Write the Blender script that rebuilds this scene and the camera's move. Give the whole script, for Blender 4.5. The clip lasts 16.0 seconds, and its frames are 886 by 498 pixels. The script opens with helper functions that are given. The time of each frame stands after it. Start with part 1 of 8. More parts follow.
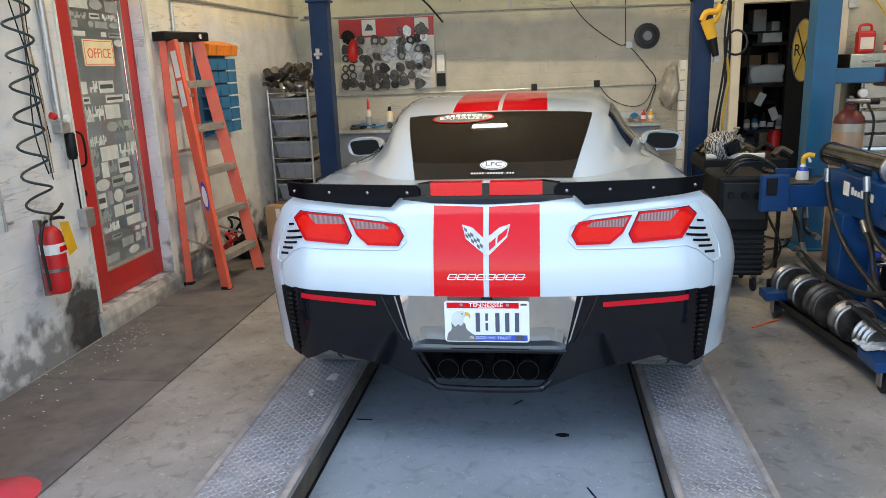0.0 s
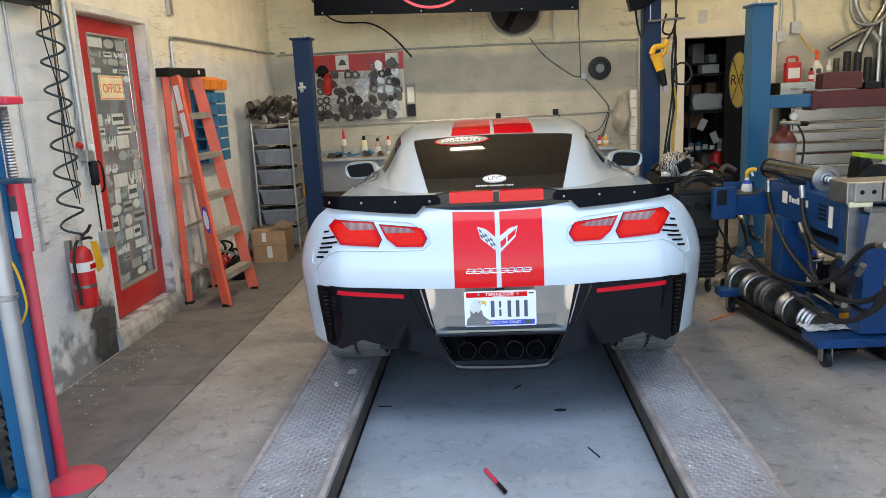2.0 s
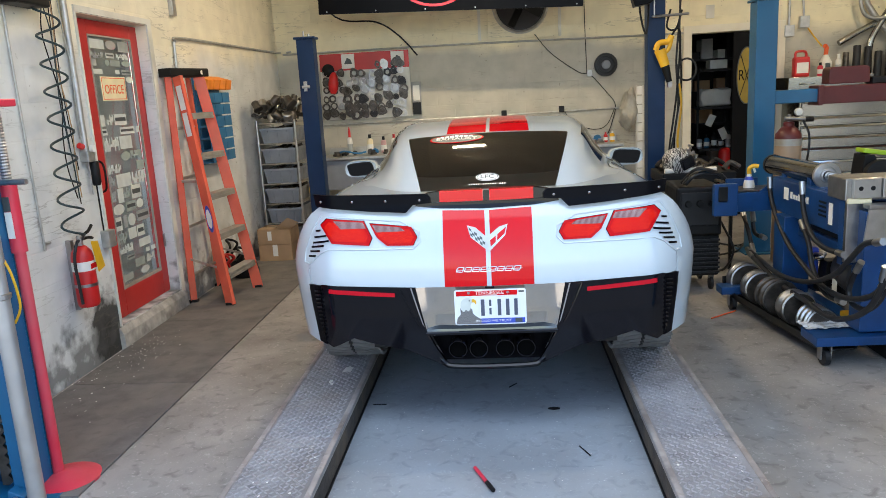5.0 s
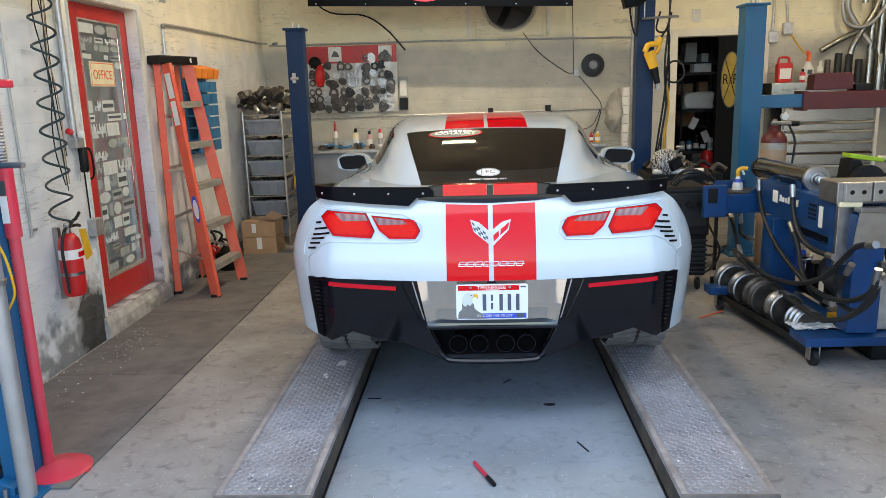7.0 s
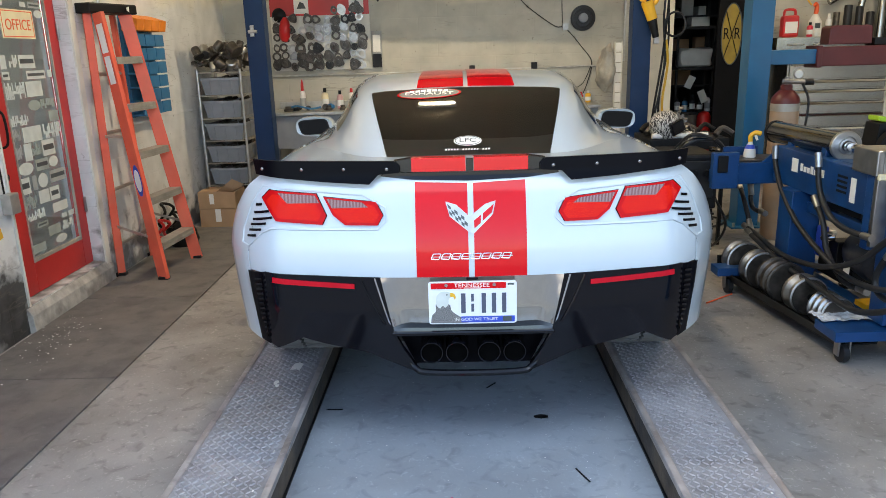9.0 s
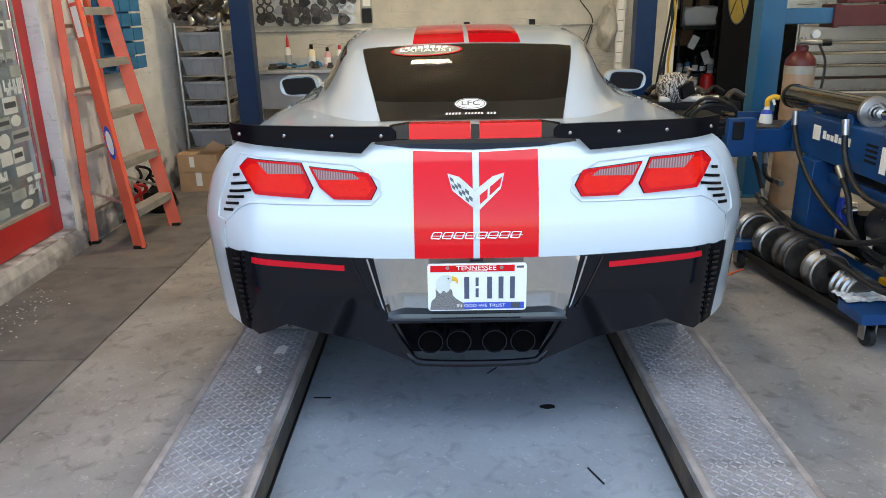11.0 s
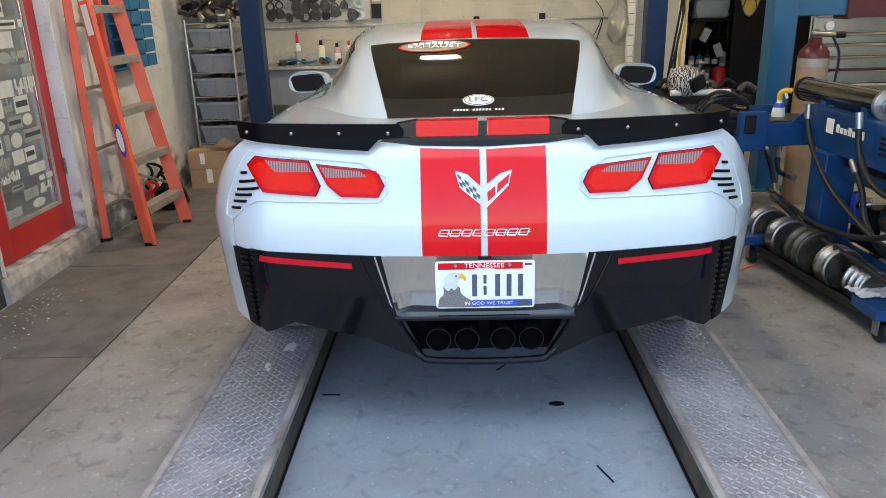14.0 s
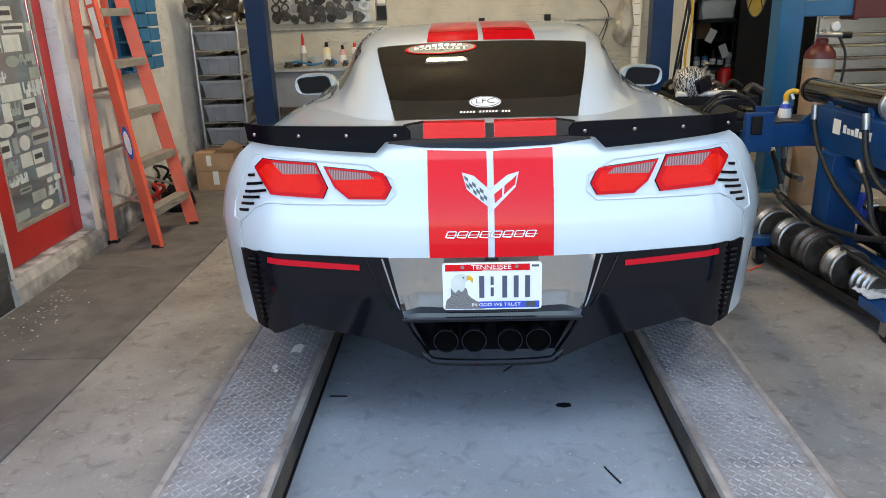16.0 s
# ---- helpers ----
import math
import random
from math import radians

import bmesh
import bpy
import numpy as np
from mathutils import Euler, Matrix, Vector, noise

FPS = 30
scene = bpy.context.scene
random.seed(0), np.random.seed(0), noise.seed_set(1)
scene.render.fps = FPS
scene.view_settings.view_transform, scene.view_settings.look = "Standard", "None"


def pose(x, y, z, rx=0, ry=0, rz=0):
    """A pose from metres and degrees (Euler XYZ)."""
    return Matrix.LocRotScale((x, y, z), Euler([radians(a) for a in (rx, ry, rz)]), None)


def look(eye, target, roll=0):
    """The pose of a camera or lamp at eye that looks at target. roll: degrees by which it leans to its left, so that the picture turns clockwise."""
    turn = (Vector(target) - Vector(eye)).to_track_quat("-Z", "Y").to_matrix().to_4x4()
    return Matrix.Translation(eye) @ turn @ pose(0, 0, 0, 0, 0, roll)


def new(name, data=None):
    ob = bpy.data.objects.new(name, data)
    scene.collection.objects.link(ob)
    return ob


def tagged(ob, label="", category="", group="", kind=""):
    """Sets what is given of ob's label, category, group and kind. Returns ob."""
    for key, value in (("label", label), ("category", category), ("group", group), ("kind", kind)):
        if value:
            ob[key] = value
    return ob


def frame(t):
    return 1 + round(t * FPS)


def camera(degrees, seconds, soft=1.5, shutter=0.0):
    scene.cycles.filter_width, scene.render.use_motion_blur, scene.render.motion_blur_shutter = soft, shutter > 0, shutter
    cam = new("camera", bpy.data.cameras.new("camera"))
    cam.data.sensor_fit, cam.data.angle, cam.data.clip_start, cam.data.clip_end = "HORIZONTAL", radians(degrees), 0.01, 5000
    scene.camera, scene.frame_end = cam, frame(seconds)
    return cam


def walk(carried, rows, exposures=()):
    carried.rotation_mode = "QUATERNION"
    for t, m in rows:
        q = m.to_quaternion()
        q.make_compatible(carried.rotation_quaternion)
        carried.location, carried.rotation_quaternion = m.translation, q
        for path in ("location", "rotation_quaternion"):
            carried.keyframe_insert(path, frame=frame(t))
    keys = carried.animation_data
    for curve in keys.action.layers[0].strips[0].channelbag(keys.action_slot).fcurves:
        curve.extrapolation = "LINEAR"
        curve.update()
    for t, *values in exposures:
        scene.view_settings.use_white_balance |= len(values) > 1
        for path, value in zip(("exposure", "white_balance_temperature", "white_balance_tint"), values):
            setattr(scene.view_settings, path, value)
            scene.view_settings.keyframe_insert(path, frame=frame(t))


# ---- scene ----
import functools

cam = camera(62.1, 16.0, soft=0.7)
PATH = [
    (0, (0.037, 0.04, 1.526), (-0.233, 1.962, 1.043), -2.2),
    (0.5, (0.042, -0.227, 1.516), (-0.234, 1.686, 1.002), -2.3),
    (1, (-0.033, -0.353, 1.536), (-0.286, 1.569, 1.045), -3.1),
    (1.5, (-0.184, -0.424, 1.512), (-0.373, 1.516, 1.067), -3.3),
    (2, (-0.2, -0.48, 1.522), (-0.327, 1.474, 1.116), -2.8),
    (2.5, (-0.145, -0.492, 1.528), (-0.284, 1.464, 1.137), -2.6),
    (3, (-0.096, -0.493, 1.53), (-0.268, 1.46, 1.139), -2.9),
    (3.5, (-0.092, -0.497, 1.53), (-0.283, 1.454, 1.132), -3.6),
    (4, (-0.085, -0.484, 1.522), (-0.263, 1.466, 1.112), -3.7),
    (6.5, (-0.161, -0.474, 1.524), (-0.301, 1.478, 1.111), -2.0),
    (7, (-0.217, -0.477, 1.51), (-0.314, 1.477, 1.09), -1.7),
    (7.5, (-0.229, -0.384, 1.486), (-0.282, 1.567, 1.048), -1.4),
    (8, (-0.169, -0.166, 1.506), (-0.216, 1.781, 1.051), -1.3),
    (8.5, (-0.138, -0.021, 1.494), (-0.203, 1.92, 1.015), -1.6),
    (9, (-0.197, 0.129, 1.476), (-0.249, 2.059, 0.952), -1.7),
    (9.5, (-0.284, 0.291, 1.455), (-0.287, 2.203, 0.87), -1.3),
    (12, (-0.223, 0.426, 1.452), (-0.265, 2.324, 0.824), -1.0),
    (12.5, (-0.224, 0.428, 1.452), (-0.275, 2.328, 0.83), -1.1),
    (13, (-0.227, 0.427, 1.451), (-0.281, 2.327, 0.828), -1.4),
    (13.5, (-0.23, 0.427, 1.457), (-0.284, 2.324, 0.827), -1.6),
    (14, (-0.232, 0.426, 1.458), (-0.285, 2.321, 0.819), -1.6),
    (14.5, (-0.236, 0.425, 1.452), (-0.288, 2.32, 0.814), -1.6),
    (15, (-0.235, 0.426, 1.453), (-0.292, 2.32, 0.814), -1.6),
    (15.5, (-0.234, 0.426, 1.456), (-0.297, 2.321, 0.818), -1.8),
    (16, (-0.239, 0.421, 1.461), (-0.305, 2.316, 0.826), -1.8),
]
walk(cam, [(t, look(eye, target, roll)) for t, eye, target, roll in PATH], exposures=[(0.0, 1.58, 6400, 13), (9.0, 1.60, 6400, 13), (12.0, 1.62, 6500, 13), (16.0, 1.62, 6500, 13)])

# ---- world and light ----
world = bpy.data.worlds.new("sky")
scene.world = world
world.use_nodes = True
_n = world.node_tree.nodes
_sky = _n.new("ShaderNodeTexSky")
_sky.sky_type = "NISHITA"
_sky.sun_disc = False
_sky.sun_elevation, _sky.sun_rotation = radians(48), radians(20)
world.node_tree.links.new(_sky.outputs[0], _n["Background"].inputs[0])
_n["Background"].inputs[1].default_value = 0.15


def sun_lamp(elevation, rotation, strength):
    d = bpy.data.lights.new("sun", "SUN")
    d.energy, d.angle, d.color = strength, radians(0.5), (1.0, 0.95, 0.88)
    ob = new("sun", d)
    e, r = radians(elevation), radians(rotation)
    to_sun = Vector((math.cos(e) * math.sin(r), math.cos(e) * math.cos(r), math.sin(e)))
    ob.matrix_world = look((0, 0, 12), Vector((0, 0, 12)) - to_sun)
    return ob


sun_lamp(48, 20, 3.0)


def area_lamp(name, eye, target, sx, sy, watts, color):
    d = bpy.data.lights.new(name, "AREA")
    d.shape, d.size, d.size_y, d.energy, d.color = "RECTANGLE", sx, sy, watts, color
    ob = new(name, d)
    ob.matrix_world = look(eye, target)
    return ob


# area lamps added at the open bay door to stand in for daylight
area_lamp("daylight_standin", (-0.2, 1.45, 1.95), (-0.2, 3.4, 1.0), 4.4, 2.5, 7, (0.70, 0.86, 1.0))
area_lamp("daylight_standin", (-0.1, 1.1, 3.35), (-0.1, 2.3, 0.0), 4.6, 2.0, 34, (0.78, 0.90, 1.0))
# fluorescent tubes under the ceiling
for fx, fy, watts in ((-0.45, 5.9, 19), (3.6, 5.6, 12), (-0.45, 3.4, 5)):
    area_lamp("tube_light", (fx, fy, 3.46), (fx, fy, 0), 0.36, 0.06, watts, (1.0, 0.80, 0.50))

# ---- materials ----


def mat(name, base, rough=0.6, metal=0.0, var=0.12, scale=8.0, bump=0.0, bscale=60.0, dirt=None, dirt_amount=0.0, dirt_scale=2.5, coat=0.0, spec=0.5, scuff=0.0):
    """A surface with a grain and a coarser stain over its base colour."""
    m = bpy.data.materials.new(name)
    m.use_nodes = True
    nt = m.node_tree
    b = nt.nodes["Principled BSDF"]
    b.inputs["Roughness"].default_value, b.inputs["Metallic"].default_value = rough, metal
    b.inputs["Coat Weight"].default_value = coat
    b.inputs["Coat Roughness"].default_value = 0.03
    b.inputs["Specular IOR Level"].default_value = spec
    co = nt.nodes.new("ShaderNodeTexCoord").outputs["Object"]

    def noise_tex(sc, detail=5.0):
        n = nt.nodes.new("ShaderNodeTexNoise")
        n.inputs["Scale"].default_value, n.inputs["Detail"].default_value = sc, detail
        nt.links.new(co, n.inputs["Vector"])
        return n.outputs["Fac"]

    def ramp(fac, lo, hi, p0=0.3, p1=0.7):
        r = nt.nodes.new("ShaderNodeValToRGB")
        r.color_ramp.elements[0].position, r.color_ramp.elements[1].position = p0, p1
        r.color_ramp.elements[0].color, r.color_ramp.elements[1].color = (*lo, 1), (*hi, 1)
        nt.links.new(fac, r.inputs[0])
        return r.outputs[0]

    lo, hi = [c * (1 - var) for c in base], [min(1, c * (1 + var)) for c in base]
    col = ramp(noise_tex(scale), lo, hi)
    if dirt is not None:
        mx = nt.nodes.new("ShaderNodeMixRGB")
        f = ramp(noise_tex(dirt_scale, 8.0), (0, 0, 0), (dirt_amount,) * 3, 0.45, 0.72)
        nt.links.new(f, mx.inputs[0])
        nt.links.new(col, mx.inputs[1])
        mx.inputs[2].default_value = (*dirt, 1)
        col = mx.outputs[0]
    if scuff:
        st = nt.nodes.new("ShaderNodeTexNoise")
        st.inputs["Scale"].default_value, st.inputs["Detail"].default_value, st.inputs["Distortion"].default_value = 38.0, 9.0, 1.5
        nt.links.new(co, st.inputs["Vector"])
        pale = nt.nodes.new("ShaderNodeMixRGB")
        nt.links.new(ramp(st.outputs["Fac"], (0, 0, 0), (scuff,) * 3, 0.60, 0.70), pale.inputs[0])
        nt.links.new(col, pale.inputs[1])
        pale.inputs[2].default_value = (*[min(1.0, c * 1.7) for c in base], 1)
        dk = nt.nodes.new("ShaderNodeTexNoise")
        dk.inputs["Scale"].default_value, dk.inputs["Detail"].default_value, dk.inputs["Distortion"].default_value = 14.0, 12.0, 0.8
        nt.links.new(co, dk.inputs["Vector"])
        dark = nt.nodes.new("ShaderNodeMixRGB")
        nt.links.new(ramp(dk.outputs["Fac"], (scuff * 1.1,) * 3, (0, 0, 0), 0.30, 0.46), dark.inputs[0])
        nt.links.new(pale.outputs[0], dark.inputs[1])
        dark.inputs[2].default_value = (*[c * 0.35 for c in base], 1)
        col = dark.outputs[0]
    nt.links.new(col, b.inputs["Base Color"])
    rr = nt.nodes.new("ShaderNodeMapRange")
    rr.inputs["To Min"].default_value, rr.inputs["To Max"].default_value = max(0, rough * 0.85), min(1, rough * 1.15)
    nt.links.new(noise_tex(scale * 2.3), rr.inputs["Value"])
    if var:
        nt.links.new(rr.outputs[0], b.inputs["Roughness"])
    if bump:
        bp = nt.nodes.new("ShaderNodeBump")
        bp.inputs["Strength"].default_value, bp.inputs["Distance"].default_value = bump, 0.004
        nt.links.new(noise_tex(bscale), bp.inputs["Height"])
        nt.links.new(bp.outputs[0], b.inputs["Normal"])
    return m


def emitter(name, color, strength):
    m = bpy.data.materials.new(name)
    m.use_nodes = True
    b = m.node_tree.nodes["Principled BSDF"]
    b.inputs["Emission Color"].default_value, b.inputs["Emission Strength"].default_value = (*color, 1), strength
    return m


def glass(name, color, rough=0.02):
    m = bpy.data.materials.new(name)
    m.use_nodes = True
    b = m.node_tree.nodes["Principled BSDF"]
    b.inputs["Base Color"].default_value, b.inputs["Roughness"].default_value = (*color, 1), rough
    b.inputs["Transmission Weight"].default_value, b.inputs["IOR"].default_value = 1.0, 1.45
    return m


def wall_paint(name, upper, lower, line, along, stain=None):
    """Painted block wall: two colours that meet at a ragged height, joints and chips as relief."""
    m = mat(name, upper, 0.75, 0, 0.07, 3.0)
    nt = m.node_tree
    b = nt.nodes["Principled BSDF"]
    ln = nt.links
    co = nt.nodes.new("ShaderNodeTexCoord").outputs["Object"]
    sep = nt.nodes.new("ShaderNodeSeparateXYZ")
    ln.new(co, sep.inputs[0])
    big = nt.nodes.new("ShaderNodeTexNoise")
    big.inputs["Scale"].default_value, big.inputs["Detail"].default_value = 1.3, 7.0
    ln.new(co, big.inputs["Vector"])
    ad = nt.nodes.new("ShaderNodeMath")
    ad.operation = "MULTIPLY_ADD"
    ad.inputs[1].default_value = 0.45
    ln.new(big.outputs["Fac"], ad.inputs[0])
    ln.new(sep.outputs["Z"], ad.inputs[2])
    rm = nt.nodes.new("ShaderNodeMapRange")
    rm.inputs["From Min"].default_value, rm.inputs["From Max"].default_value = line + 0.14, line + 0.3
    ln.new(ad.outputs[0], rm.inputs["Value"])
    fine = nt.nodes.new("ShaderNodeTexNoise")
    fine.inputs["Scale"].default_value, fine.inputs["Detail"].default_value = 5.0, 10.0
    ln.new(co, fine.inputs["Vector"])

    def tint(c, amount):
        r = nt.nodes.new("ShaderNodeValToRGB")
        r.color_ramp.elements[0].position, r.color_ramp.elements[1].position = 0.32, 0.66
        r.color_ramp.elements[0].color = (*[v * (1 - amount) for v in c], 1)
        r.color_ramp.elements[1].color = (*[min(1, v * (1 + amount)) for v in c], 1)
        ln.new(fine.outputs["Fac"], r.inputs[0])
        return r.outputs[0]

    mx = nt.nodes.new("ShaderNodeMixRGB")
    ln.new(rm.outputs[0], mx.inputs[0])
    ln.new(tint(lower, 0.1), mx.inputs[1])
    ln.new(tint(upper, 0.07), mx.inputs[2])
    # grime low on the wall, with a ragged edge of splashes
    sp = nt.nodes.new("ShaderNodeTexNoise")
    sp.inputs["Scale"].default_value, sp.inputs["Detail"].default_value = 9.0, 12.0
    ln.new(co, sp.inputs["Vector"])
    g = nt.nodes.new("ShaderNodeMath")
    g.operation = "MULTIPLY_ADD"
    g.inputs[1].default_value = -1.5
    ln.new(sp.outputs["Fac"], g.inputs[0])
    ln.new(sep.outputs["Z"], g.inputs[2])
    gm = nt.nodes.new("ShaderNodeMapRange")
    gm.inputs["From Min"].default_value, gm.inputs["From Max"].default_value = -0.72, -0.42
    gm.inputs["To Min"].default_value, gm.inputs["To Max"].default_value = 0.75, 0.0
    ln.new(g.outputs[0], gm.inputs["Value"])
    mg = nt.nodes.new("ShaderNodeMixRGB")
    ln.new(gm.outputs[0], mg.inputs[0])
    ln.new(mx.outputs[0], mg.inputs[1])
    mg.inputs[2].default_value = (0.09, 0.085, 0.08, 1)
    if stain:
        # one black oily stain low on the wall, with a ragged outline
        def calc(kind, a, b_):
            n = nt.nodes.new("ShaderNodeMath")
            n.operation = kind
            for k, v in enumerate((a, b_)):
                if isinstance(v, (int, float)):
                    n.inputs[k].default_value = v
                else:
                    ln.new(v, n.inputs[k])
            return n.outputs[0]

        u = calc("DIVIDE", calc("SUBTRACT", sep.outputs[along], stain[0]), stain[2])
        v = calc("DIVIDE", calc("SUBTRACT", sep.outputs["Z"], stain[1]), stain[3])
        d = calc("SQRT", calc("ADD", calc("MULTIPLY", u, u), calc("MULTIPLY", v, v)), 0.0)
        d = calc("ADD", d, calc("MULTIPLY", calc("SUBTRACT", sp.outputs["Fac"], 0.5), 2.6))
        sm = nt.nodes.new("ShaderNodeMapRange")
        sm.inputs["From Min"].default_value, sm.inputs["From Max"].default_value = 0.75, 1.2
        sm.inputs["To Min"].default_value, sm.inputs["To Max"].default_value = 0.92, 0.0
        ln.new(d, sm.inputs["Value"])
        ms = nt.nodes.new("ShaderNodeMixRGB")
        ln.new(sm.outputs[0], ms.inputs[0])
        ln.new(mg.outputs[0], ms.inputs[1])
        ms.inputs[2].default_value = (0.022, 0.02, 0.018, 1)
        mg = ms
    # long cracks along the courses, and scattered chips
    mp = nt.nodes.new("ShaderNodeMapping")
    mp.inputs["Scale"].default_value = (1.4, 1.4, 11.0)
    ln.new(co, mp.inputs["Vector"])
    ck = nt.nodes.new("ShaderNodeTexNoise")
    ck.inputs["Scale"].default_value, ck.inputs["Detail"].default_value, ck.inputs["Distortion"].default_value = 1.0, 9.0, 0.0
    ln.new(mp.outputs[0], ck.inputs["Vector"])
    cr = nt.nodes.new("ShaderNodeValToRGB")
    cr.color_ramp.elements[0].position, cr.color_ramp.elements[1].position = 0.488, 0.512
    cr.color_ramp.elements[0].color = cr.color_ramp.elements[1].color = (0, 0, 0, 1)
    mid = cr.color_ramp.elements.new(0.5)
    mid.color = (1, 1, 1, 1)
    ln.new(ck.outputs["Fac"], cr.inputs[0])
    chip = nt.nodes.new("ShaderNodeTexNoise")
    chip.inputs["Scale"].default_value, chip.inputs["Detail"].default_value = 26.0, 4.0
    ln.new(co, chip.inputs["Vector"])
    cm = nt.nodes.new("ShaderNodeMapRange")
    cm.inputs["From Min"].default_value, cm.inputs["From Max"].default_value = 0.70, 0.74
    ln.new(chip.outputs["Fac"], cm.inputs["Value"])
    big2 = nt.nodes.new("ShaderNodeMapRange")
    big2.inputs["From Min"].default_value, big2.inputs["From Max"].default_value = 0.46, 0.62
    ln.new(big.outputs["Fac"], big2.inputs["Value"])
    ml = nt.nodes.new("ShaderNodeMath")
    ml.operation = "MULTIPLY"
    ln.new(cr.outputs[0], ml.inputs[0])
    ln.new(big2.outputs[0], ml.inputs[1])
    mxm = nt.nodes.new("ShaderNodeMath")
    mxm.operation = "MAXIMUM"
    ln.new(ml.outputs[0], mxm.inputs[0])
    ln.new(cm.outputs[0], mxm.inputs[1])
    sc = nt.nodes.new("ShaderNodeMath")
    sc.operation = "MULTIPLY"
    sc.inputs[1].default_value = 0.5
    ln.new(mxm.outputs[0], sc.inputs[0])
    mc = nt.nodes.new("ShaderNodeMixRGB")
    ln.new(sc.outputs[0], mc.inputs[0])
    ln.new(mg.outputs[0], mc.inputs[1])
    mc.inputs[2].default_value = (0.16, 0.14, 0.11, 1)
    ln.new(mc.outputs[0], b.inputs["Base Color"])
    # block courses
    cb = nt.nodes.new("ShaderNodeCombineXYZ")
    ln.new(sep.outputs[along], cb.inputs[0])
    ln.new(sep.outputs["Z"], cb.inputs[1])
    br = nt.nodes.new("ShaderNodeTexBrick")
    br.inputs["Scale"].default_value = 1.0
    br.inputs["Brick Width"].default_value, br.inputs["Row Height"].default_value = 0.4, 0.2
    br.inputs["Mortar Size"].default_value, br.inputs["Mortar Smooth"].default_value = 0.006, 0.6
    br.inputs["Color1"].default_value = br.inputs["Color2"].default_value = (1, 1, 1, 1)
    br.inputs["Mortar"].default_value = (0, 0, 0, 1)
    ln.new(cb.outputs[0], br.inputs["Vector"])
    b1 = nt.nodes.new("ShaderNodeBump")
    b1.inputs["Strength"].default_value, b1.inputs["Distance"].default_value = 0.25, 0.006
    ln.new(br.outputs["Color"], b1.inputs["Height"])
    b2 = nt.nodes.new("ShaderNodeBump")
    b2.inputs["Strength"].default_value, b2.inputs["Distance"].default_value = 0.5, 0.006
    ln.new(sp.outputs["Fac"], b2.inputs["Height"])
    ln.new(b1.outputs[0], b2.inputs["Normal"])
    ln.new(b2.outputs[0], b.inputs["Normal"])
    return m


def zebra(name):
    """Black and white wavy print."""
    m = mat(name, (0.5, 0.5, 0.5), 0.35)
    nt = m.node_tree
    w = nt.nodes.new("ShaderNodeTexWave")
    w.inputs["Scale"].default_value, w.inputs["Distortion"].default_value, w.inputs["Detail Scale"].default_value = 17.0, 11.0, 2.5
    nt.links.new(nt.nodes.new("ShaderNodeTexCoord").outputs["Object"], w.inputs["Vector"])
    r = nt.nodes.new("ShaderNodeValToRGB")
    r.color_ramp.interpolation = "CONSTANT"
    r.color_ramp.elements[0].color, r.color_ramp.elements[1].color = (0.02, 0.02, 0.02, 1), (0.5, 0.49, 0.46, 1)
    r.color_ramp.elements[1].position = 0.55
    nt.links.new(w.outputs["Fac"], r.inputs[0])
    nt.links.new(r.outputs[0], nt.nodes["Principled BSDF"].inputs["Base Color"])
    return m


def patterned(name, lo, hi, scale, dots, rough=0.1, spec=0.3):
    """Moulded lamp plastic: a field of bright dots, or upright ribs."""
    m = mat(name, lo, rough, spec=spec)
    nt = m.node_tree
    co = nt.nodes.new("ShaderNodeTexCoord").outputs["Object"]
    n = nt.nodes.new("ShaderNodeTexVoronoi" if dots else "ShaderNodeTexWave")
    n.inputs["Scale"].default_value = scale
    if not dots:
        n.inputs["Distortion"].default_value = 1.2
    nt.links.new(co, n.inputs["Vector"])
    r = nt.nodes.new("ShaderNodeValToRGB")
    r.color_ramp.elements[0].color, r.color_ramp.elements[1].color = ((*hi, 1), (*lo, 1)) if dots else ((*lo, 1), (*hi, 1))
    r.color_ramp.elements[0].position, r.color_ramp.elements[1].position = (0.05, 0.55) if dots else (0.2, 0.9)
    nt.links.new(n.outputs["Distance" if dots else "Fac"], r.inputs[0])
    nt.links.new(r.outputs[0], nt.nodes["Principled BSDF"].inputs["Base Color"])
    return m


M = {}
M["wall_left"] = wall_paint("painted_block_left", (0.82, 0.76, 0.60), (0.67, 0.68, 0.67), 1.95, "Y", (3.83, 0.14, 0.17, 0.27))
M["wall_back"] = wall_paint("painted_block_back", (0.80, 0.72, 0.50), (0.46, 0.44, 0.37), 2.0, "X")
M["plaster"] = mat("white_trim_paint", (0.72, 0.70, 0.62), 0.7, 0, 0.08, 6, 0.2, 30, (0.25, 0.23, 0.2), 0.5)
M["ceiling"] = mat("ceiling_board", (0.78, 0.72, 0.58), 0.85, 0, 0.08, 4)
M["floor"] = mat("concrete_floor", (0.295, 0.277, 0.258), 0.58, 0, 0.16, 3.0, 0.4, 70, (0.15, 0.138, 0.122), 0.75, 1.8, scuff=0.5)
# grey floor paint with the sky's blue reflection mixed into its colour
M["bay"] = mat("grey_painted_concrete", (0.33, 0.36, 0.385), 0.42, 0, 0.12, 2.4, 0.3, 55, (0.27, 0.265, 0.26), 0.6, 1.6, scuff=0.32)
M["mat"] = mat("black_rubber_mat", (0.135, 0.126, 0.118), 0.8, 0, 0.2, 6, 0.3, 200, (0.2, 0.18, 0.15), 0.5, 3, scuff=0.25)
M["asphalt"] = mat("yard_concrete", (0.36, 0.32, 0.27), 0.9, 0, 0.2, 20, 0.3, 80)
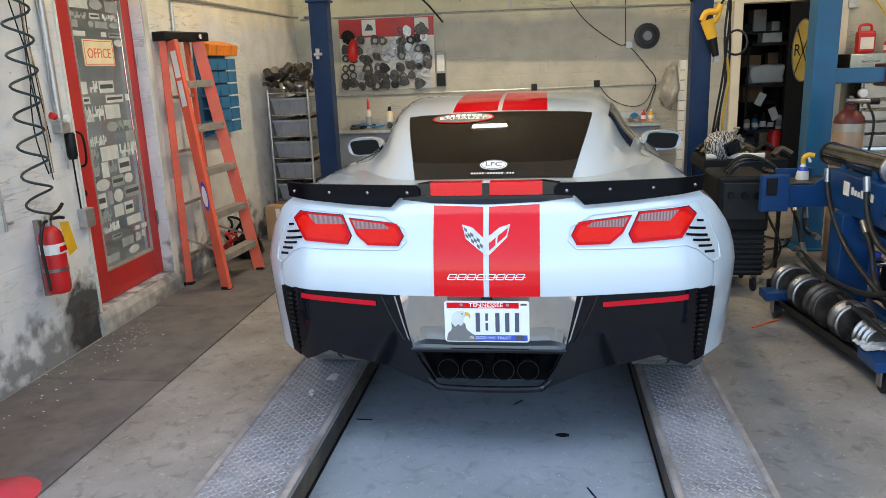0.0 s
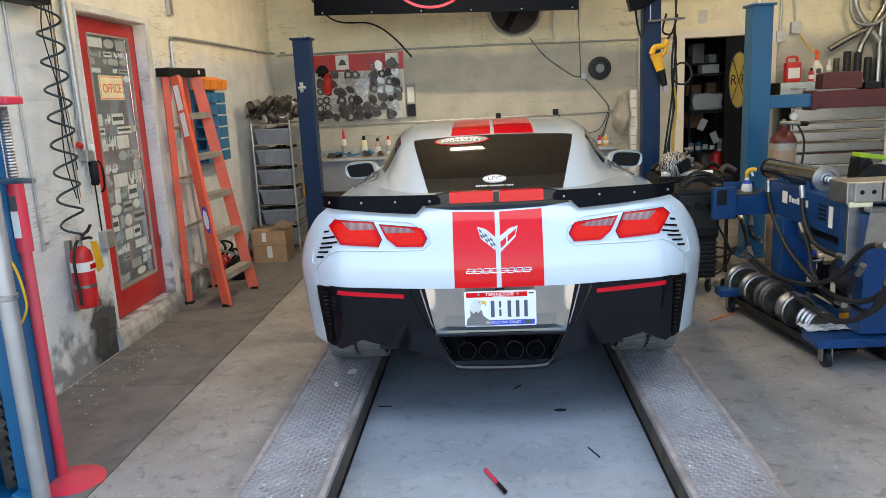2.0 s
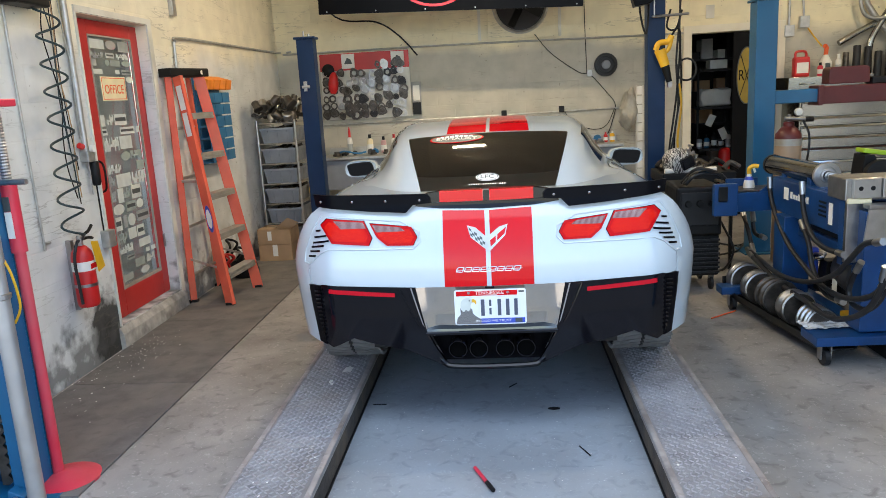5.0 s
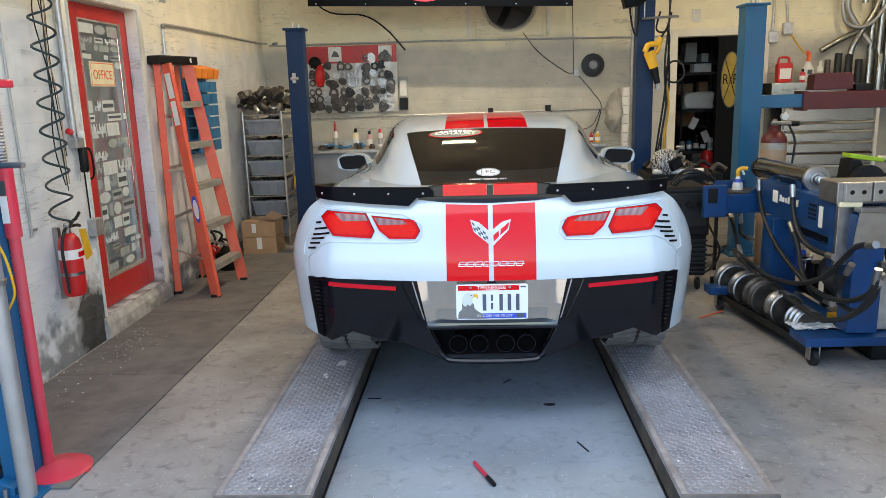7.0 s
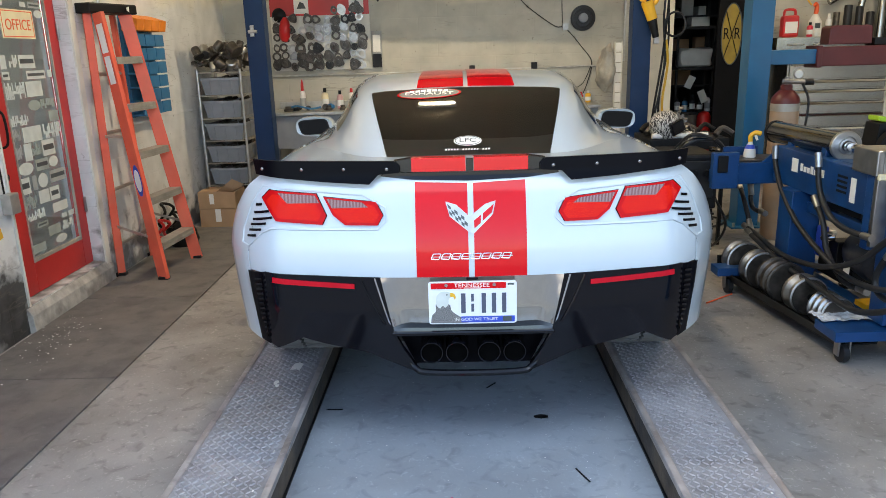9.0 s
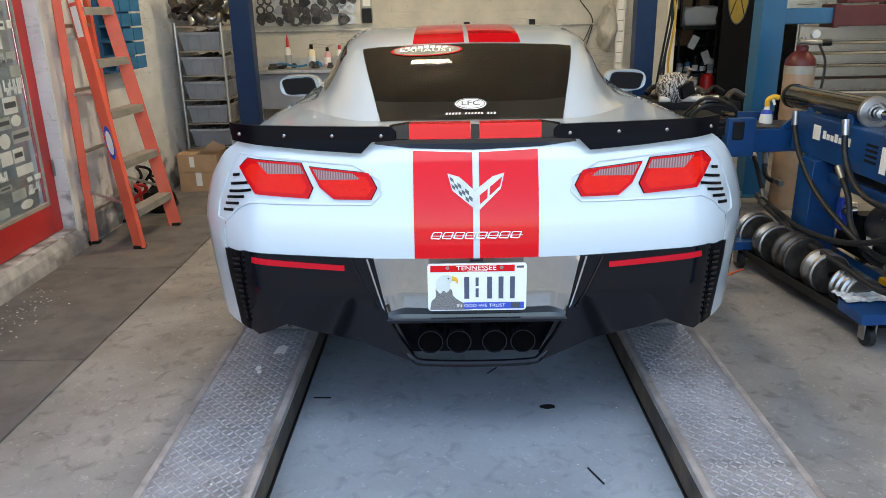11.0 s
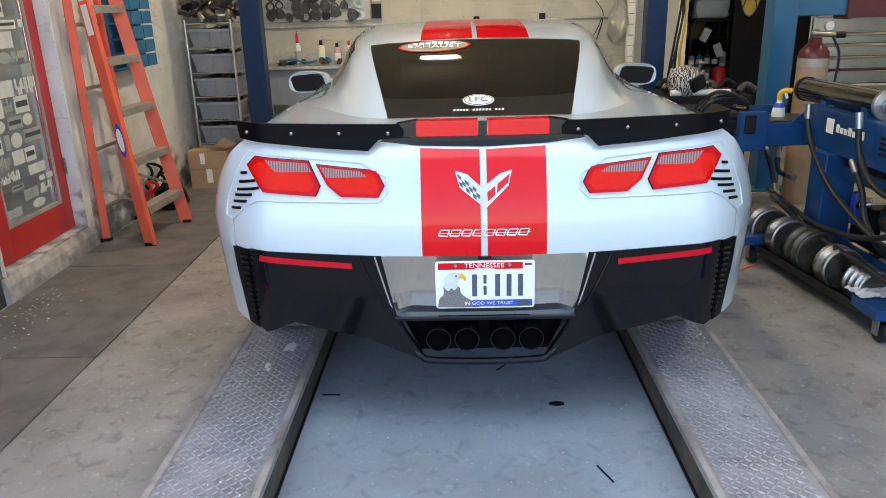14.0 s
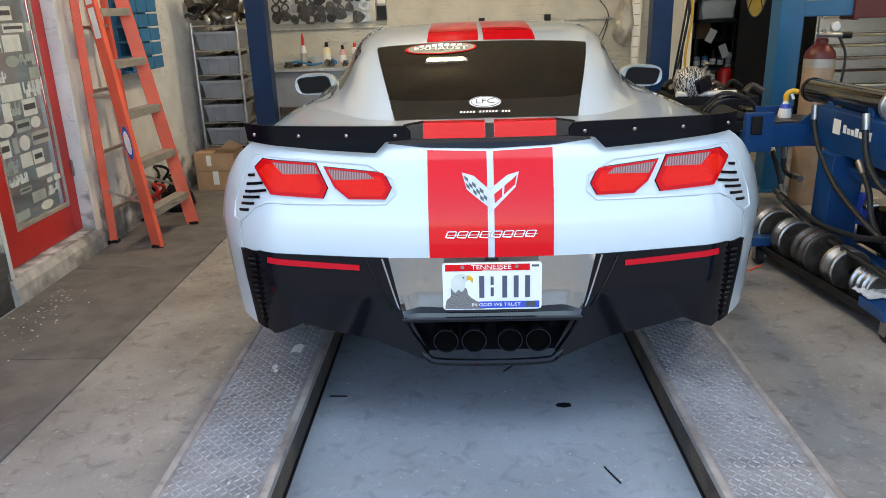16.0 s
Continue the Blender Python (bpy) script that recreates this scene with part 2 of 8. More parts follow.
M["white"] = mat("white_car_paint", (0.51, 0.575, 0.61), 0.28, 0, 0.0, 2, coat=1.0)
M["red_stripe"] = mat("red_stripe_paint", (0.62, 0.006, 0.010), 0.07, 0, 0.02, 2, spec=0.32)
M["gloss_black"] = mat("gloss_black_plastic", (0.004, 0.004, 0.006), 0.08, 0, 0.1, 4, spec=0.35)
M["satin_black"] = mat("satin_black_plastic", (0.0025, 0.0025, 0.004), 0.3, 0, 0.15, 8, spec=0.06)
M["groove"] = mat("black_tyre_rubber", (0.012, 0.012, 0.012), 0.8, 0, 0.2, 12)
M["film"] = mat("grey_plastic_film", (0.36, 0.345, 0.30), 0.32, 0, 0.25, 9, 0.3, 40)
M["film_pale"] = mat("crumpled_clear_film", (0.52, 0.55, 0.58), 0.18, 0, 0.2, 30)
M["feather"] = mat("printed_feathers", (0.16, 0.155, 0.15), 0.5, 0, 0.75, 260)
# raised well above plain rubber: light on the tread is in the colour
M["rubber"] = mat("lightened_tyre_rubber", (0.17, 0.165, 0.16), 0.85, 0, 0.2, 12, 0.2, 150)
M["chrome"] = mat("chrome", (0.75, 0.75, 0.76), 0.08, 1.0, 0.04, 5)
M["dark_chrome"] = mat("polished_plate_recess", (0.66, 0.65, 0.60), 0.07, 1.0, 0.06, 3)
M["steel"] = mat("bare_steel", (0.42, 0.42, 0.42), 0.35, 1.0, 0.2, 14, 0.1, 90, (0.2, 0.15, 0.11), 0.4)
M["mirror_dark"] = mat("tinted_mirror_glass", (0.012, 0.014, 0.016), 0.05, 1.0, 0.02, 5)
M["tint"] = glass("tinted_rear_glass", (0.06, 0.052, 0.04))
M["side_tint"] = mat("black_tinted_glass", (0.004, 0.004, 0.004), 0.06, 0, 0.05, 6, spec=0.25)
M["pane"] = glass("clear_glass", (0.9, 0.92, 0.9))
# near-black that puts shade into the exhaust mouths
M["bore"] = mat("bore_shade_black", (0.002, 0.002, 0.002), 0.9, 0, 0.2, 30, spec=0.02)
M["interior"] = mat("dark_cabin_lining", (0.012, 0.011, 0.01), 0.7)
M["lamp_red"] = mat("red_lamp_lens", (0.50, 0.004, 0.006), 0.06, 0, 0.10, 240, spec=0.12)
M["lamp_core"] = patterned("bright_lamp_core", (0.60, 0.005, 0.005), (0.95, 0.06, 0.012), 330.0, True, 0.1, 0.12)
M["lamp_clear"] = patterned("clear_lamp_lens", (0.16, 0.055, 0.05), (0.33, 0.21, 0.19), 62.0, False, 0.08, 0.5)
M["tread_plate"] = mat("worn_tread_plate", (0.33, 0.325, 0.335), 0.5, 0.3, 0.2, 5, 0.2, 120, (0.19, 0.155, 0.125), 0.7, 2.2, scuff=0.5)
M["tread_lug"] = mat("polished_tread_lugs", (0.36, 0.355, 0.365), 0.5, 0.2, 0.3, 30, 0, 60, (0.21, 0.18, 0.15), 0.7, 2.2)
M["runway_side"] = mat("runway_side_steel", (0.20, 0.175, 0.15), 0.6, 0.2, 0.3, 9, 0.3, 80, (0.16, 0.11, 0.075), 0.7, 4)
M["blue_paint"] = mat("blue_lift_paint", (0.009, 0.115, 0.25), 0.34, 0, 0.1, 5, 0.08, 60, (0.02, 0.05, 0.12), 0.4)
M["navy_paint"] = mat("navy_lift_paint", (0.006, 0.026, 0.08), 0.4, 0, 0.12, 5, 0.08, 60, (0.02, 0.03, 0.06), 0.4, spec=0.25)
M["machine_blue"] = mat("machine_blue_paint", (0.006, 0.052, 0.175), 0.32, 0, 0.12, 6, 0.1, 50, (0.012, 0.022, 0.06), 0.6, scuff=0.2)
M["red_paint"] = mat("red_door_paint", (0.52, 0.028, 0.025), 0.4, 0, 0.1, 4, 0.1, 40, (0.25, 0.02, 0.02), 0.5)
M["pink_red"] = mat("red_jack_paint", (0.62, 0.03, 0.06), 0.35, 0, 0.1, 6, 0.1, 60, (0.45, 0.2, 0.2), 0.5)
M["orange"] = mat("orange_fibreglass", (0.74, 0.11, 0.055), 0.5, 0, 0.1, 7, 0.1, 60, (0.55, 0.2, 0.12), 0.5)
M["alu"] = mat("aluminium", (0.55, 0.54, 0.52), 0.4, 1.0, 0.15, 12, 0.1, 90, (0.3, 0.27, 0.22), 0.5)
M["dull_alu"] = mat("dull_step_aluminium", (0.42, 0.40, 0.35), 0.55, 0.6, 0.15, 12, 0.1, 90)
M["galv"] = mat("galvanised_steel", (0.50, 0.50, 0.48), 0.45, 0.8, 0.15, 20)
M["black"] = mat("black_plastic", (0.0055, 0.0055, 0.006), 0.5, 0, 0.2, 10, spec=0.3)
M["motor_grey"] = mat("dusty_motor_paint", (0.040, 0.041, 0.046), 0.5, 0, 0.3, 12, 0.1, 60, (0.09, 0.085, 0.08), 0.5, 6)
M["teal_hose"] = mat("dark_teal_hose", (0.012, 0.035, 0.042), 0.4, 0, 0.3, 6)
M["hose"] = mat("black_rubber_hose", (0.017, 0.0175, 0.019), 0.45, 0, 0.2, 20, spec=0.35)
M["grey_bin"] = mat("grey_plastic_bin", (0.24, 0.26, 0.29), 0.5, 0, 0.1, 9)
M["blue_bin"] = mat("blue_plastic_bin", (0.03, 0.16, 0.33), 0.5, 0, 0.12, 9)
M["orange_bin"] = mat("orange_plastic_bin", (0.85, 0.25, 0.02), 0.5, 0, 0.1, 9)
M["yellow"] = mat("yellow_plastic", (0.72, 0.40, 0.015), 0.45, 0, 0.12, 10)
M["card"] = mat("cardboard", (0.42, 0.27, 0.15), 0.85, 0, 0.1, 8, 0.1, 40)
M["paper"] = mat("white_paper", (0.78, 0.77, 0.72), 0.7, 0, 0.06, 10)
M["cream"] = mat("cream_sign_face", (0.82, 0.72, 0.46), 0.6, 0, 0.08, 10)
M["sign_orange"] = mat("orange_red_ink", (0.8, 0.12, 0.03), 0.6, 0, 0.05, 10)
M["grey_sticker"] = mat("grey_sticker", (0.35, 0.36, 0.34), 0.6, 0, 0.15, 10)
M["pale_sticker"] = mat("faded_white_sticker", (0.60, 0.63, 0.58), 0.6, 0, 0.12, 14)
M["dull_sticker"] = mat("dull_green_sticker", (0.33, 0.37, 0.33), 0.6, 0, 0.15, 14)
M["sign_yellow"] = mat("weathered_yellow_sign", (0.34, 0.23, 0.02), 0.5, 0, 0.2, 8, 0, 60, (0.16, 0.11, 0.02), 0.6, 6)
M["door_black"] = mat("black_door_paint", (0.0035, 0.003, 0.003), 0.5, 0, 0.3, 10, 0.1, 50, spec=0.12)
M["red_plastic"] = mat("red_plastic", (0.55, 0.015, 0.015), 0.4, 0, 0.1, 8)
M["maroon"] = mat("maroon_beam_paint", (0.10, 0.012, 0.012), 0.45, 0, 0.15, 6, 0.1, 60)
M["greasy"] = mat("greasy_metal_parts", (0.085, 0.075, 0.065), 0.4, 0.6, 0.5, 18, 0.3, 60)
M["stainless"] = mat("brushed_stainless", (0.36, 0.35, 0.315), 0.24, 1.0, 0.08, 10, 0.05, 200)
M["tan_tank"] = mat("tan_cylinder_paint", (0.36, 0.235, 0.14), 0.5, 0, 0.2, 6, 0.15, 40, (0.42, 0.34, 0.26), 0.5, 5)
M["plate_white"] = mat("plate_white", (0.75, 0.76, 0.78), 0.4, 0, 0.03, 12)
M["ink"] = mat("dark_grey_ink", (0.06, 0.07, 0.07), 0.5, 0, 0.1, 12)
M["plate_ink"] = mat("faded_navy_plate_ink", (0.07, 0.08, 0.12), 0.4, 0, 0.06, 12)
M["plate_blue"] = mat("plate_blue", (0.03, 0.07, 0.45), 0.4, 0, 0.06, 12)
# the store room's darkness is put into this near-black brown
M["wood_dark"] = mat("near_black_shade", (0.012, 0.009, 0.008), 0.55, 0, 0.3, 12, 0.2, 50)
M["green"] = mat("lime_green_plastic", (0.35, 0.55, 0.02), 0.4, 0, 0.1, 9)
M["bottle_white"] = mat("white_bottle_plastic", (0.72, 0.70, 0.64), 0.4, 0, 0.08, 12)
M["pink_can"] = mat("pale_pink_can", (0.62, 0.36, 0.34), 0.4, 0, 0.1, 12)
M["threshold"] = mat("dirty_threshold_concrete", (0.42, 0.40, 0.36), 0.85, 0, 0.25, 14, 0.8, 30, (0.10, 0.09, 0.08), 0.9, 6)
M["ground_rod"] = mat("ground_steel_rod", (0.55, 0.55, 0.54), 0.34, 0.75, 0.1, 8, 0.05, 150)
M["reflector"] = mat("red_reflector", (0.50, 0.006, 0.016), 0.2, 0, 0.05, 100, spec=0.3)
M["rail_rim"] = mat("worn_pale_rail_steel", (0.34, 0.305, 0.285), 0.5, 0.3, 0.25, 9, 0.3, 80, (0.19, 0.14, 0.11), 0.6, 5, scuff=0.3)
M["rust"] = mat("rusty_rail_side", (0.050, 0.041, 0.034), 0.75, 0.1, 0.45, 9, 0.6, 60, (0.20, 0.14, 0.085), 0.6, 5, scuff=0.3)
M["ram_steel"] = mat("dark_brushed_ram", (0.20, 0.195, 0.19), 0.17, 1.0, 0.2, 10, 0.05, 120)
M["zebra"] = zebra("zebra_print")
M["bead"] = mat("dirty_glazing_bead", (0.34, 0.30, 0.25), 0.7, 0, 0.2, 12)
M["tube"] = emitter("lit_tube", (1.0, 0.82, 0.54), 48.0)

# ---- builders ----


def link_mesh(name, bm, material, smooth=False):
    me = bpy.data.meshes.new(name)
    bmesh.ops.recalc_face_normals(bm, faces=bm.faces)
    bm.to_mesh(me)
    bm.free()
    for one in (material if isinstance(material, (list, tuple)) else [material]):
        me.materials.append(M[one])
    if smooth:
        for p in me.polygons:
            p.use_smooth = True
        me.set_sharp_from_angle(angle=radians(38))
    return new(name, me)


def thing(name, at, label, category, group="", kind=""):
    """An Empty at the base of a thing of several parts."""
    ob = new(name)
    ob.location = at
    ob.empty_display_size = 0.1
    return tagged(ob, label, category, group, kind)


def whereabouts(ob):
    m = Matrix.Translation(ob.location)
    return whereabouts(ob.parent) @ ob.matrix_parent_inverse @ m if ob.parent else m


def part(name, bm, material, parent, label="", smooth=False):
    ob = link_mesh(name, bm, material, smooth)
    ob.parent = parent
    ob.matrix_parent_inverse = whereabouts(parent).inverted()
    if label:
        ob["label"] = label
    return ob


def solo(name, bm, material, label, category, group="", kind="", smooth=False):
    return tagged(link_mesh(name, bm, material, smooth), label, category, group, kind)


def box(x0, x1, y0, y1, z0, z1, bevel=0.0, bm=None, turn=None):
    bm = bm or bmesh.new()
    m = Matrix.LocRotScale(((x0 + x1) / 2, (y0 + y1) / 2, (z0 + z1) / 2), None, (abs(x1 - x0), abs(y1 - y0), abs(z1 - z0)))
    if turn is not None:
        m = turn @ m
    r = bmesh.ops.create_cube(bm, size=1.0, matrix=m)
    if bevel:
        vs = set(r["verts"])
        bmesh.ops.bevel(bm, geom=[e for e in bm.edges if e.verts[0] in vs and e.verts[1] in vs], offset=bevel, segments=2, affect="EDGES", profile=0.5)
    return bm


def rod(a, b, r, bm=None, seg=12, r2=None):
    bm = bm or bmesh.new()
    a, b = Vector(a), Vector(b)
    d = b - a
    m = Matrix.Translation((a + b) / 2) @ d.to_track_quat("Z", "Y").to_matrix().to_4x4()
    bmesh.ops.create_cone(bm, cap_ends=True, segments=seg, radius1=r, radius2=r if r2 is None else r2, depth=d.length, matrix=m)
    return bm


def lathe(profile, at, axis=(0, 0, 1), seg=20, bm=None):
    """Turns (radius, height) pairs round an axis through the point at."""
    bm = bm or bmesh.new()
    m = Matrix.Translation(at) @ Vector(axis).to_track_quat("Z", "Y").to_matrix().to_4x4()
    rings = []
    for r, h in profile:
        rings.append([bm.verts.new(m @ Vector((max(r, 1e-4) * math.cos(2 * math.pi * k / seg), max(r, 1e-4) * math.sin(2 * math.pi * k / seg), h))) for k in range(seg)])
    for lo, hi in zip(rings, rings[1:]):
        for k in range(seg):
            bm.faces.new((lo[k], lo[(k + 1) % seg], hi[(k + 1) % seg], hi[k]))
    bm.faces.new(rings[0][::-1])
    bm.faces.new(rings[-1])
    return bm


def bend(points, steps=6):
    """A smooth line through the points."""
    ps = [Vector(p) for p in points]
    out = []
    for i in range(len(ps) - 1):
        p0, p1, p2, p3 = ps[max(i - 1, 0)], ps[i], ps[i + 1], ps[min(i + 2, len(ps) - 1)]
        for k in range(steps):
            t = k / steps
            out.append(0.5 * (2 * p1 + (p2 - p0) * t + (2 * p0 - 5 * p1 + 4 * p2 - p3) * t * t + (3 * p1 - p0 - 3 * p2 + p3) * t ** 3))
    return out + [ps[-1]]


def hose(points, r, bm=None, seg=8, smooth_steps=6):
    """A round hose along a smooth line."""
    bm = bm or bmesh.new()
    line = bend(points, smooth_steps) if smooth_steps else [Vector(p) for p in points]
    rings, side = [], None
    for i, p in enumerate(line):
        d = (line[min(i + 1, len(line) - 1)] - line[max(i - 1, 0)]).normalized()
        if side is None:
            side = d.orthogonal().normalized()
        side = (side - d * side.dot(d)).normalized()
        up = d.cross(side)
        rings.append([bm.verts.new(p + r * (math.cos(2 * math.pi * k / seg) * side + math.sin(2 * math.pi * k / seg) * up)) for k in range(seg)])
    for lo, hi in zip(rings, rings[1:]):
        for k in range(seg):
            bm.faces.new((lo[k], lo[(k + 1) % seg], hi[(k + 1) % seg], hi[k]))
    bm.faces.new(rings[0][::-1])
    bm.faces.new(rings[-1])
    return bm


def prism(outline, axis, lo, hi, bm=None, bevel=0.0):
    """A flat outline pushed through along x, y or z; outline points are the other two coordinates in order."""
    bm = bm or bmesh.new()

    def at(p, v):
        q = list(p)
        q.insert("xyz".index(axis), v)
        return Vector(q)

    a = [bm.verts.new(at(p, lo)) for p in outline]
    b = [bm.verts.new(at(p, hi)) for p in outline]
    n = len(outline)
    bm.faces.new(a[::-1])
    bm.faces.new(b)
    es = []
    for k in range(n):
        f = bm.faces.new((a[k], a[(k + 1) % n], b[(k + 1) % n], b[k]))
        es += list(f.edges)
    if bevel:
        bmesh.ops.bevel(bm, geom=list(set(es)), offset=bevel, segments=2, affect="EDGES", profile=0.5)
    return bm


def letters(name, words, size, m, material, parent=None, width=None, depth=0.001, label=""):
    """Words in the built-in font as a thin mesh, centred at the pose m."""
    c = bpy.data.curves.new(name, "FONT")
    c.body, c.size, c.align_x, c.align_y, c.extrude = words, size, "CENTER", "CENTER", depth
    tmp = bpy.data.objects.new(name, c)
    me = bpy.data.meshes.new_from_object(tmp)
    bpy.data.objects.remove(tmp)
    xs = [v.co.x for v in me.vertices]
    k = width / (max(xs) - min(xs)) if width else 1.0
    mm = m @ Matrix.Diagonal((k, 1, 1, 1))
    for v in me.vertices:
        v.co = mm @ v.co
    me.materials.append(M[material])
    ob = new(name, me)
    if parent:
        ob.parent = parent
        ob.matrix_parent_inverse = whereabouts(parent).inverted()
    if label:
        ob["label"] = label
    return ob


FACING_SOUTH = pose(0, 0, 0, 90, 0, 0)
FACING_EAST = pose(0, 0, 0, 90, 0, 90)
FACING_WEST = pose(0, 0, 0, 90, 0, -90)


def setting(name, bm, material, label):
    return tagged(link_mesh(name, bm, material), label, name.split("_")[0], "", "structure")


# ---- the shell of the workshop ----
XL, YB, XR, YF, ZC = -2.63, 8.1, 6.2, 1.72, 3.6
setting("floor", box(XL - 0.2, XR + 0.2, YF - 0.2, 11.5, -0.2, 0.0), "floor", "worn tan concrete workshop floor with oil stains")
setting("ground", box(-60, 60, -70, YF - 0.2, -0.25, -0.03), "asphalt", "pale concrete yard outside the bay door")
setting("floor_paint", box(-0.822, 0.462, YF + 0.05, 7.6, 0.0005, 0.004), "bay", "scuffed grey floor paint between the runways, tinted by the sky's reflection")
setting("ceiling", box(XL - 0.2, XR + 0.2, YF - 0.2, 11.5, ZC, ZC + 0.2), "ceiling", "plain cream ceiling of the workshop")


def wall_with_holes(name, material, label, axis, lo, hi, a0, a1, holes):
    """A wall along one axis with upright openings (from, to, sill, head), made of blocks butted end to end."""
    bm = bmesh.new()
    cuts = sorted(holes)
    pos = a0
    for h0, h1, s, t in cuts + [(a1, a1, 0, 0)]:
        spans = [(pos, h0, 0, ZC)] + ([(h0, h1, 0, s), (h0, h1, t, ZC)] if h1 > h0 else [])
        for u, v, z0, z1 in spans:
            if v - u > 1e-4 and z1 - z0 > 1e-4:
                box(*((lo, hi, u, v) if axis == "y" else (u, v, lo, hi)), z0, z1, bm=bm)
        pos = h1
    return setting(name, bm, material, label)


wall_with_holes("wall_west", "wall_left", "block wall painted grey below and cream above", "y", XL - 0.2, XL, YF - 0.2, YB + 0.2, [(2.1, 3.1, 0.14, 2.1), (3.99, 4.90, 0.15, 2.13)])
wall_with_holes("wall_north", "wall_back", "block wall painted grey below and cream above", "x", YB, YB + 0.2, XL, XR + 0.2, [(2.03, 2.93, 0.0, 2.02)])
wall_with_holes("wall_east", "wall_left", "plain painted block wall", "y", XR, XR + 0.2, YF - 0.2, YB, [])
wall_with_holes("wall_south", "wall_back", "block wall round the open bay doors", "x", YF - 0.2, YF, XL, XR, [(-2.56, 2.4, 0.0, 3.4), (3.6, 6.0, 0.0, 3.2)])
# store room behind the doorway; its dimness is put into the near-black wall colour
sb = box(1.2, 1.3, YB + 0.2, 10.6, 0, 2.8)
box(4.2, 4.3, YB + 0.2, 10.6, 0, 2.8, bm=sb)
box(1.3, 4.2, 10.5, 10.6, 0, 2.8, bm=sb)
box(1.3, 4.2, YB + 0.2, 10.5, 2.7, 2.8, bm=sb)
setting("wall_store", sb, "wood_dark", "store room walls with the room's darkness in their colour")
# office behind the glazed door
ob_ = box(-5.2, -5.1, 2.0, 6.5, 0, 2.7)
box(-5.1, XL - 0.2, 6.4, 6.5, 0, 2.7, bm=ob_)
# unseen south wall, given a gap so sky light brightens the office
box(-5.1, XL - 0.2, 1.5, 1.6, 0, 0.6, bm=ob_)
box(-5.1, XL - 0.2, 1.5, 1.6, 2.5, 2.7, bm=ob_)
box(-5.1, XL - 0.2, 1.6, 6.4, 2.6, 2.7, bm=ob_)
box(-5.1, XL - 0.2, 1.6, 6.4, 0.1, 0.15, bm=ob_)
setting("wall_office", ob_, "plaster", "dim office behind the door")

# rubber mats along the wall
for k, (y0, y1) in enumerate(((2.12, 3.318), (3.324, 4.517), (4.523, 5.70), (5.706, 6.45))):
    solo("rubber_mat", box(-2.6, -1.862, y0, y1, 0.0005, 0.011, 0.003), "mat", "worn dark rubber floor mat along the wall", "mat", "mats along the wall")

# ---- the drive-on lift ----
RZ = 0.128
RUN_Y0, RUN_Y1 = 1.865, 6.75


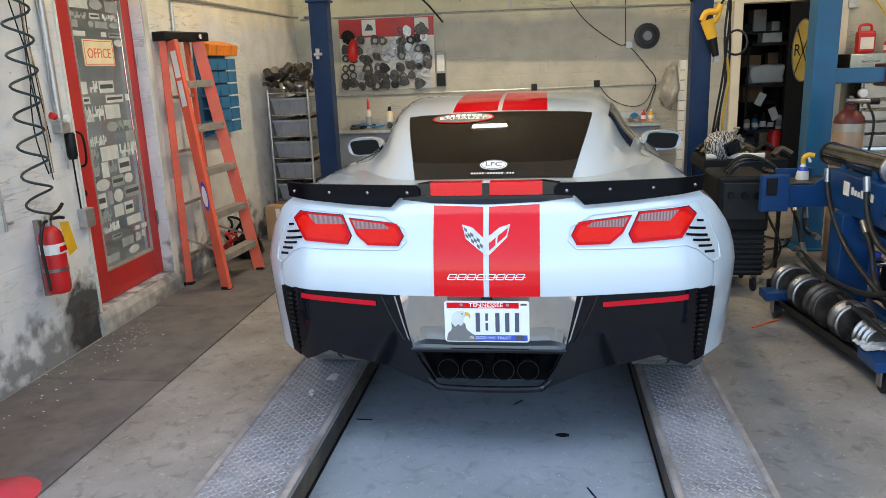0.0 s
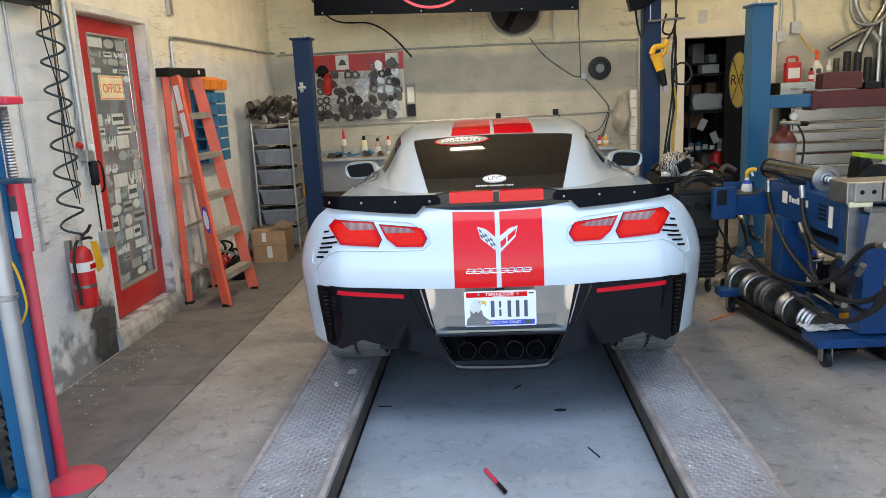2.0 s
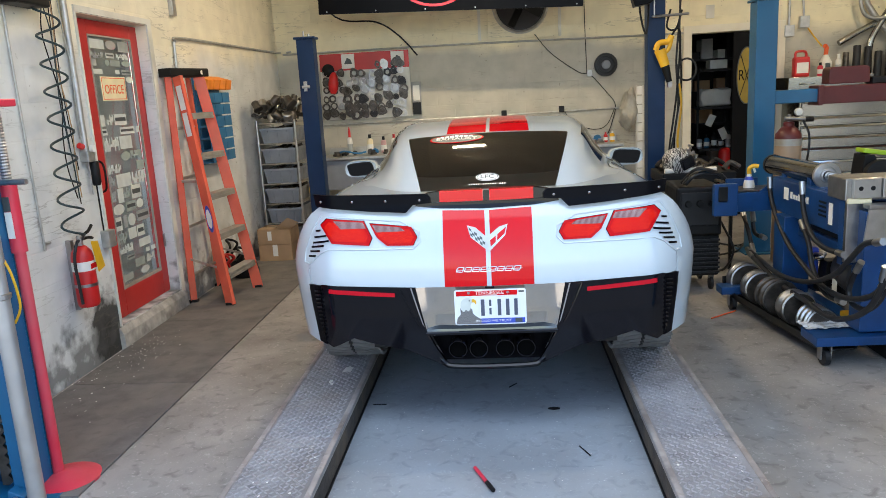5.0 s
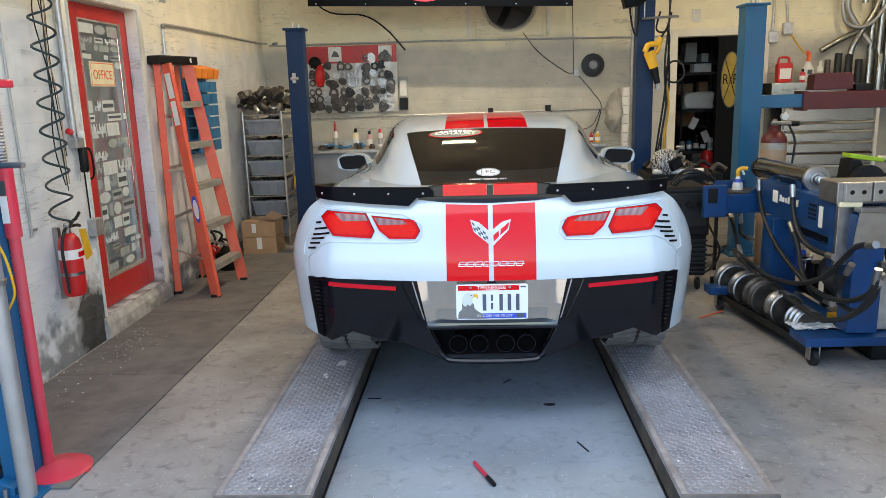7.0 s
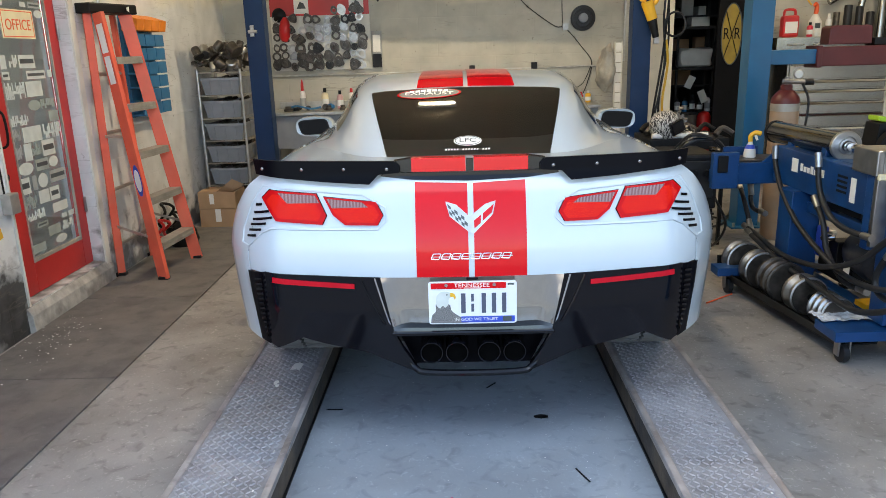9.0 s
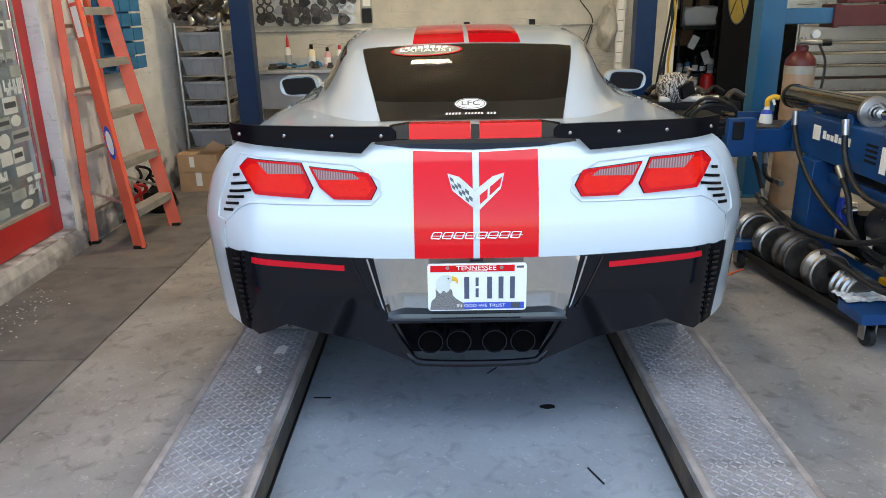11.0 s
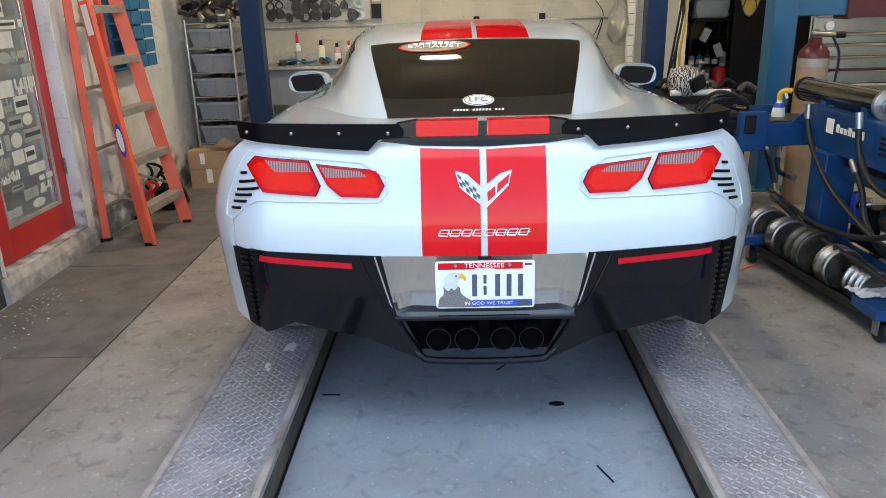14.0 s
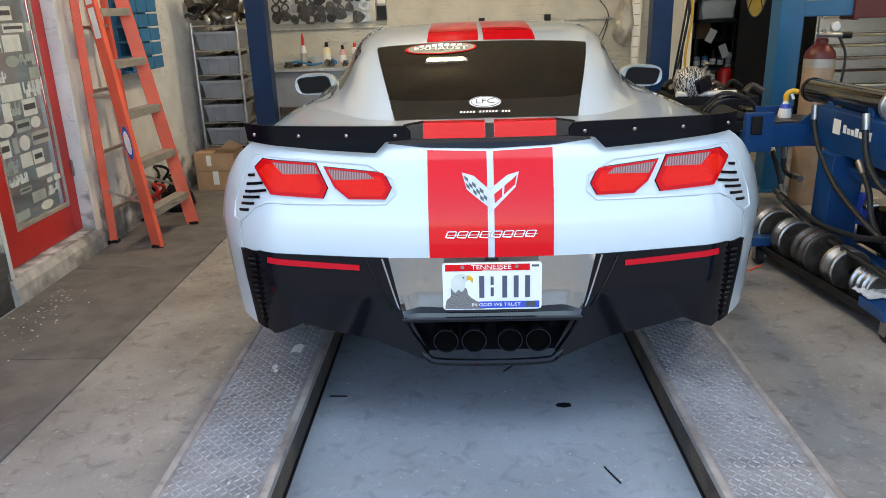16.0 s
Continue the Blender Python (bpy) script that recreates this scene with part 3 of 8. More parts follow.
def runway(x0, x1, inner):
    """A tread-plate runway with raised edges and a lower ledge on the inner side."""
    th = thing("lift_runway", ((x0 + x1) / 2, RUN_Y0, 0), "worn steel tread-plate runway of a drive-on lift", "lift runway", "runways of the lift")
    part("deck_plate", box(x0, x1, RUN_Y0, RUN_Y1, RZ - 0.012, RZ - 0.004), "tread_plate", th)
    for xe, w in ((x0, 1), (x1, -1)):
        rail = part("edge_rail", box(xe, xe + w * 0.026, RUN_Y0, RUN_Y1, RZ - 0.03, RZ, 0.006), "rail_rim", th, "worn pale steel edge of the runway", True)
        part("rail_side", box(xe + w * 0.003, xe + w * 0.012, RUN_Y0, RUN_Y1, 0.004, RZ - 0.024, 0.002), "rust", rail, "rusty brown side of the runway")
    part("foot_seam", box(*((x1 - 0.004, x1 + 0.004) if inner > 0 else (x0 - 0.004, x0 + 0.004)), RUN_Y0, RUN_Y1, 0.0, 0.012, 0.002), "black", th, "dark seam along the floor")
    part("end_plate", box(x0, x1, RUN_Y0 - 0.008, RUN_Y0, 0.0, RZ - 0.004), "runway_side", th)
    # raised lugs of the tread plate, alternating in direction
    vs, fs = [], []
    n = int((x1 - x0 - 0.06) / 0.0215)
    rows = int((3.6 - RUN_Y0) / 0.0215)
    wear = (0.0032, 0.0026, 0.0038, 0.003, 0.0035, 0.0024, 0.0033)
    for r in range(rows):
        for c in range(n):
            cx, cy = x0 + 0.042 + c * 0.0215, RUN_Y0 + 0.02 + r * 0.0215
            a = radians(45 if (r + c) % 2 else -45)
            ux, uy = math.cos(a), math.sin(a)
            i = len(vs)
            for du, dv, z in ((-0.0132, 0, 0), (0, -0.0046, 0), (0.0132, 0, 0), (0, 0.0046, 0), (-0.007, 0, wear[r % 7]), (0.007, 0, wear[r % 7])):
                vs.append((cx + du * ux - dv * uy, cy + du * uy + dv * ux, RZ - 0.004 + z))
            fs += [(i, i + 1, i + 4), (i + 1, i + 5, i + 4), (i + 1, i + 2, i + 5), (i + 2, i + 3, i + 5), (i + 3, i + 4, i + 5), (i + 3, i, i + 4)]
    me = bpy.data.meshes.new("tread_pattern")
    me.from_pydata(vs, [], fs)
    me.materials.append(M["tread_lug"])
    ob = new("tread_pattern", me)
    ob.parent = th
    ob.matrix_parent_inverse = whereabouts(th).inverted()
    ob["kind"] = "stuff"
    # flakes of white paint on the plate
    rnd = random.Random(int(x0 * 100))
    fl = bmesh.new()
    spots = ([(-0.943, 3.152, 0.034), (-1.0, 2.99, 0.012), (-0.99, 2.96, 0.01)] if x0 < 0 else [(0.478, 2.74, 0.008)]) + [(rnd.uniform(x0 + 0.03, x1 - 0.03), rnd.uniform(1.9, 2.5), rnd.uniform(0.002, 0.006)) for _ in range(9 if x0 < 0 else 4)]
    for sx, sy, sr in spots:
        ring = [fl.verts.new((sx + sr * rnd.uniform(0.5, 1.2) * math.cos(k * 0.785), sy + 1.8 * sr * rnd.uniform(0.5, 1.2) * math.sin(k * 0.785), RZ - 0.0005)) for k in range(8)]
        fl.faces.new(ring)
    part("paint_spots", fl, "paper", th, "splashes of white paint")["kind"] = "stuff"
    return th


runway(-1.176, -0.828, 1)
runway(0.467, 0.801, -1)


def lift_post(x, y, w, d, top, colour, label, kind_of, latch=True):
    """A lift post: folded channel, cap plate, base plate with bolts."""
    th = thing("lift_post", (x, y, 0), label, "lift post", kind_of)
    t = 0.012
    part("front_face", box(x - w / 2, x + w / 2, y - d / 2, y - d / 2 + t, 0.012, top, 0.003), colour, th)
    for sx in (-1, 1):
        part("side_face", box(x + sx * (w / 2 - t / 2) - t / 2, x + sx * (w / 2 - t / 2) + t / 2, y - d / 2 + t, y + d / 2, 0.012, top, 0.003), colour, th)
    part("back_lip", box(x - w / 2 + t, x + w / 2 - t, y + d / 2 - t, y + d / 2, 0.012, top), colour, th)
    part("cap_plate", box(x - w / 2 - 0.02, x + w / 2 + 0.02, y - d / 2 - 0.02, y + d / 2 + 0.02, top, top + 0.02, 0.004), colour, th)
    part("base_plate", box(x - w / 2 - 0.06, x + w / 2 + 0.06, y - d / 2 - 0.06, y + d / 2 + 0.06, 0.0, 0.012, 0.003), colour, th)
    for sx in (-1, 1):
        for sy in (-1, 1):
            part("anchor_bolt", rod((x + sx * (w / 2 + 0.035), y + sy * (d / 2 + 0.035), 0.012), (x + sx * (w / 2 + 0.035), y + sy * (d / 2 + 0.035), 0.045), 0.011, seg=6), "steel", th)
    part("top_bolt", rod((x - 0.02, y, top + 0.02), (x - 0.02, y, top + 0.075), 0.008), "steel", th)
    part("top_nut", rod((x + 0.03, y, top + 0.02), (x + 0.03, y, top + 0.05), 0.014), "steel", th)
    if latch:
        bm = box(x - 0.035, x - 0.005, y - d / 2 - 0.03, y - d / 2, 1.62, 1.71, 0.004)
        rod((x - 0.05, y - d / 2 - 0.02, 1.66), (x + 0.02, y - d / 2 - 0.02, 1.66), 0.014, bm)
        part("latch", bm, "galv", th, "small steel safety latch")
    return th


lift_post(-1.865, 6.5, 0.155, 0.14, 2.09, "navy_paint", "dark blue steel lift post with a capped top", "posts of the drive-on lift")
lift_post(1.335, 6.6, 0.155, 0.15, 2.62, "navy_paint", "dark blue steel lift post hung with cables and tools", "posts of the drive-on lift", False)
lift_post(2.135, 6.13, 0.17, 0.18, 2.13, "blue_paint", "bright blue steel post of the second lift", "posts of the second lift", False)
near = thing("lift_post", (-2.16, 2.18, 0), "blue steel lift post beside a polished cylinder", "lift post", "posts of the drive-on lift")
part("back_face", box(-2.29, -2.05, 2.25, 2.262, 0.012, 2.55, 0.003), "blue_paint", near)
for x0, x1 in ((-2.29, -2.278), (-2.062, -2.05)):
    part("side_face", box(x0, x1, 2.112, 2.25, 0.012, 2.55, 0.003), "blue_paint", near)
for x0, x1 in ((-2.29, -2.235), (-2.112, -2.05)):
    part("front_lip", box(x0, x1, 2.10, 2.112, 0.012, 2.55, 0.003), "blue_paint", near)
part("base_plate", box(-2.34, -1.94, 2.03, 2.30, 0.0, 0.012, 0.003), "blue_paint", near)
part("cap_plate", box(-2.31, -2.03, 2.08, 2.28, 2.55, 2.57, 0.004), "blue_paint", near)
gusset = prism([(-2.11, 0.012), (-2.04, 0.012), (-2.04, 0.045), (-2.105, 0.075)], "y", 2.05, 2.10, bevel=0.003)
part("foot_bracket", gusset, "blue_paint", near)
part("anchor_bolt", rod((-2.07, 2.04, 0.012), (-2.07, 2.04, 0.05), 0.011, seg=6), "steel", near)
part("lock_ladder", prism([(-2.160 + 0.022 * (k % 2), 0.05 + 0.022 * k) for k in range(110)] + [(-2.19, 2.45), (-2.19, 0.05)], "y", 2.14, 2.155), "greasy", near, "greasy toothed locking ladder")
part("lift_cylinder", rod((-1.992, 2.06, 0.012), (-1.992, 2.06, 1.0), 0.033, seg=24), "ground_rod", near, "polished steel hydraulic cylinder", True)
part("upper_cylinder", rod((-1.992, 2.06, 1.0), (-1.992, 2.06, 2.5), 0.037, seg=24), "ground_rod", near, "polished steel hydraulic cylinder", True)
part("cylinder_clamp", lathe([(0.034, 0), (0.040, 0.004), (0.040, 0.02), (0.034, 0.024)], (-1.992, 2.06, 0.86), seg=24), "steel", near)
lift_post(1.75, 2.0, 0.155, 0.16, 2.55, "blue_paint", "blue steel lift post beside the bay", "posts of the drive-on lift", False)

# second lift's cross beam
th = thing("cross_beam", (3.2, 6.13, 1.33), "maroon lift cross beam with a blue end sleeve", "lift beam")
part("beam_sleeve", box(2.222, 2.58, 6.05, 6.21, 1.285, 1.395, 0.006), "blue_paint", th, "blue painted sleeve")
part("beam", box(2.58, 5.6, 6.03, 6.23, 1.265, 1.41, 0.006), "maroon", th)
part("beam_collar", box(2.565, 2.60, 6.02, 6.24, 1.255, 1.42, 0.004), "maroon", th)
lift_post(5.7, 6.13, 0.22, 0.2, 2.13, "blue_paint", "bright blue steel post of the second lift", "posts of the second lift", False)

# ---- the sports car ----
CX = -0.165


def table(v, keys):
    """Straight-line reading of a small table."""
    if v <= keys[0][0]:
        return keys[0][1]
    for (a, p), (b, q) in zip(keys, keys[1:]):
        if v <= b:
            return p + (q - p) * (v - a) / (b - a)
    return keys[-1][1]


def eased(v, keys):
    """Smooth reading of a small table."""
    n = len(keys)
    if v <= keys[0][0]:
        return keys[0][1]
    for i in range(n - 1):
        (a, p), (b, q) = keys[i], keys[i + 1]
        if v <= b:
            t = (v - a) / (b - a)
            m0 = (q - keys[i - 1][1]) / (b - keys[i - 1][0]) * (b - a) if i else q - p
            m1 = (keys[i + 2][1] - p) / (keys[i + 2][0] - a) * (b - a) if i + 2 < n else q - p
            return (2 * t ** 3 - 3 * t * t + 1) * p + (t ** 3 - 2 * t * t + t) * m0 + (3 * t * t - 2 * t ** 3) * q + (t ** 3 - t * t) * m1
    return keys[-1][1]


HALF = [(0.30, 0.882), (0.43, 0.900), (0.55, 0.926), (0.68, 0.939), (0.78, 0.945), (0.88, 0.922), (0.96, 0.872), (1.02, 0.82), (1.06, 0.76)]


def half_width(z):
    return eased(z, HALF)


def rear_y(x, z):
    """How far back the tail reaches at the offset x from the middle and the height z."""
    a = abs(x)
    u = a / max(half_width(z), 0.93)
    return 2.555 + 0.13 * a * a + 0.82 * min(max(0.0, z - 0.72), 0.33) ** 2 + 0.08 * max(0.0, z - 1.05) + 0.25 * (max(0.0, u - 0.7) / 0.3) ** 2.0 + 0.12 * max(0.0, 0.6 - z)


car = thing("sports_car", (CX, 4.8, RZ), "white sports car with two red stripes parked on lift runways", "car")

SIDE_SHAPE = [(3.0, 1.0), (3.4, 1.008), (3.9, 0.985), (4.6, 0.955), (5.4, 0.97), (6.05, 0.985), (6.5, 0.95), (6.8, 0.84), (6.95, 0.66), (7.03, 0.35), (7.04, 0.0)]
TOP_DROP = [(2.5, 0.0), (4.6, 0.0), (5.4, 0.02), (6.2, 0.08), (6.7, 0.20), (7.04, 0.42)]


def arch(y, centre, r):
    d = abs(y - centre)
    return 0.47 + math.sqrt(max(0.0, r * r - d * d)) if d < r else 0.0


def shell_columns():
    """Round the car from the middle of the tail to the middle of the nose: ('tail', u) or ('side', y)."""
    cols = [("tail", k * 0.045) for k in range(20) if k * 0.045 < 0.86] + [("tail", 0.861), ("tail", 0.868), ("tail", 0.90), ("tail", 0.93), ("tail", 0.96), ("tail", 0.985)]
    y = 2.99
    while y < 6.95:
        cols.append(("side", y))
        y += 0.055
    return cols + [("side", 6.95), ("side", 6.99), ("side", 7.02), ("side", 7.04)]


def shell_point(col, v):
    if col[0] == "tail":
        u = col[1]
        zb = 0.716 if u < 0.865 else 0.434
        z = zb + (1.06 - zb) * v
        x = u * half_width(z)
        return x, rear_y(x, z), z
    y = col[1]
    zb = table(y, [(3.0, 0.434), (3.2, 0.41), (3.7, 0.36), (4.0, 0.30), (5.6, 0.29), (6.5, 0.31), (7.04, 0.33)])
    zb = max(zb, arch(y, 3.43, 0.375), arch(y, 6.07, 0.365))
    z = zb + (1.06 - zb) * v
    drop = eased(y, TOP_DROP) * v ** 2
    return half_width(z) * eased(y, SIDE_SHAPE), y, z - drop


bm = bmesh.new()
cols, LEVELS = shell_columns(), [0, 0.06, 0.14, 0.24, 0.34, 0.44, 0.54, 0.63, 0.71, 0.78, 0.84, 0.89, 0.93, 0.965, 1.0]
for sgn in (1, -1):
    grid = []
    for c in cols:
        line = []
        for v in LEVELS:
            x, y, z = shell_point(c, v)
            line.append(bm.verts.new((CX + sgn * x, y, z)))
        x, y, z = shell_point(c, 1.0)
        for k, rise in ((0.93, 0.008), (0.8, 0.012), (0.6, 0.014), (0.3, 0.016), (0.0, 0.016)):
            line.append(bm.verts.new((CX + sgn * x * k, y + 0.012 * (1 if y < 6.9 else -1), z + rise)))
        grid.append(line)
    for a, b in zip(grid, grid[1:]):
        for k in range(len(a) - 1):
            bm.faces.new((a[k], a[k + 1], b[k + 1], b[k]))
bmesh.ops.remove_doubles(bm, verts=bm.verts, dist=0.0008)
part("body_shell", bm, "white", car, "glossy white painted body", True)

ROOF_Z = [(2.9, 1.058), (2.99, 1.078), (3.2, 1.173), (3.4, 1.249), (3.6, 1.308), (3.8, 1.342), (4.05, 1.358), (4.3, 1.365), (4.6, 1.352), (4.85, 1.315), (5.2, 1.215), (5.5, 1.105), (5.72, 1.03)]
GLASS_HALF = [(2.9, 0.30), (2.98, 0.317), (3.58, 0.432), (4.3, 0.495), (4.85, 0.51), (5.2, 0.55), (5.72, 0.62)]
BASE_HALF = [(2.9, 0.46), (3.1, 0.565), (3.6, 0.675), (4.2, 0.785), (4.6, 0.815), (4.9, 0.815), (5.72, 0.80)]


@functools.lru_cache(maxsize=None)
def roof_profile(y):
    """Half of the roof's section at y, from the middle outwards, as a smooth line."""
    zt, gh, wb = eased(y, ROOF_Z), eased(y, GLASS_HALF), eased(y, BASE_HALF)
    h, d = zt - 1.05, wb - gh
    e, w = min(1.0, h / 0.15), min(1.0, max(0.0, (3.95 - y) / 0.35))
    line = [(0, zt), (gh * 0.35, zt - 0.002 * e), (gh * 0.7, zt - 0.007 * e), (gh, zt - 0.016 * e), (gh + 0.27 * d, zt - 0.03 * e - 0.10 * h), (gh + 0.41 * d, zt - 0.03 * e - 0.27 * h), (gh + 0.53 * d, zt - 0.02 * e - 0.5 * h), (gh + 0.70 * d, zt - 0.78 * h), (gh + 0.9 * d, 1.055 + 0.11 * h * w), (gh + (1 + 0.2 * w) * d, 1.04 + 0.028 * w), (gh + (1 + 0.2 * w) * d + min(0.35 * d, 0.05), 1.005 + 0.035 * w)]
    return [(p.x, p.z) for p in bend([(x, 0, z) for x, z in line], 3)]


def roof_z(x, y):
    pr = roof_profile(y)
    return table(abs(x), pr)


ys = [2.9, 2.94, 2.985] + [2.985 + 0.0536 * k for k in range(1, 12)] + [3.62 + 0.056 * k for k in range(38)]
bm = bmesh.new()
for sgn in (1, -1):
    grid = [[bm.verts.new((CX + sgn * x, y, z)) for x, z in roof_profile(y)] for y in ys]
    for i, (a, b) in enumerate(zip(grid, grid[1:])):
        y0, y1 = ys[i], ys[i + 1]
        for k in range(len(a) - 1):
            hatch = 2.98 < y0 and y1 < 3.58 and k < 9
            screen = y0 > 4.79 and y1 < 5.6 and k < 9
            side = 3.72 <= y0 and y1 < 5.2 and 12 <= k < 21
            if not (hatch or screen or side):
                bm.faces.new((a[k], a[k + 1], b[k + 1], b[k]))
bmesh.ops.remove_doubles(bm, verts=bm.verts, dist=0.0005)
part("roof", bm, "white", car, "glossy white roof and rear pillars", True)


def roof_sheet(y0, y1, x0f, x1f, lift_by, ny=14, nx=8):
    """A sheet that follows the roof at a small height above it."""
    b = bmesh.new()
    rows = []
    for i in range(ny + 1):
        y = y0 + (y1 - y0) * i / ny
        rows.append([b.verts.new((CX + x0f(y) + (x1f(y) - x0f(y)) * k / nx, y, roof_z(x0f(y) + (x1f(y) - x0f(y)) * k / nx, y) + lift_by)) for k in range(nx + 1)])
    for a, c in zip(rows, rows[1:]):
        for k in range(nx):
            b.faces.new((a[k], a[k + 1], c[k + 1], c[k]))
    return b


def gh(y):
    return eased(y, GLASS_HALF)


def thick(b, t):
    bmesh.ops.recalc_face_normals(b, faces=b.faces)
    bmesh.ops.solidify(b, geom=b.faces[:], thickness=t)
    return b


rear_glass = part("rear_window", roof_sheet(2.982, 3.578, lambda y: -gh(y) * 0.995, lambda y: gh(y) * 0.995, 0.004, 14, 14), "tint", car, "dark tinted sloping rear window", True)
part("windscreen", roof_sheet(4.79, 5.6, lambda y: -gh(y), lambda y: gh(y), 0.003, 10, 10), "tint", car, "tinted windscreen", True)
part("cabin_lining", roof_sheet(2.99, 5.6, lambda y: -gh(y) - 0.05, lambda y: gh(y) + 0.05, -0.085, 20, 6), "interior", car, "dark cabin interior")
for sgn in (1, -1):
    b = bmesh.new()
    rows = []
    for i in range(13):
        y = 3.68 + 1.54 * i / 12
        pr = roof_profile(y)
        rows.append([b.verts.new((CX + sgn * (x + 0.0015), y, z)) for x, z in pr[12:22]])
    for a, c in zip(rows, rows[1:]):
        for k in range(9):
            b.faces.new((a[k], a[k + 1], c[k + 1], c[k]))
    part("side_window", b, "side_tint", car, "dark tinted side window", True)
    # stripes on the roof, the lip and the tail
    x0, x1 = (0.01, 0.225) if sgn > 0 else (-0.225, -0.01)
    part("roof_stripe", roof_sheet(3.60, 4.78, lambda y: x0, lambda y: x1, 0.0018, 16, 4), "red_stripe", car, "red racing stripe", True)


def skin(outline, off, t=0.006, step=0.022):
    """A panel on the tail: an outline in (offset from the middle, height), bent onto the tail's surface and given thickness."""
    b = bmesh.new()
    b.faces.new([b.verts.new((x, 0, z)) for x, z in outline])
    for axis in (0, 2):
        lo, hi = min(p[axis // 2] for p in outline), max(p[axis // 2] for p in outline)
        k = math.floor(lo / step) + 1
        while k * step < hi:
            co, no = [0, 0, 0], [0, 0, 0]
            co[axis], no[axis] = k * step, 1
            bmesh.ops.bisect_plane(b, geom=b.verts[:] + b.edges[:] + b.faces[:], plane_co=co, plane_no=no)
            k += 1
    back = {v: b.verts.new((CX + v.co.x, rear_y(v.co.x, v.co.z) + off + t, v.co.z)) for v in b.verts[:]}
    rim = [e for e in b.edges if len(e.link_faces) == 1]
    for f in b.faces[:]:
        b.faces.new([back[v] for v in reversed(f.verts)])
    for e in rim:
        v0, v1 = e.verts
        b.faces.new((v0, v1, back[v1], back[v0]))
    for v in back:
        v.co = (CX + v.co.x, rear_y(v.co.x, v.co.z) + off, v.co.z)
    return b


def mirrored(outline, sgn):
    return [(sgn * x, z) for x, z in outline]


def on_tail(x, z, off=0.0):
    return Vector((CX + x, rear_y(x, z) + off, z))


for sgn in (-1, 1):
    a, b2 = (0.01, 0.19)
    part("tail_stripe", skin(mirrored([(a, 0.717), (b2, 0.717), (b2, 1.036), (a, 1.03)], sgn), -0.0025, 0.004), "red_stripe", car, "red racing stripe", True)
    part("lip_stripe", skin(mirrored([(a + 0.004, 1.072), (0.2, 1.072), (0.2, 1.118), (a + 0.004, 1.118)], sgn), -0.016, 0.05), "red_stripe", car, "red stripe over the deck lip", True)
    # tail lamps
    outer = [(0.743, 0.983), (0.713, 1.011), (0.538, 1.001), (0.501, 0.930), (0.516, 0.900), (0.685, 0.909)]
    inner = [(0.511, 0.991), (0.326, 0.974), (0.302, 0.931), (0.321, 0.898), (0.434, 0.899), (0.477, 0.932)]
    for shape, clear in ((outer, [(0.678, 1.004), (0.541, 0.996), (0.526, 0.972), (0.642, 0.970)]), (inner, [(0.500, 0.986), (0.375, 0.974), (0.352, 0.958), (0.480, 0.955)])):
        cx0, cz0 = sum(p[0] for p in shape) / 6, sum(p[1] for p in shape) / 6
        rim = [(cx0 + (x - cx0) * 1.015 + (0.001 if x > cx0 else -0.001), cz0 + (z - cz0) * 1.03) for x, z in shape]
        lamp = part("tail_lamp", skin(mirrored(rim, sgn), -0.003, 0.006), "gloss_black", car, "black rim of a tail lamp")
        part("lens", skin(mirrored(shape, sgn), -0.010, 0.006), "lamp_red", lamp, "glossy red lens", True)
        core = [(cx0 + (x - cx0) * 0.86, cz0 + (z - cz0) * 0.76) for x, z in shape]
        part("lens_core", skin(mirrored(core, sgn), -0.0115, 0.003), "lamp_core", lamp, "bright dotted red core", True)
        part("reverse_lens", skin(mirrored(clear, sgn), -0.0125, 0.002), "lamp_clear", lamp, "clear reversing lens", True)
    # pressed line round the lamps and the side vent
    edge = [(0.744, 1.022), (0.374, 0.996), (0.295, 0.955), (0.290, 0.911), (0.320, 0.883), (0.705, 0.881), (0.745, 0.862), (0.812, 0.803), (0.845, 0.806), (0.838, 0.859), (0.790, 0.96)]
    loop = []
    for (xa, za), (xb, zb) in zip(edge, edge[1:] + edge[:1]):
        loop += [on_tail(sgn * (xa + (xb - xa) * k / 5), za + (zb - za) * k / 5, -0.0005) for k in range(5)]
    part("lamp_surround", hose(loop + loop[:1], 0.0042, seg=6, smooth_steps=0), "white", car, "raised line round the lamps", True)
    for k, (xa, xb, za, zb) in enumerate(((0.772, 0.745, 0.956, 0.960), (0.780, 0.714, 0.934, 0.940), (0.788, 0.702, 0.911, 0.919), (0.799, 0.728, 0.887, 0.896), (0.808, 0.750, 0.863, 0.872), (0.818, 0.775, 0.839, 0.847))):
        za = zb - 0.2 * (xa - xb)
        part("vent_slot", skin(mirrored([(xa, za - 0.0038), (xa, za + 0.0038), (xb, zb + 0.0038), (xb, zb - 0.0038)], sgn), -0.0055, 0.006), "satin_black", car, "dark slot of the side vent")
    # add-on spoiler with screws
    wick = part("spoiler", skin(mirrored([(0.765, 1.064), (0.775, 1.116), (0.259, 1.112), (0.242, 1.094), (0.242, 1.072), (0.314, 1.066), (0.346, 1.034), (0.511, 1.043)], sgn), -0.03, 0.014), "satin_black", car, "black add-on spoiler blade with screws", True)
    for k in range(4):
        p = on_tail(sgn * (0.285 + 0.15 * k), 1.085, -0.031)
        part("screw", lathe([(0.006, 0), (0.006, 0.002), (0.003, 0.004)], p, (0, -1, 0), 10), "ram_steel", wick)
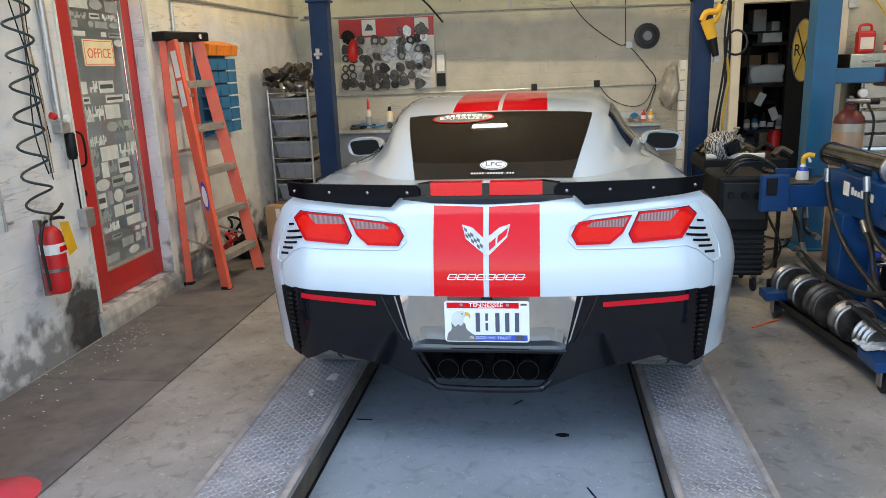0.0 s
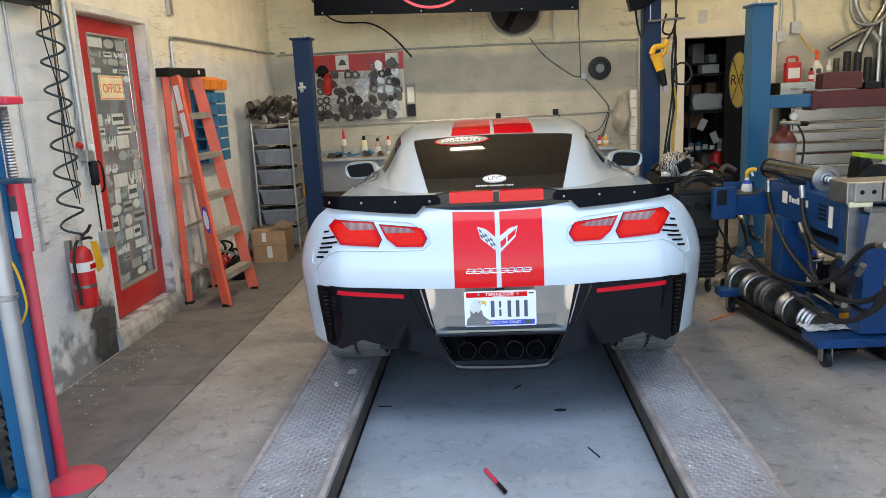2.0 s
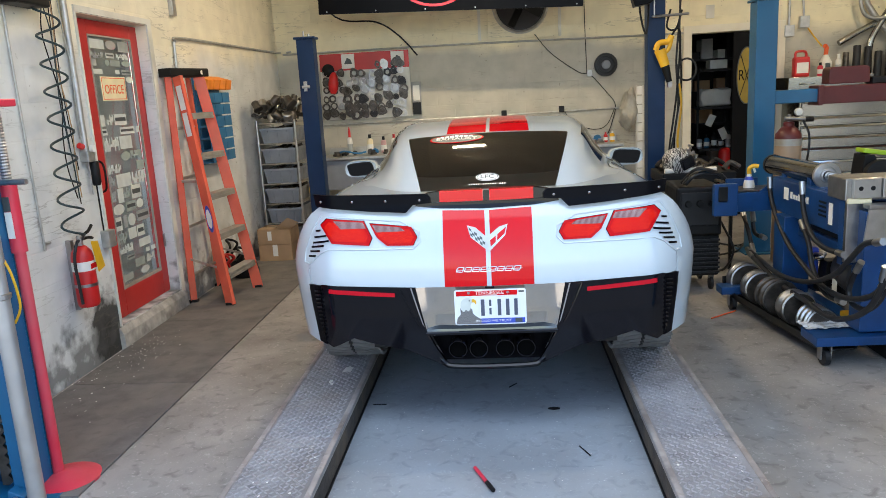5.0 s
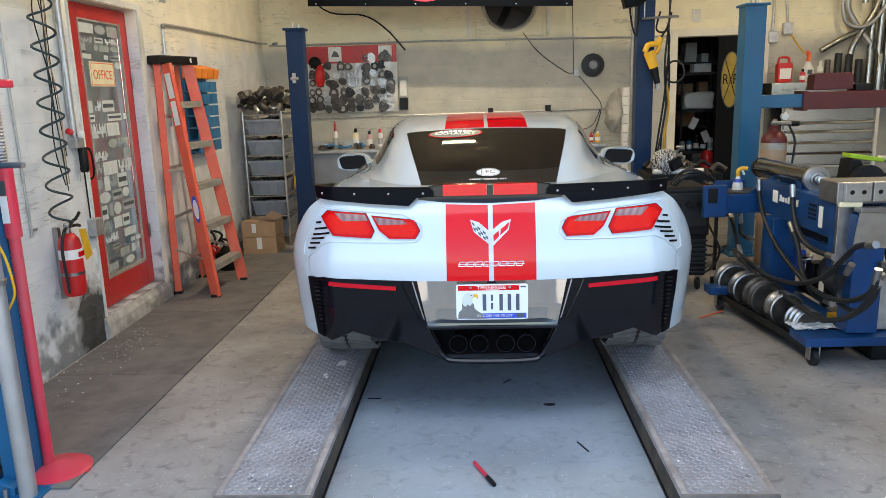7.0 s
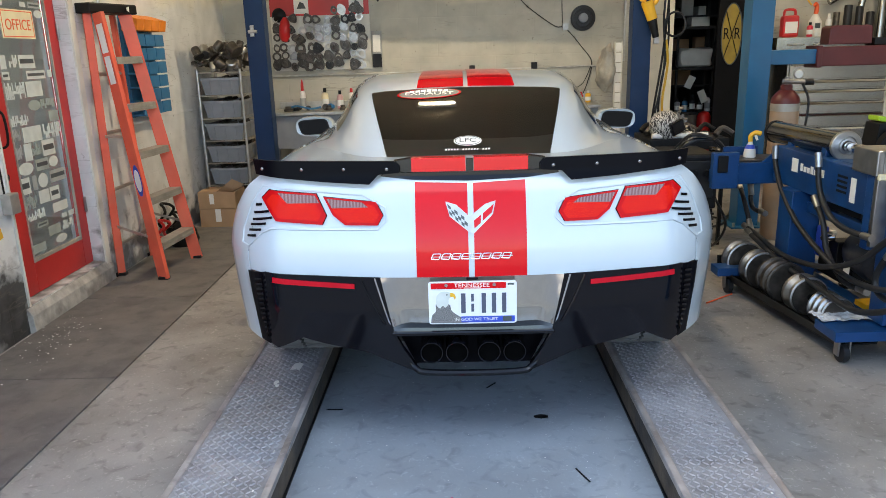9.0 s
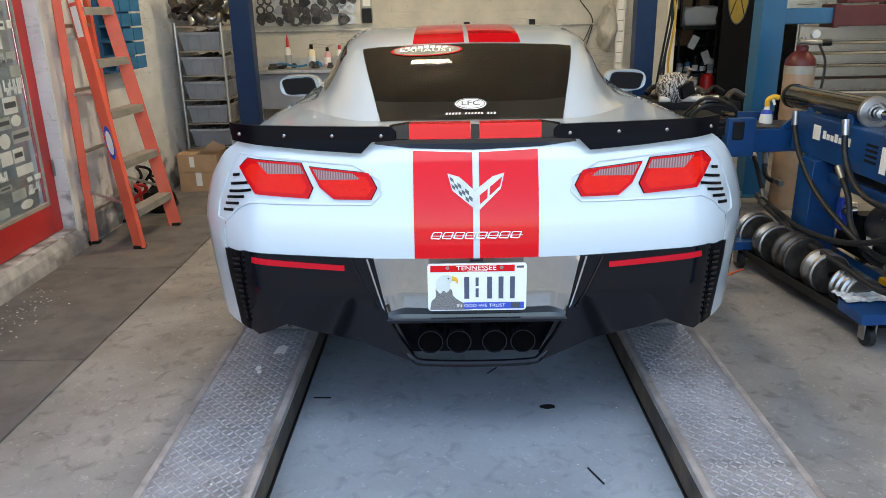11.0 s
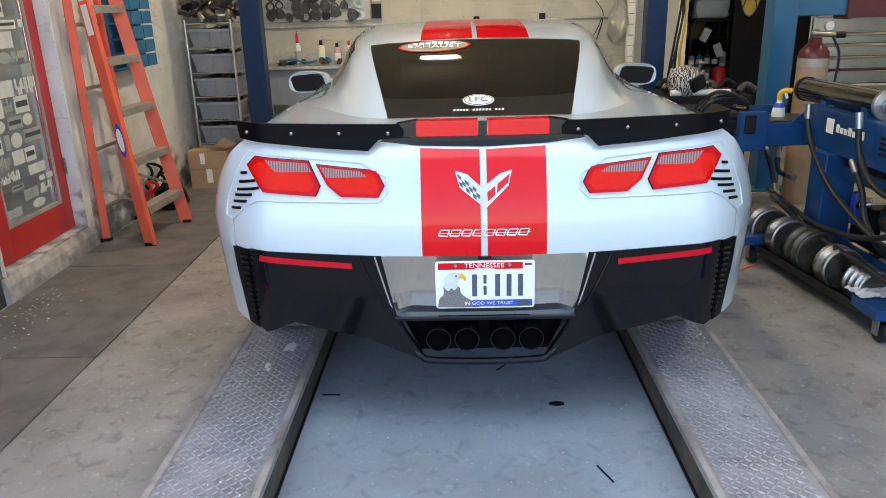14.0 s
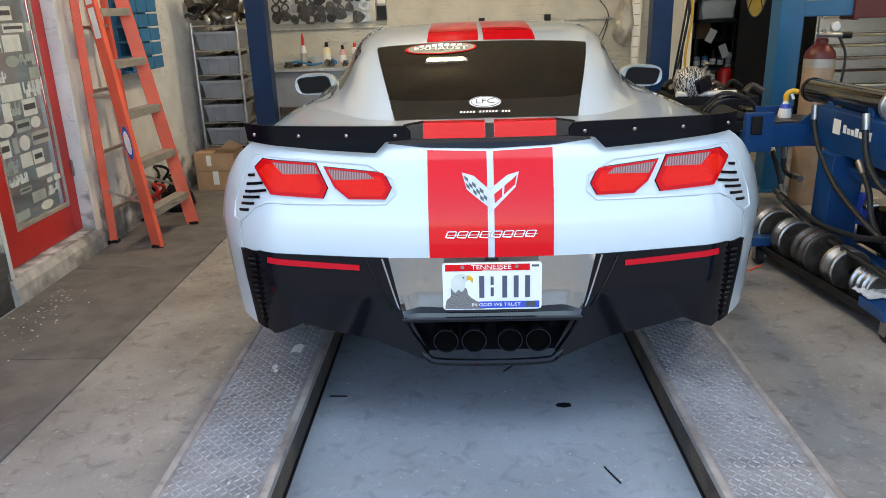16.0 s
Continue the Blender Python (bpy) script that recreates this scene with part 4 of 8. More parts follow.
    part("deck_lip", skin(mirrored([(0.2, 1.072), (0.262, 1.072), (0.262, 1.108), (0.2, 1.118)], sgn), -0.012, 0.05), "gloss_black", car, "black deck lip")
    # lower bumper
    part("rear_bumper", skin(mirrored([(0.318, 0.717), (0.56, 0.722), (0.74, 0.724), (0.77, 0.716), (0.765, 0.446), (0.745, 0.436), (0.722, 0.426), (0.615, 0.480), (0.54, 0.460), (0.376, 0.428), (0.212, 0.352), (0.205, 0.37), (0.285, 0.50), (0.275, 0.53)], sgn), -0.004, 0.03), "gloss_black", car, "gloss black lower bumper", True)
    part("bumper_crease", hose([on_tail(sgn * x, z, -0.006) for x, z in ((0.39, 0.712), (0.36, 0.64), (0.325, 0.566), (0.31, 0.54))], 0.004, seg=6), "gloss_black", car, "raised edge of the bumper", True)
    part("chrome_side", skin(mirrored([(0.336, 0.716), (0.3415, 0.714), (0.298, 0.552), (0.290, 0.540)], sgn), -0.007, 0.006), "chrome", car, "bright edge of the plate recess")
    part("reflector", skin(mirrored([(0.411, 0.693), (0.712, 0.708), (0.714, 0.689), (0.411, 0.676)], sgn), -0.009, 0.006), "reflector", car, "narrow red reflector")
    vent = part("bumper_vent", skin(mirrored([(0.752, 0.720), (0.826, 0.708), (0.818, 0.62), (0.806, 0.52), (0.796, 0.440), (0.752, 0.434)], sgn), -0.006, 0.01), "satin_black", car, "black bumper vent with slats")
    for k in range(13):
        z = 0.460 + 0.0189 * k
        xo = 0.858 * half_width(z) - 0.012
        part("slat", skin(mirrored([(max(0.757, xo - 0.056), z + 0.006), (xo - 0.004, z - 0.002), (xo - 0.004, z + 0.006), (max(0.757, xo - 0.056), z + 0.014)], sgn), -0.016, 0.008), "gloss_black", vent)

# centre of the tail
part("brake_lamp", skin([(-0.30, 1.068), (0.30, 1.068), (0.31, 1.056), (0.2, 1.044), (0.0, 1.038), (-0.2, 1.044), (-0.31, 1.056)], -0.004, 0.006), "gloss_black", car, "dark high brake lamp strip")
part("lip_joint", skin([(-0.013, 1.072), (0.013, 1.072), (0.013, 1.113), (-0.013, 1.113)], -0.014, 0.02), "gloss_black", car)
recess = skin([(-0.318, 0.716), (0.318, 0.716), (0.280, 0.520), (-0.280, 0.520)], 0.014, 0.008, 0.012)
for v in recess.verts:
    a = abs(v.co.x - CX) + 0.19 * (0.716 - v.co.z)
    v.co.y -= 0.022 * min(1.0, max(0.0, (a - 0.262) / 0.055)) ** 2
part("plate_recess", recess, "dark_chrome", car, "polished plate recess", True)
part("recess_lip", box(CX - 0.286, CX + 0.286, 2.545, 2.60, 0.503, 0.521, 0.007), "gloss_black", car, "gloss black ledge")
part("diffuser", prism([(CX - 0.285, 0.505), (CX + 0.285, 0.505), (CX + 0.212, 0.352), (CX - 0.212, 0.352)], "y", 2.66, 2.70), "satin_black", car, "black exhaust panel")
part("diffuser_lip", hose([(CX - 0.292, 2.59, 0.512), (CX - 0.276, 2.59, 0.478), (CX - 0.232, 2.595, 0.390), (CX - 0.208, 2.59, 0.362), (CX - 0.17, 2.58, 0.350), (CX, 2.575, 0.347), (CX + 0.17, 2.58, 0.350), (CX + 0.208, 2.59, 0.362), (CX + 0.232, 2.595, 0.390), (CX + 0.276, 2.59, 0.478), (CX + 0.292, 2.59, 0.512)], 0.0125, smooth_steps=5), "gloss_black", car, "gloss black lip round the exhaust", True)
part("underbody", box(CX - 0.60, CX + 0.60, 3.0, 6.7, 0.30, 0.5), "interior", car, "dark underbody")
for dx in (-0.148, -0.058, 0.056, 0.146):
    tip = part("exhaust_tip", lathe([(0.040, 0), (0.042, 0.005), (0.040, 0.16), (0.037, 0.16), (0.037, 0.004)], (CX + dx, 2.71, 0.443), (0, -1, -0.04), 24), "gloss_black", car, "gloss black round exhaust tip", True)
    # black disc just inside the mouth paints the pipe's inner shade
    part("tip_bore", lathe([(0.0368, 0), (0.0368, 0.003)], (CX + dx, 2.566, 0.4372), (0, -1, -0.04), 24), "bore", tip, "black disc standing for the shade inside the exhaust tip")

# number plate
plate = part("number_plate", prism([(CX + sx * 0.142 + 0.010 * math.cos(a), 0.630 + sz * 0.067 + 0.010 * math.sin(a)) for sx, sz, a0 in ((1, 1, 0), (-1, 1, 90), (-1, -1, 180), (1, -1, 270)) for a in [radians(a0 + 22.5 * k) for k in range(5)]], "y", 2.532, 2.537), "plate_white", car, "white number plate with a red band, a grey picture and a blue band")
YP = 2.5315
part("band", box(CX - 0.143, CX + 0.115, YP - 0.0008, YP, 0.681, 0.702), "red_stripe", plate, "red band")
part("band", box(CX - 0.04, CX + 0.145, YP - 0.0008, YP, 0.558, 0.580), "plate_blue", plate, "blue band")
part("sticker", box(CX + 0.118, CX + 0.146, YP - 0.0008, YP, 0.683, 0.703), "paper", plate, "small white sticker")


def smooth_outline(points):
    return [(p.x, p.z) for p in bend([(CX + x, 0, z) for x, z in points + points[:1]], 5)[:-1]]


part("picture", prism(smooth_outline([(-0.146, 0.557), (-0.141, 0.585), (-0.128, 0.600), (-0.124, 0.632), (-0.082, 0.626), (-0.074, 0.604), (-0.058, 0.588), (-0.038, 0.576), (-0.016, 0.557)]), "y", YP - 0.0006, YP), "feather", plate, "grey picture of a bird of prey")
part("picture_head", prism(smooth_outline([(-0.126, 0.624), (-0.125, 0.650), (-0.114, 0.667), (-0.094, 0.672), (-0.076, 0.666), (-0.070, 0.655), (-0.082, 0.645), (-0.084, 0.626), (-0.094, 0.614), (-0.104, 0.620), (-0.114, 0.611)]), "y", YP - 0.001, YP), "pale_sticker", plate, "white head")
part("picture_beak", prism(smooth_outline([(-0.076, 0.667), (-0.064, 0.664), (-0.058, 0.653), (-0.061, 0.642), (-0.066, 0.651), (-0.077, 0.654)]), "y", YP - 0.0012, YP), "yellow", plate, "yellow beak")
part("picture_eye", lathe([(0.0028, 0), (0.0028, 0.0012)], (CX - 0.088, YP - 0.0002, 0.660), (0, -1, 0), 10), "ink", plate)
part("sticker_bar", box(CX + 0.121, CX + 0.143, YP - 0.0012, YP - 0.0008, 0.692, 0.699), "ink", plate, "dark plain bar")
part("small_frame", box(CX + 0.104, CX + 0.134, YP - 0.0011, YP - 0.0008, 0.5605, 0.5785), "ink", plate)
part("web_bar", box(CX - 0.03, CX + 0.03, YP - 0.0012, YP - 0.0008, 0.6825, 0.6845), "paper", plate, "row of tiny white marks")
for x0, x1, z0, z1 in ((-0.045, -0.019, 0.592, 0.664), (-0.008, 0.008, 0.634, 0.662), (-0.008, 0.008, 0.597, 0.626), (0.026, 0.051, 0.592, 0.664), (0.061, 0.086, 0.592, 0.664), (0.096, 0.121, 0.592, 0.664)):
    part("number_bar", box(CX + 0.8 * x0 + 0.2 * x1, CX + 0.2 * x0 + 0.8 * x1, YP - 0.0008, YP, z0, z1), "plate_ink", plate, "dark plain bar")
letters("state_word", "TENNESSEE", 0.020, Matrix.Translation((CX - 0.002, YP - 0.001, 0.6925)) @ FACING_SOUTH, "paper", plate, 0.122, 0.0002)
letters("motto", "IN GOD WE TRUST", 0.015, Matrix.Translation((CX + 0.012, YP - 0.001, 0.569)) @ FACING_SOUTH, "paper", plate, 0.15, 0.0002)
for sx in (-0.09, 0.075):
    part("plate_screw", lathe([(0.006, 0), (0.005, 0.004)], (CX + sx, YP - 0.0005, 0.694), (0, -1, 0), 10), "steel", plate)
part("plate_lamp", box(CX - 0.02, CX + 0.02, 2.545, 2.56, 0.708, 0.716, 0.002), "gloss_black", car)

# badges, drawn as plain shapes
badge = part("badge", skin([(-0.086, 0.972), (-0.05, 0.962), (-0.004, 0.922), (0.05, 0.962), (0.086, 0.972), (0.075, 0.928), (0.005, 0.862), (-0.072, 0.924)], -0.006, 0.005), "galv", car, "bright winged badge")


def wing(u, v):
    """A place on a badge wing: u from the root to the tip, v from the lower to the upper edge."""
    lo = (0.012 + 0.060 * u, 0.880 + 0.052 * u)
    hi = (0.010 + 0.070 * u, 0.912 + 0.053 * u)
    return lo[0] + (hi[0] - lo[0]) * v, lo[1] + (hi[1] - lo[1]) * v


for i in range(6):
    for j in range(3):
        if (i + j) % 2:
            part("badge_field", skin(mirrored([wing(i / 6, j / 3), wing((i + 1) / 6, j / 3), wing((i + 1) / 6, (j + 1) / 3), wing(i / 6, (j + 1) / 3)], -1), -0.008, 0.003), "ink", badge)
for u0, u1 in ((0.0, 0.36), (0.46, 1.0)):
    part("badge_field", skin([wing(u0, 0.1), wing(u1, 0.1), wing(u1, 0.9), wing(u0, 0.9)], -0.008, 0.003), "red_stripe", badge)
word = part("badge_strip", skin([(-0.139, 0.7875), (-0.138, 0.7895), (0.142, 0.7895), (0.141, 0.7875)], -0.004, 0.002), "galv", car, "row of slanted chrome marks")
for k in range(8):
    x0 = -0.139 + 0.0345 * k
    ring = [(x0, 0.782), (x0 + 0.002, 0.786), (x0 + 0.008, 0.7985), (x0 + 0.016, 0.7995), (x0 + 0.034, 0.799), (x0 + 0.032, 0.794), (x0 + 0.027, 0.782), (x0 + 0.020, 0.7805)]
    part("badge_mark", hose([on_tail(x, z, -0.005) for x, z in ring + ring[:1]], 0.0019, seg=6, smooth_steps=3), "chrome", word, "chrome outline", True)


# stickers on the rear window
def on_glass(x, y, lift_by=0.006):
    return Vector((CX + x, y, roof_z(x, y) + lift_by))


def glass_oval(x, y, rx, ry, lift_by):
    b = bmesh.new()
    b.faces.new([b.verts.new(on_glass(x + rx * math.cos(k * math.pi / 14), y + ry * math.sin(k * math.pi / 14), lift_by)) for k in range(28)])
    return b


def glass_pose(x, y, lift_by):
    slope = math.degrees(math.atan2(roof_z(x, y + 0.05) - roof_z(x, y - 0.05), 0.1))
    return Matrix.Translation(on_glass(x, y, lift_by)) @ pose(0, 0, 0, slope)


part("oval_sticker", glass_oval(0.0, 3.075, 0.056, 0.034, 0.0065), "paper", rear_glass, "white oval sticker")
letters("sticker_letters", "LFC", 0.042, glass_pose(0.0, 3.075, 0.0085), "ink", rear_glass, 0.066, 0.0003)
part("oval_line", hose([on_glass(0.050 * math.cos(k * math.pi / 16), 3.075 + 0.029 * math.sin(k * math.pi / 16), 0.0075) for k in range(33)], 0.0012, seg=5, smooth_steps=0), "ink", rear_glass, "dark line in the oval")
tx = bmesh.new()
for k in range(16):
    if k not in (5, 12):
        x0 = -0.09 + 0.0112 * k
        tx.faces.new([tx.verts.new(on_glass(x, y, 0.007)) for x, y in ((x0, 3.010), (x0 + 0.0065, 3.010), (x0 + 0.0085, 3.0225), (x0 + 0.002, 3.0225))])
part("sticker_bars", tx, "paper", rear_glass, "row of small white marks")
part("oval_sticker", glass_oval(-0.165, 3.505, 0.145, 0.060, 0.0065), "red_stripe", rear_glass, "red rimmed oval shop sticker")
part("oval_field", glass_oval(-0.165, 3.505, 0.136, 0.053, 0.0075), "ink", rear_glass, "dark sticker field")
letters("sticker_letters", "EXHAUST", 0.050, glass_pose(-0.165, 3.487, 0.0125), "paper", rear_glass, 0.215, 0.0003)
tx = bmesh.new()
for k in range(7):
    x0 = -0.165 - 0.088 + 0.0254 * k
    tx.faces.new([tx.verts.new(on_glass(x, y, 0.0105)) for x, y in ((x0, 3.513), (x0 + 0.021, 3.513), (x0 + 0.021, 3.545 - 0.004 * abs(k - 3)), (x0 + 0.002, 3.545 - 0.004 * abs(k - 3)))])
part("sticker_bars", tx, "paper", rear_glass, "row of white marks over the word")

# mirrors, wheels
for sgn in (-1, 1):
    mx = CX + sgn * 0.91
    mir = part("door_mirror", lathe([(0.02, 0.0), (0.08, 0.01), (0.1, 0.05), (0.098, 0.11), (0.094, 0.125), (0.08, 0.12)], (0, 0, 0), (0, 1, 0), 24), "white", car, "white door mirror", True)
    for v in mir.data.vertices:
        c = v.co
        e = 0.7
        xx = math.copysign(abs(c.x / 0.1) ** e, c.x) * 0.115
        zz = math.copysign(abs(c.z / 0.1) ** e, c.z) * 0.06
        v.co = (mx + sgn * 0.0 + xx, 4.73 - c.y, 1.045 + zz)
    for nm, kx, kz, y0, y1, mt, lb in (("mirror_gasket", 0.090, 0.0445, 4.6005, 4.612, "black", "black gasket"), ("mirror_glass", 0.084, 0.0395, 4.597, 4.602, "mirror_dark", "mirror glass")):
        oval = [(math.copysign(abs(math.cos(a)) ** 0.42, math.cos(a)), math.copysign(abs(math.sin(a)) ** 0.42, math.sin(a))) for a in [2 * math.pi * (j + 0.5) / 32 for j in range(32)]]
        part(nm, prism([(mx + kx * c + 0.012 * sgn * s_, 1.045 + kz * s_ - 0.006 * sgn * c) for c, s_ in oval], "y", y0, y1), mt, mir, lb)
    part("mirror_arm", hose([(mx - sgn * 0.075, 4.67, 1.04), (mx - sgn * 0.115, 4.69, 1.015), (mx - sgn * 0.155, 4.71, 0.985), (mx - sgn * 0.20, 4.74, 0.95)], 0.036, seg=14), "white", mir, "", True)
    for wy, wr, ww, wx in ((3.43, 0.345, 0.305, 0.755), (6.07, 0.33, 0.285, 0.79)):
        cx = CX + sgn * wx
        r = wr
        r -= 0.007
        wheel = part("wheel", lathe([(r * 0.70, -ww / 2 + 0.01), (r * 0.9, -ww / 2), (r * 0.97, -ww / 2 + 0.02), (r, -ww / 2 + 0.05), (r, ww / 2 - 0.05), (r * 0.97, ww / 2 - 0.02), (r * 0.9, ww / 2), (r * 0.70, ww / 2 - 0.01)], (cx, wy, RZ + r + 0.0065), (1, 0, 0), 48), "groove", car, "wide black tyre", True)
        r += 0.007
        part("rim", lathe([(r * 0.69, -0.06), (r * 0.70, 0.1), (r * 0.66, 0.11), (r * 0.6, 0.06), (0.06, 0.05), (0.05, 0.1), (0.02, 0.1)], (cx, wy, RZ + r), (sgn, 0, 0), 30), "gloss_black", wheel, "black alloy rim", True)
        tr = bmesh.new()
        for k in range(56):
            a = 2 * math.pi * k / 56
            for off, skew in ((-0.245, 15 * sgn), (0.245, 15 * sgn)):
                m = Matrix.Translation((cx, wy, RZ + r)) @ Matrix.Rotation(a - 0.55 * sgn * off, 4, "X") @ Matrix.Translation((off * ww, 0, 0)) @ Matrix.Rotation(radians(skew), 4, "Z")
                box(-ww * 0.225, ww * 0.225, -0.0145, 0.0145, r - 0.016, r - 0.0005, bm=tr, turn=m)
        if wy < 4:
            part("tread", tr, "rubber", wheel)["kind"] = "stuff"
        else:
            tr.free()

# ---- along the west wall ----
door = thing("door_1", (-2.72, 4.45, 0.15), "red wooden office door with a sticker-covered glass pane", "door", "", "structure")
DX0, DX1 = -2.745, -2.705
for y0, y1, z0, z1 in ((4.0, 4.225, 0.155, 2.12), (4.79, 4.895, 0.155, 2.12)):
    part("stile", box(DX0, DX1, y0, y1, z0, z1, 0.004), "red_paint", door)
for z0, z1 in ((0.155, 0.335), (2.03, 2.12)):
    part("door_rail", box(DX0, DX1, 4.225, 4.79, z0, z1, 0.004), "red_paint", door)
for y0, y1, z0, z1 in ((4.225, 4.235, 0.335, 2.03), (4.78, 4.79, 0.335, 2.03), (4.235, 4.78, 0.335, 0.36), (4.235, 4.78, 2.018, 2.03)):
    part("glazing_bead", box(DX1 - 0.012, DX1 + 0.004, y0, y1, z0, z1, 0.002), "bead", door, "dirty pale glazing bead")
pane = part("pane", box(-2.729, -2.722, 4.235, 4.78, 0.36, 2.018), "pane", door, "clear glass covered with stickers")
pane.visible_shadow = False
rnd = random.Random(11)


def sticker(y0, y1, z0, z1):
    """One sticker on the pane: a block, an oval or a row of plain bars."""
    kind = rnd.random()
    mt = rnd.choice(["pale_sticker", "pale_sticker", "dull_sticker", "pale_sticker", "grey_sticker"])
    if kind < 0.22 and y1 - y0 < 0.16:
        b = prism([((y0 + y1) / 2 + (y1 - y0) / 2 * math.cos(2 * math.pi * k / 20), (z0 + z1) / 2 + (z1 - z0) / 2 * math.sin(2 * math.pi * k / 20)) for k in range(20)], "x", -2.7205, -2.7193)
        part("sticker", b, mt, pane)
    elif kind < 0.45:
        b = bmesh.new()
        y = y0
        while y < y1 - 0.008:
            w = rnd.uniform(0.006, 0.018)
            box(-2.7205, -2.7193, y, min(y + w, y1), z0 + rnd.choice((0, 0, 0.3)) * (z1 - z0), z1 - rnd.choice((0, 0, 0.2, 0.5)) * (z1 - z0), bm=b)
            y += w + rnd.uniform(0.0015, 0.004)
        part("sticker_writing", b, mt, pane, "unreadable white writing")["kind"] = "stuff"
    else:
        st = part("sticker", box(-2.7205, -2.7193, y0, y1, z0, z1), mt, pane)
        if y1 - y0 > 0.07 and rnd.random() < 0.45:
            part("sticker_bar", box(-2.7193, -2.7186, y0 + 0.012, y1 - 0.012, z0 + 0.35 * (z1 - z0), z0 + 0.7 * (z1 - z0)), "ink", pane)


z = 2.005
while z > 0.40:
    h = rnd.uniform(0.035, 0.11)
    y = 4.242 + rnd.uniform(0, 0.03)
    while y < 4.75:
        w = rnd.uniform(0.045, 0.20)
        w = min(w, 4.775 - y)
        hidden = z - h < 1.77 and z > 1.60 and y < 4.65 and y + w > 4.31
        if w > 0.025 and not hidden and rnd.random() < (0.74 if z > 0.75 else 0.6):
            sticker(y, y + w, z - h * rnd.uniform(0.75, 1.0), z)
        y += w + rnd.uniform(0.004, 0.03)
    z -= h + rnd.uniform(0.003, 0.016)
for z in (1.45, 0.42):
    part("hinge", rod((DX1 + 0.008, 4.885, 1.6 if z > 1 else 0.5), (DX1 + 0.008, 4.885, 1.7 if z > 1 else 0.6), 0.009), "steel", door)
part("pull_handle", hose([(DX1, 4.10, 1.02), (DX1 + 0.05, 4.10, 1.05), (DX1 + 0.05, 4.10, 1.2), (DX1, 4.10, 1.23)], 0.007), "black", door, "black pull handle", True)
part("deadbolt", lathe([(0.024, 0), (0.022, 0.012), (0.008, 0.014)], (DX1, 4.10, 0.86), (1, 0, 0), 16), "black", door)
sign = solo("office_sign", box(-2.713, -2.708, 4.318, 4.645, 1.605, 1.765, 0.002), "cream", "cream sign with orange border reading OFFICE on the door glass", "sign")
for y0, y1, z0, z1 in ((4.328, 4.635, 1.752, 1.757), (4.328, 4.635, 1.613, 1.618), (4.328, 4.333, 1.618, 1.752), (4.63, 4.635, 1.618, 1.752)):
    part("border", box(-2.708, -2.7072, y0, y1, z0, z1), "sign_orange", sign)
letters("sign_word", "OFFICE", 0.085, Matrix.Translation((-2.7072, 4.4815, 1.678)) @ FACING_EAST, "sign_orange", sign, 0.25, 0.0006)
# casing and worn threshold
cs = box(XL, XL + 0.012, 4.905, 4.965, 0.02, 2.175)
box(XL, XL + 0.012, 3.97, 3.985, 0.15, 2.175, bm=cs)
box(XL, XL + 0.012, 3.985, 4.905, 2.135, 2.175, bm=cs)
setting("trim_door", cs, "plaster", "worn pale door casing")
setting("trim_threshold", prism([(XL - 0.19, 0), (XL + 0.035, 0), (XL + 0.03, 0.10), (XL + 0.004, 0.142), (XL - 0.19, 0.147)], "y", 3.95, 4.96, bevel=0.004), "threshold", "chipped dirty concrete threshold")
door2 = thing("door_2", (-2.7, 2.6, 0.14), "plain red painted side door", "door", "", "structure")
part("leaf", box(-2.70, -2.655, 2.11, 3.09, 0.145, 2.09, 0.004), "red_paint", door2)
part("panel_line", box(-2.655, -2.650, 2.25, 2.96, 0.3, 1.0, 0.002), "red_paint", door2)
part("kick_strip", box(-2.655, -2.645, 2.12, 3.08, 0.145, 0.17), "black", door2, "black rubber strip")

# coiled air line
cp = []
for k in range(10 * 14 + 1):
    a = 2 * math.pi * k / 14
    f = k / (10 * 14)
    cp.append((-2.525 + 0.055 * math.cos(a), 3.505 - 0.02 * f + 0.080 * math.sin(a) + 0.02 * math.sin(f * 5), 2.34 - 1.48 * f))
air = solo("air_hose", hose(cp + [(-2.50, 3.50, 0.84), (-2.52, 3.52, 0.82)], 0.0068, smooth_steps=0), "teal_hose", "dark coiled air hose hanging on the wall", "hose", smooth=True)
reel = thing("wall_fan", (-2.56, 3.45, 2.2), "small black fan bracket high on the wall", "fan")
part("housing", box(-2.63, -2.50, 3.24, 3.54, 2.10, 2.30, 0.012), "black", reel)
part("motor", lathe([(0.07, 0), (0.075, 0.03), (0.03, 0.06)], (-2.50, 3.45, 2.24), (1, 0, 0)), "black", reel, "", True)
# compressed air pipe with regulator
ap = thing("air_pipe", (-2.6, 3.84, 1.0), "galvanised air pipe with regulator and black filter bowl", "pipe")
part("pipe", rod((-2.605, 3.84, 1.30), (-2.605, 3.84, 3.58), 0.019, seg=14), "galv", ap, "", True)
part("regulator", box(-2.63, -2.57, 3.80, 3.88, 1.24, 1.31, 0.008), "galv", ap, "grey regulator")
part("gauge", lathe([(0.022, 0), (0.022, 0.02), (0.018, 0.022)], (-2.57, 3.84, 1.32), (1, 0, 0)), "paper", ap, "small dial gauge")
part("knob", lathe([(0.018, 0), (0.018, 0.03), (0.012, 0.035)], (-2.6, 3.80, 1.335), (0, -1, 0.3)), "red_plastic", ap, "red knob")
part("filter_bowl", lathe([(0.02, 0), (0.028, 0.02), (0.028, 0.14), (0.022, 0.15)], (-2.6, 3.9, 1.09)), "black", ap, "black filter bowl", True)
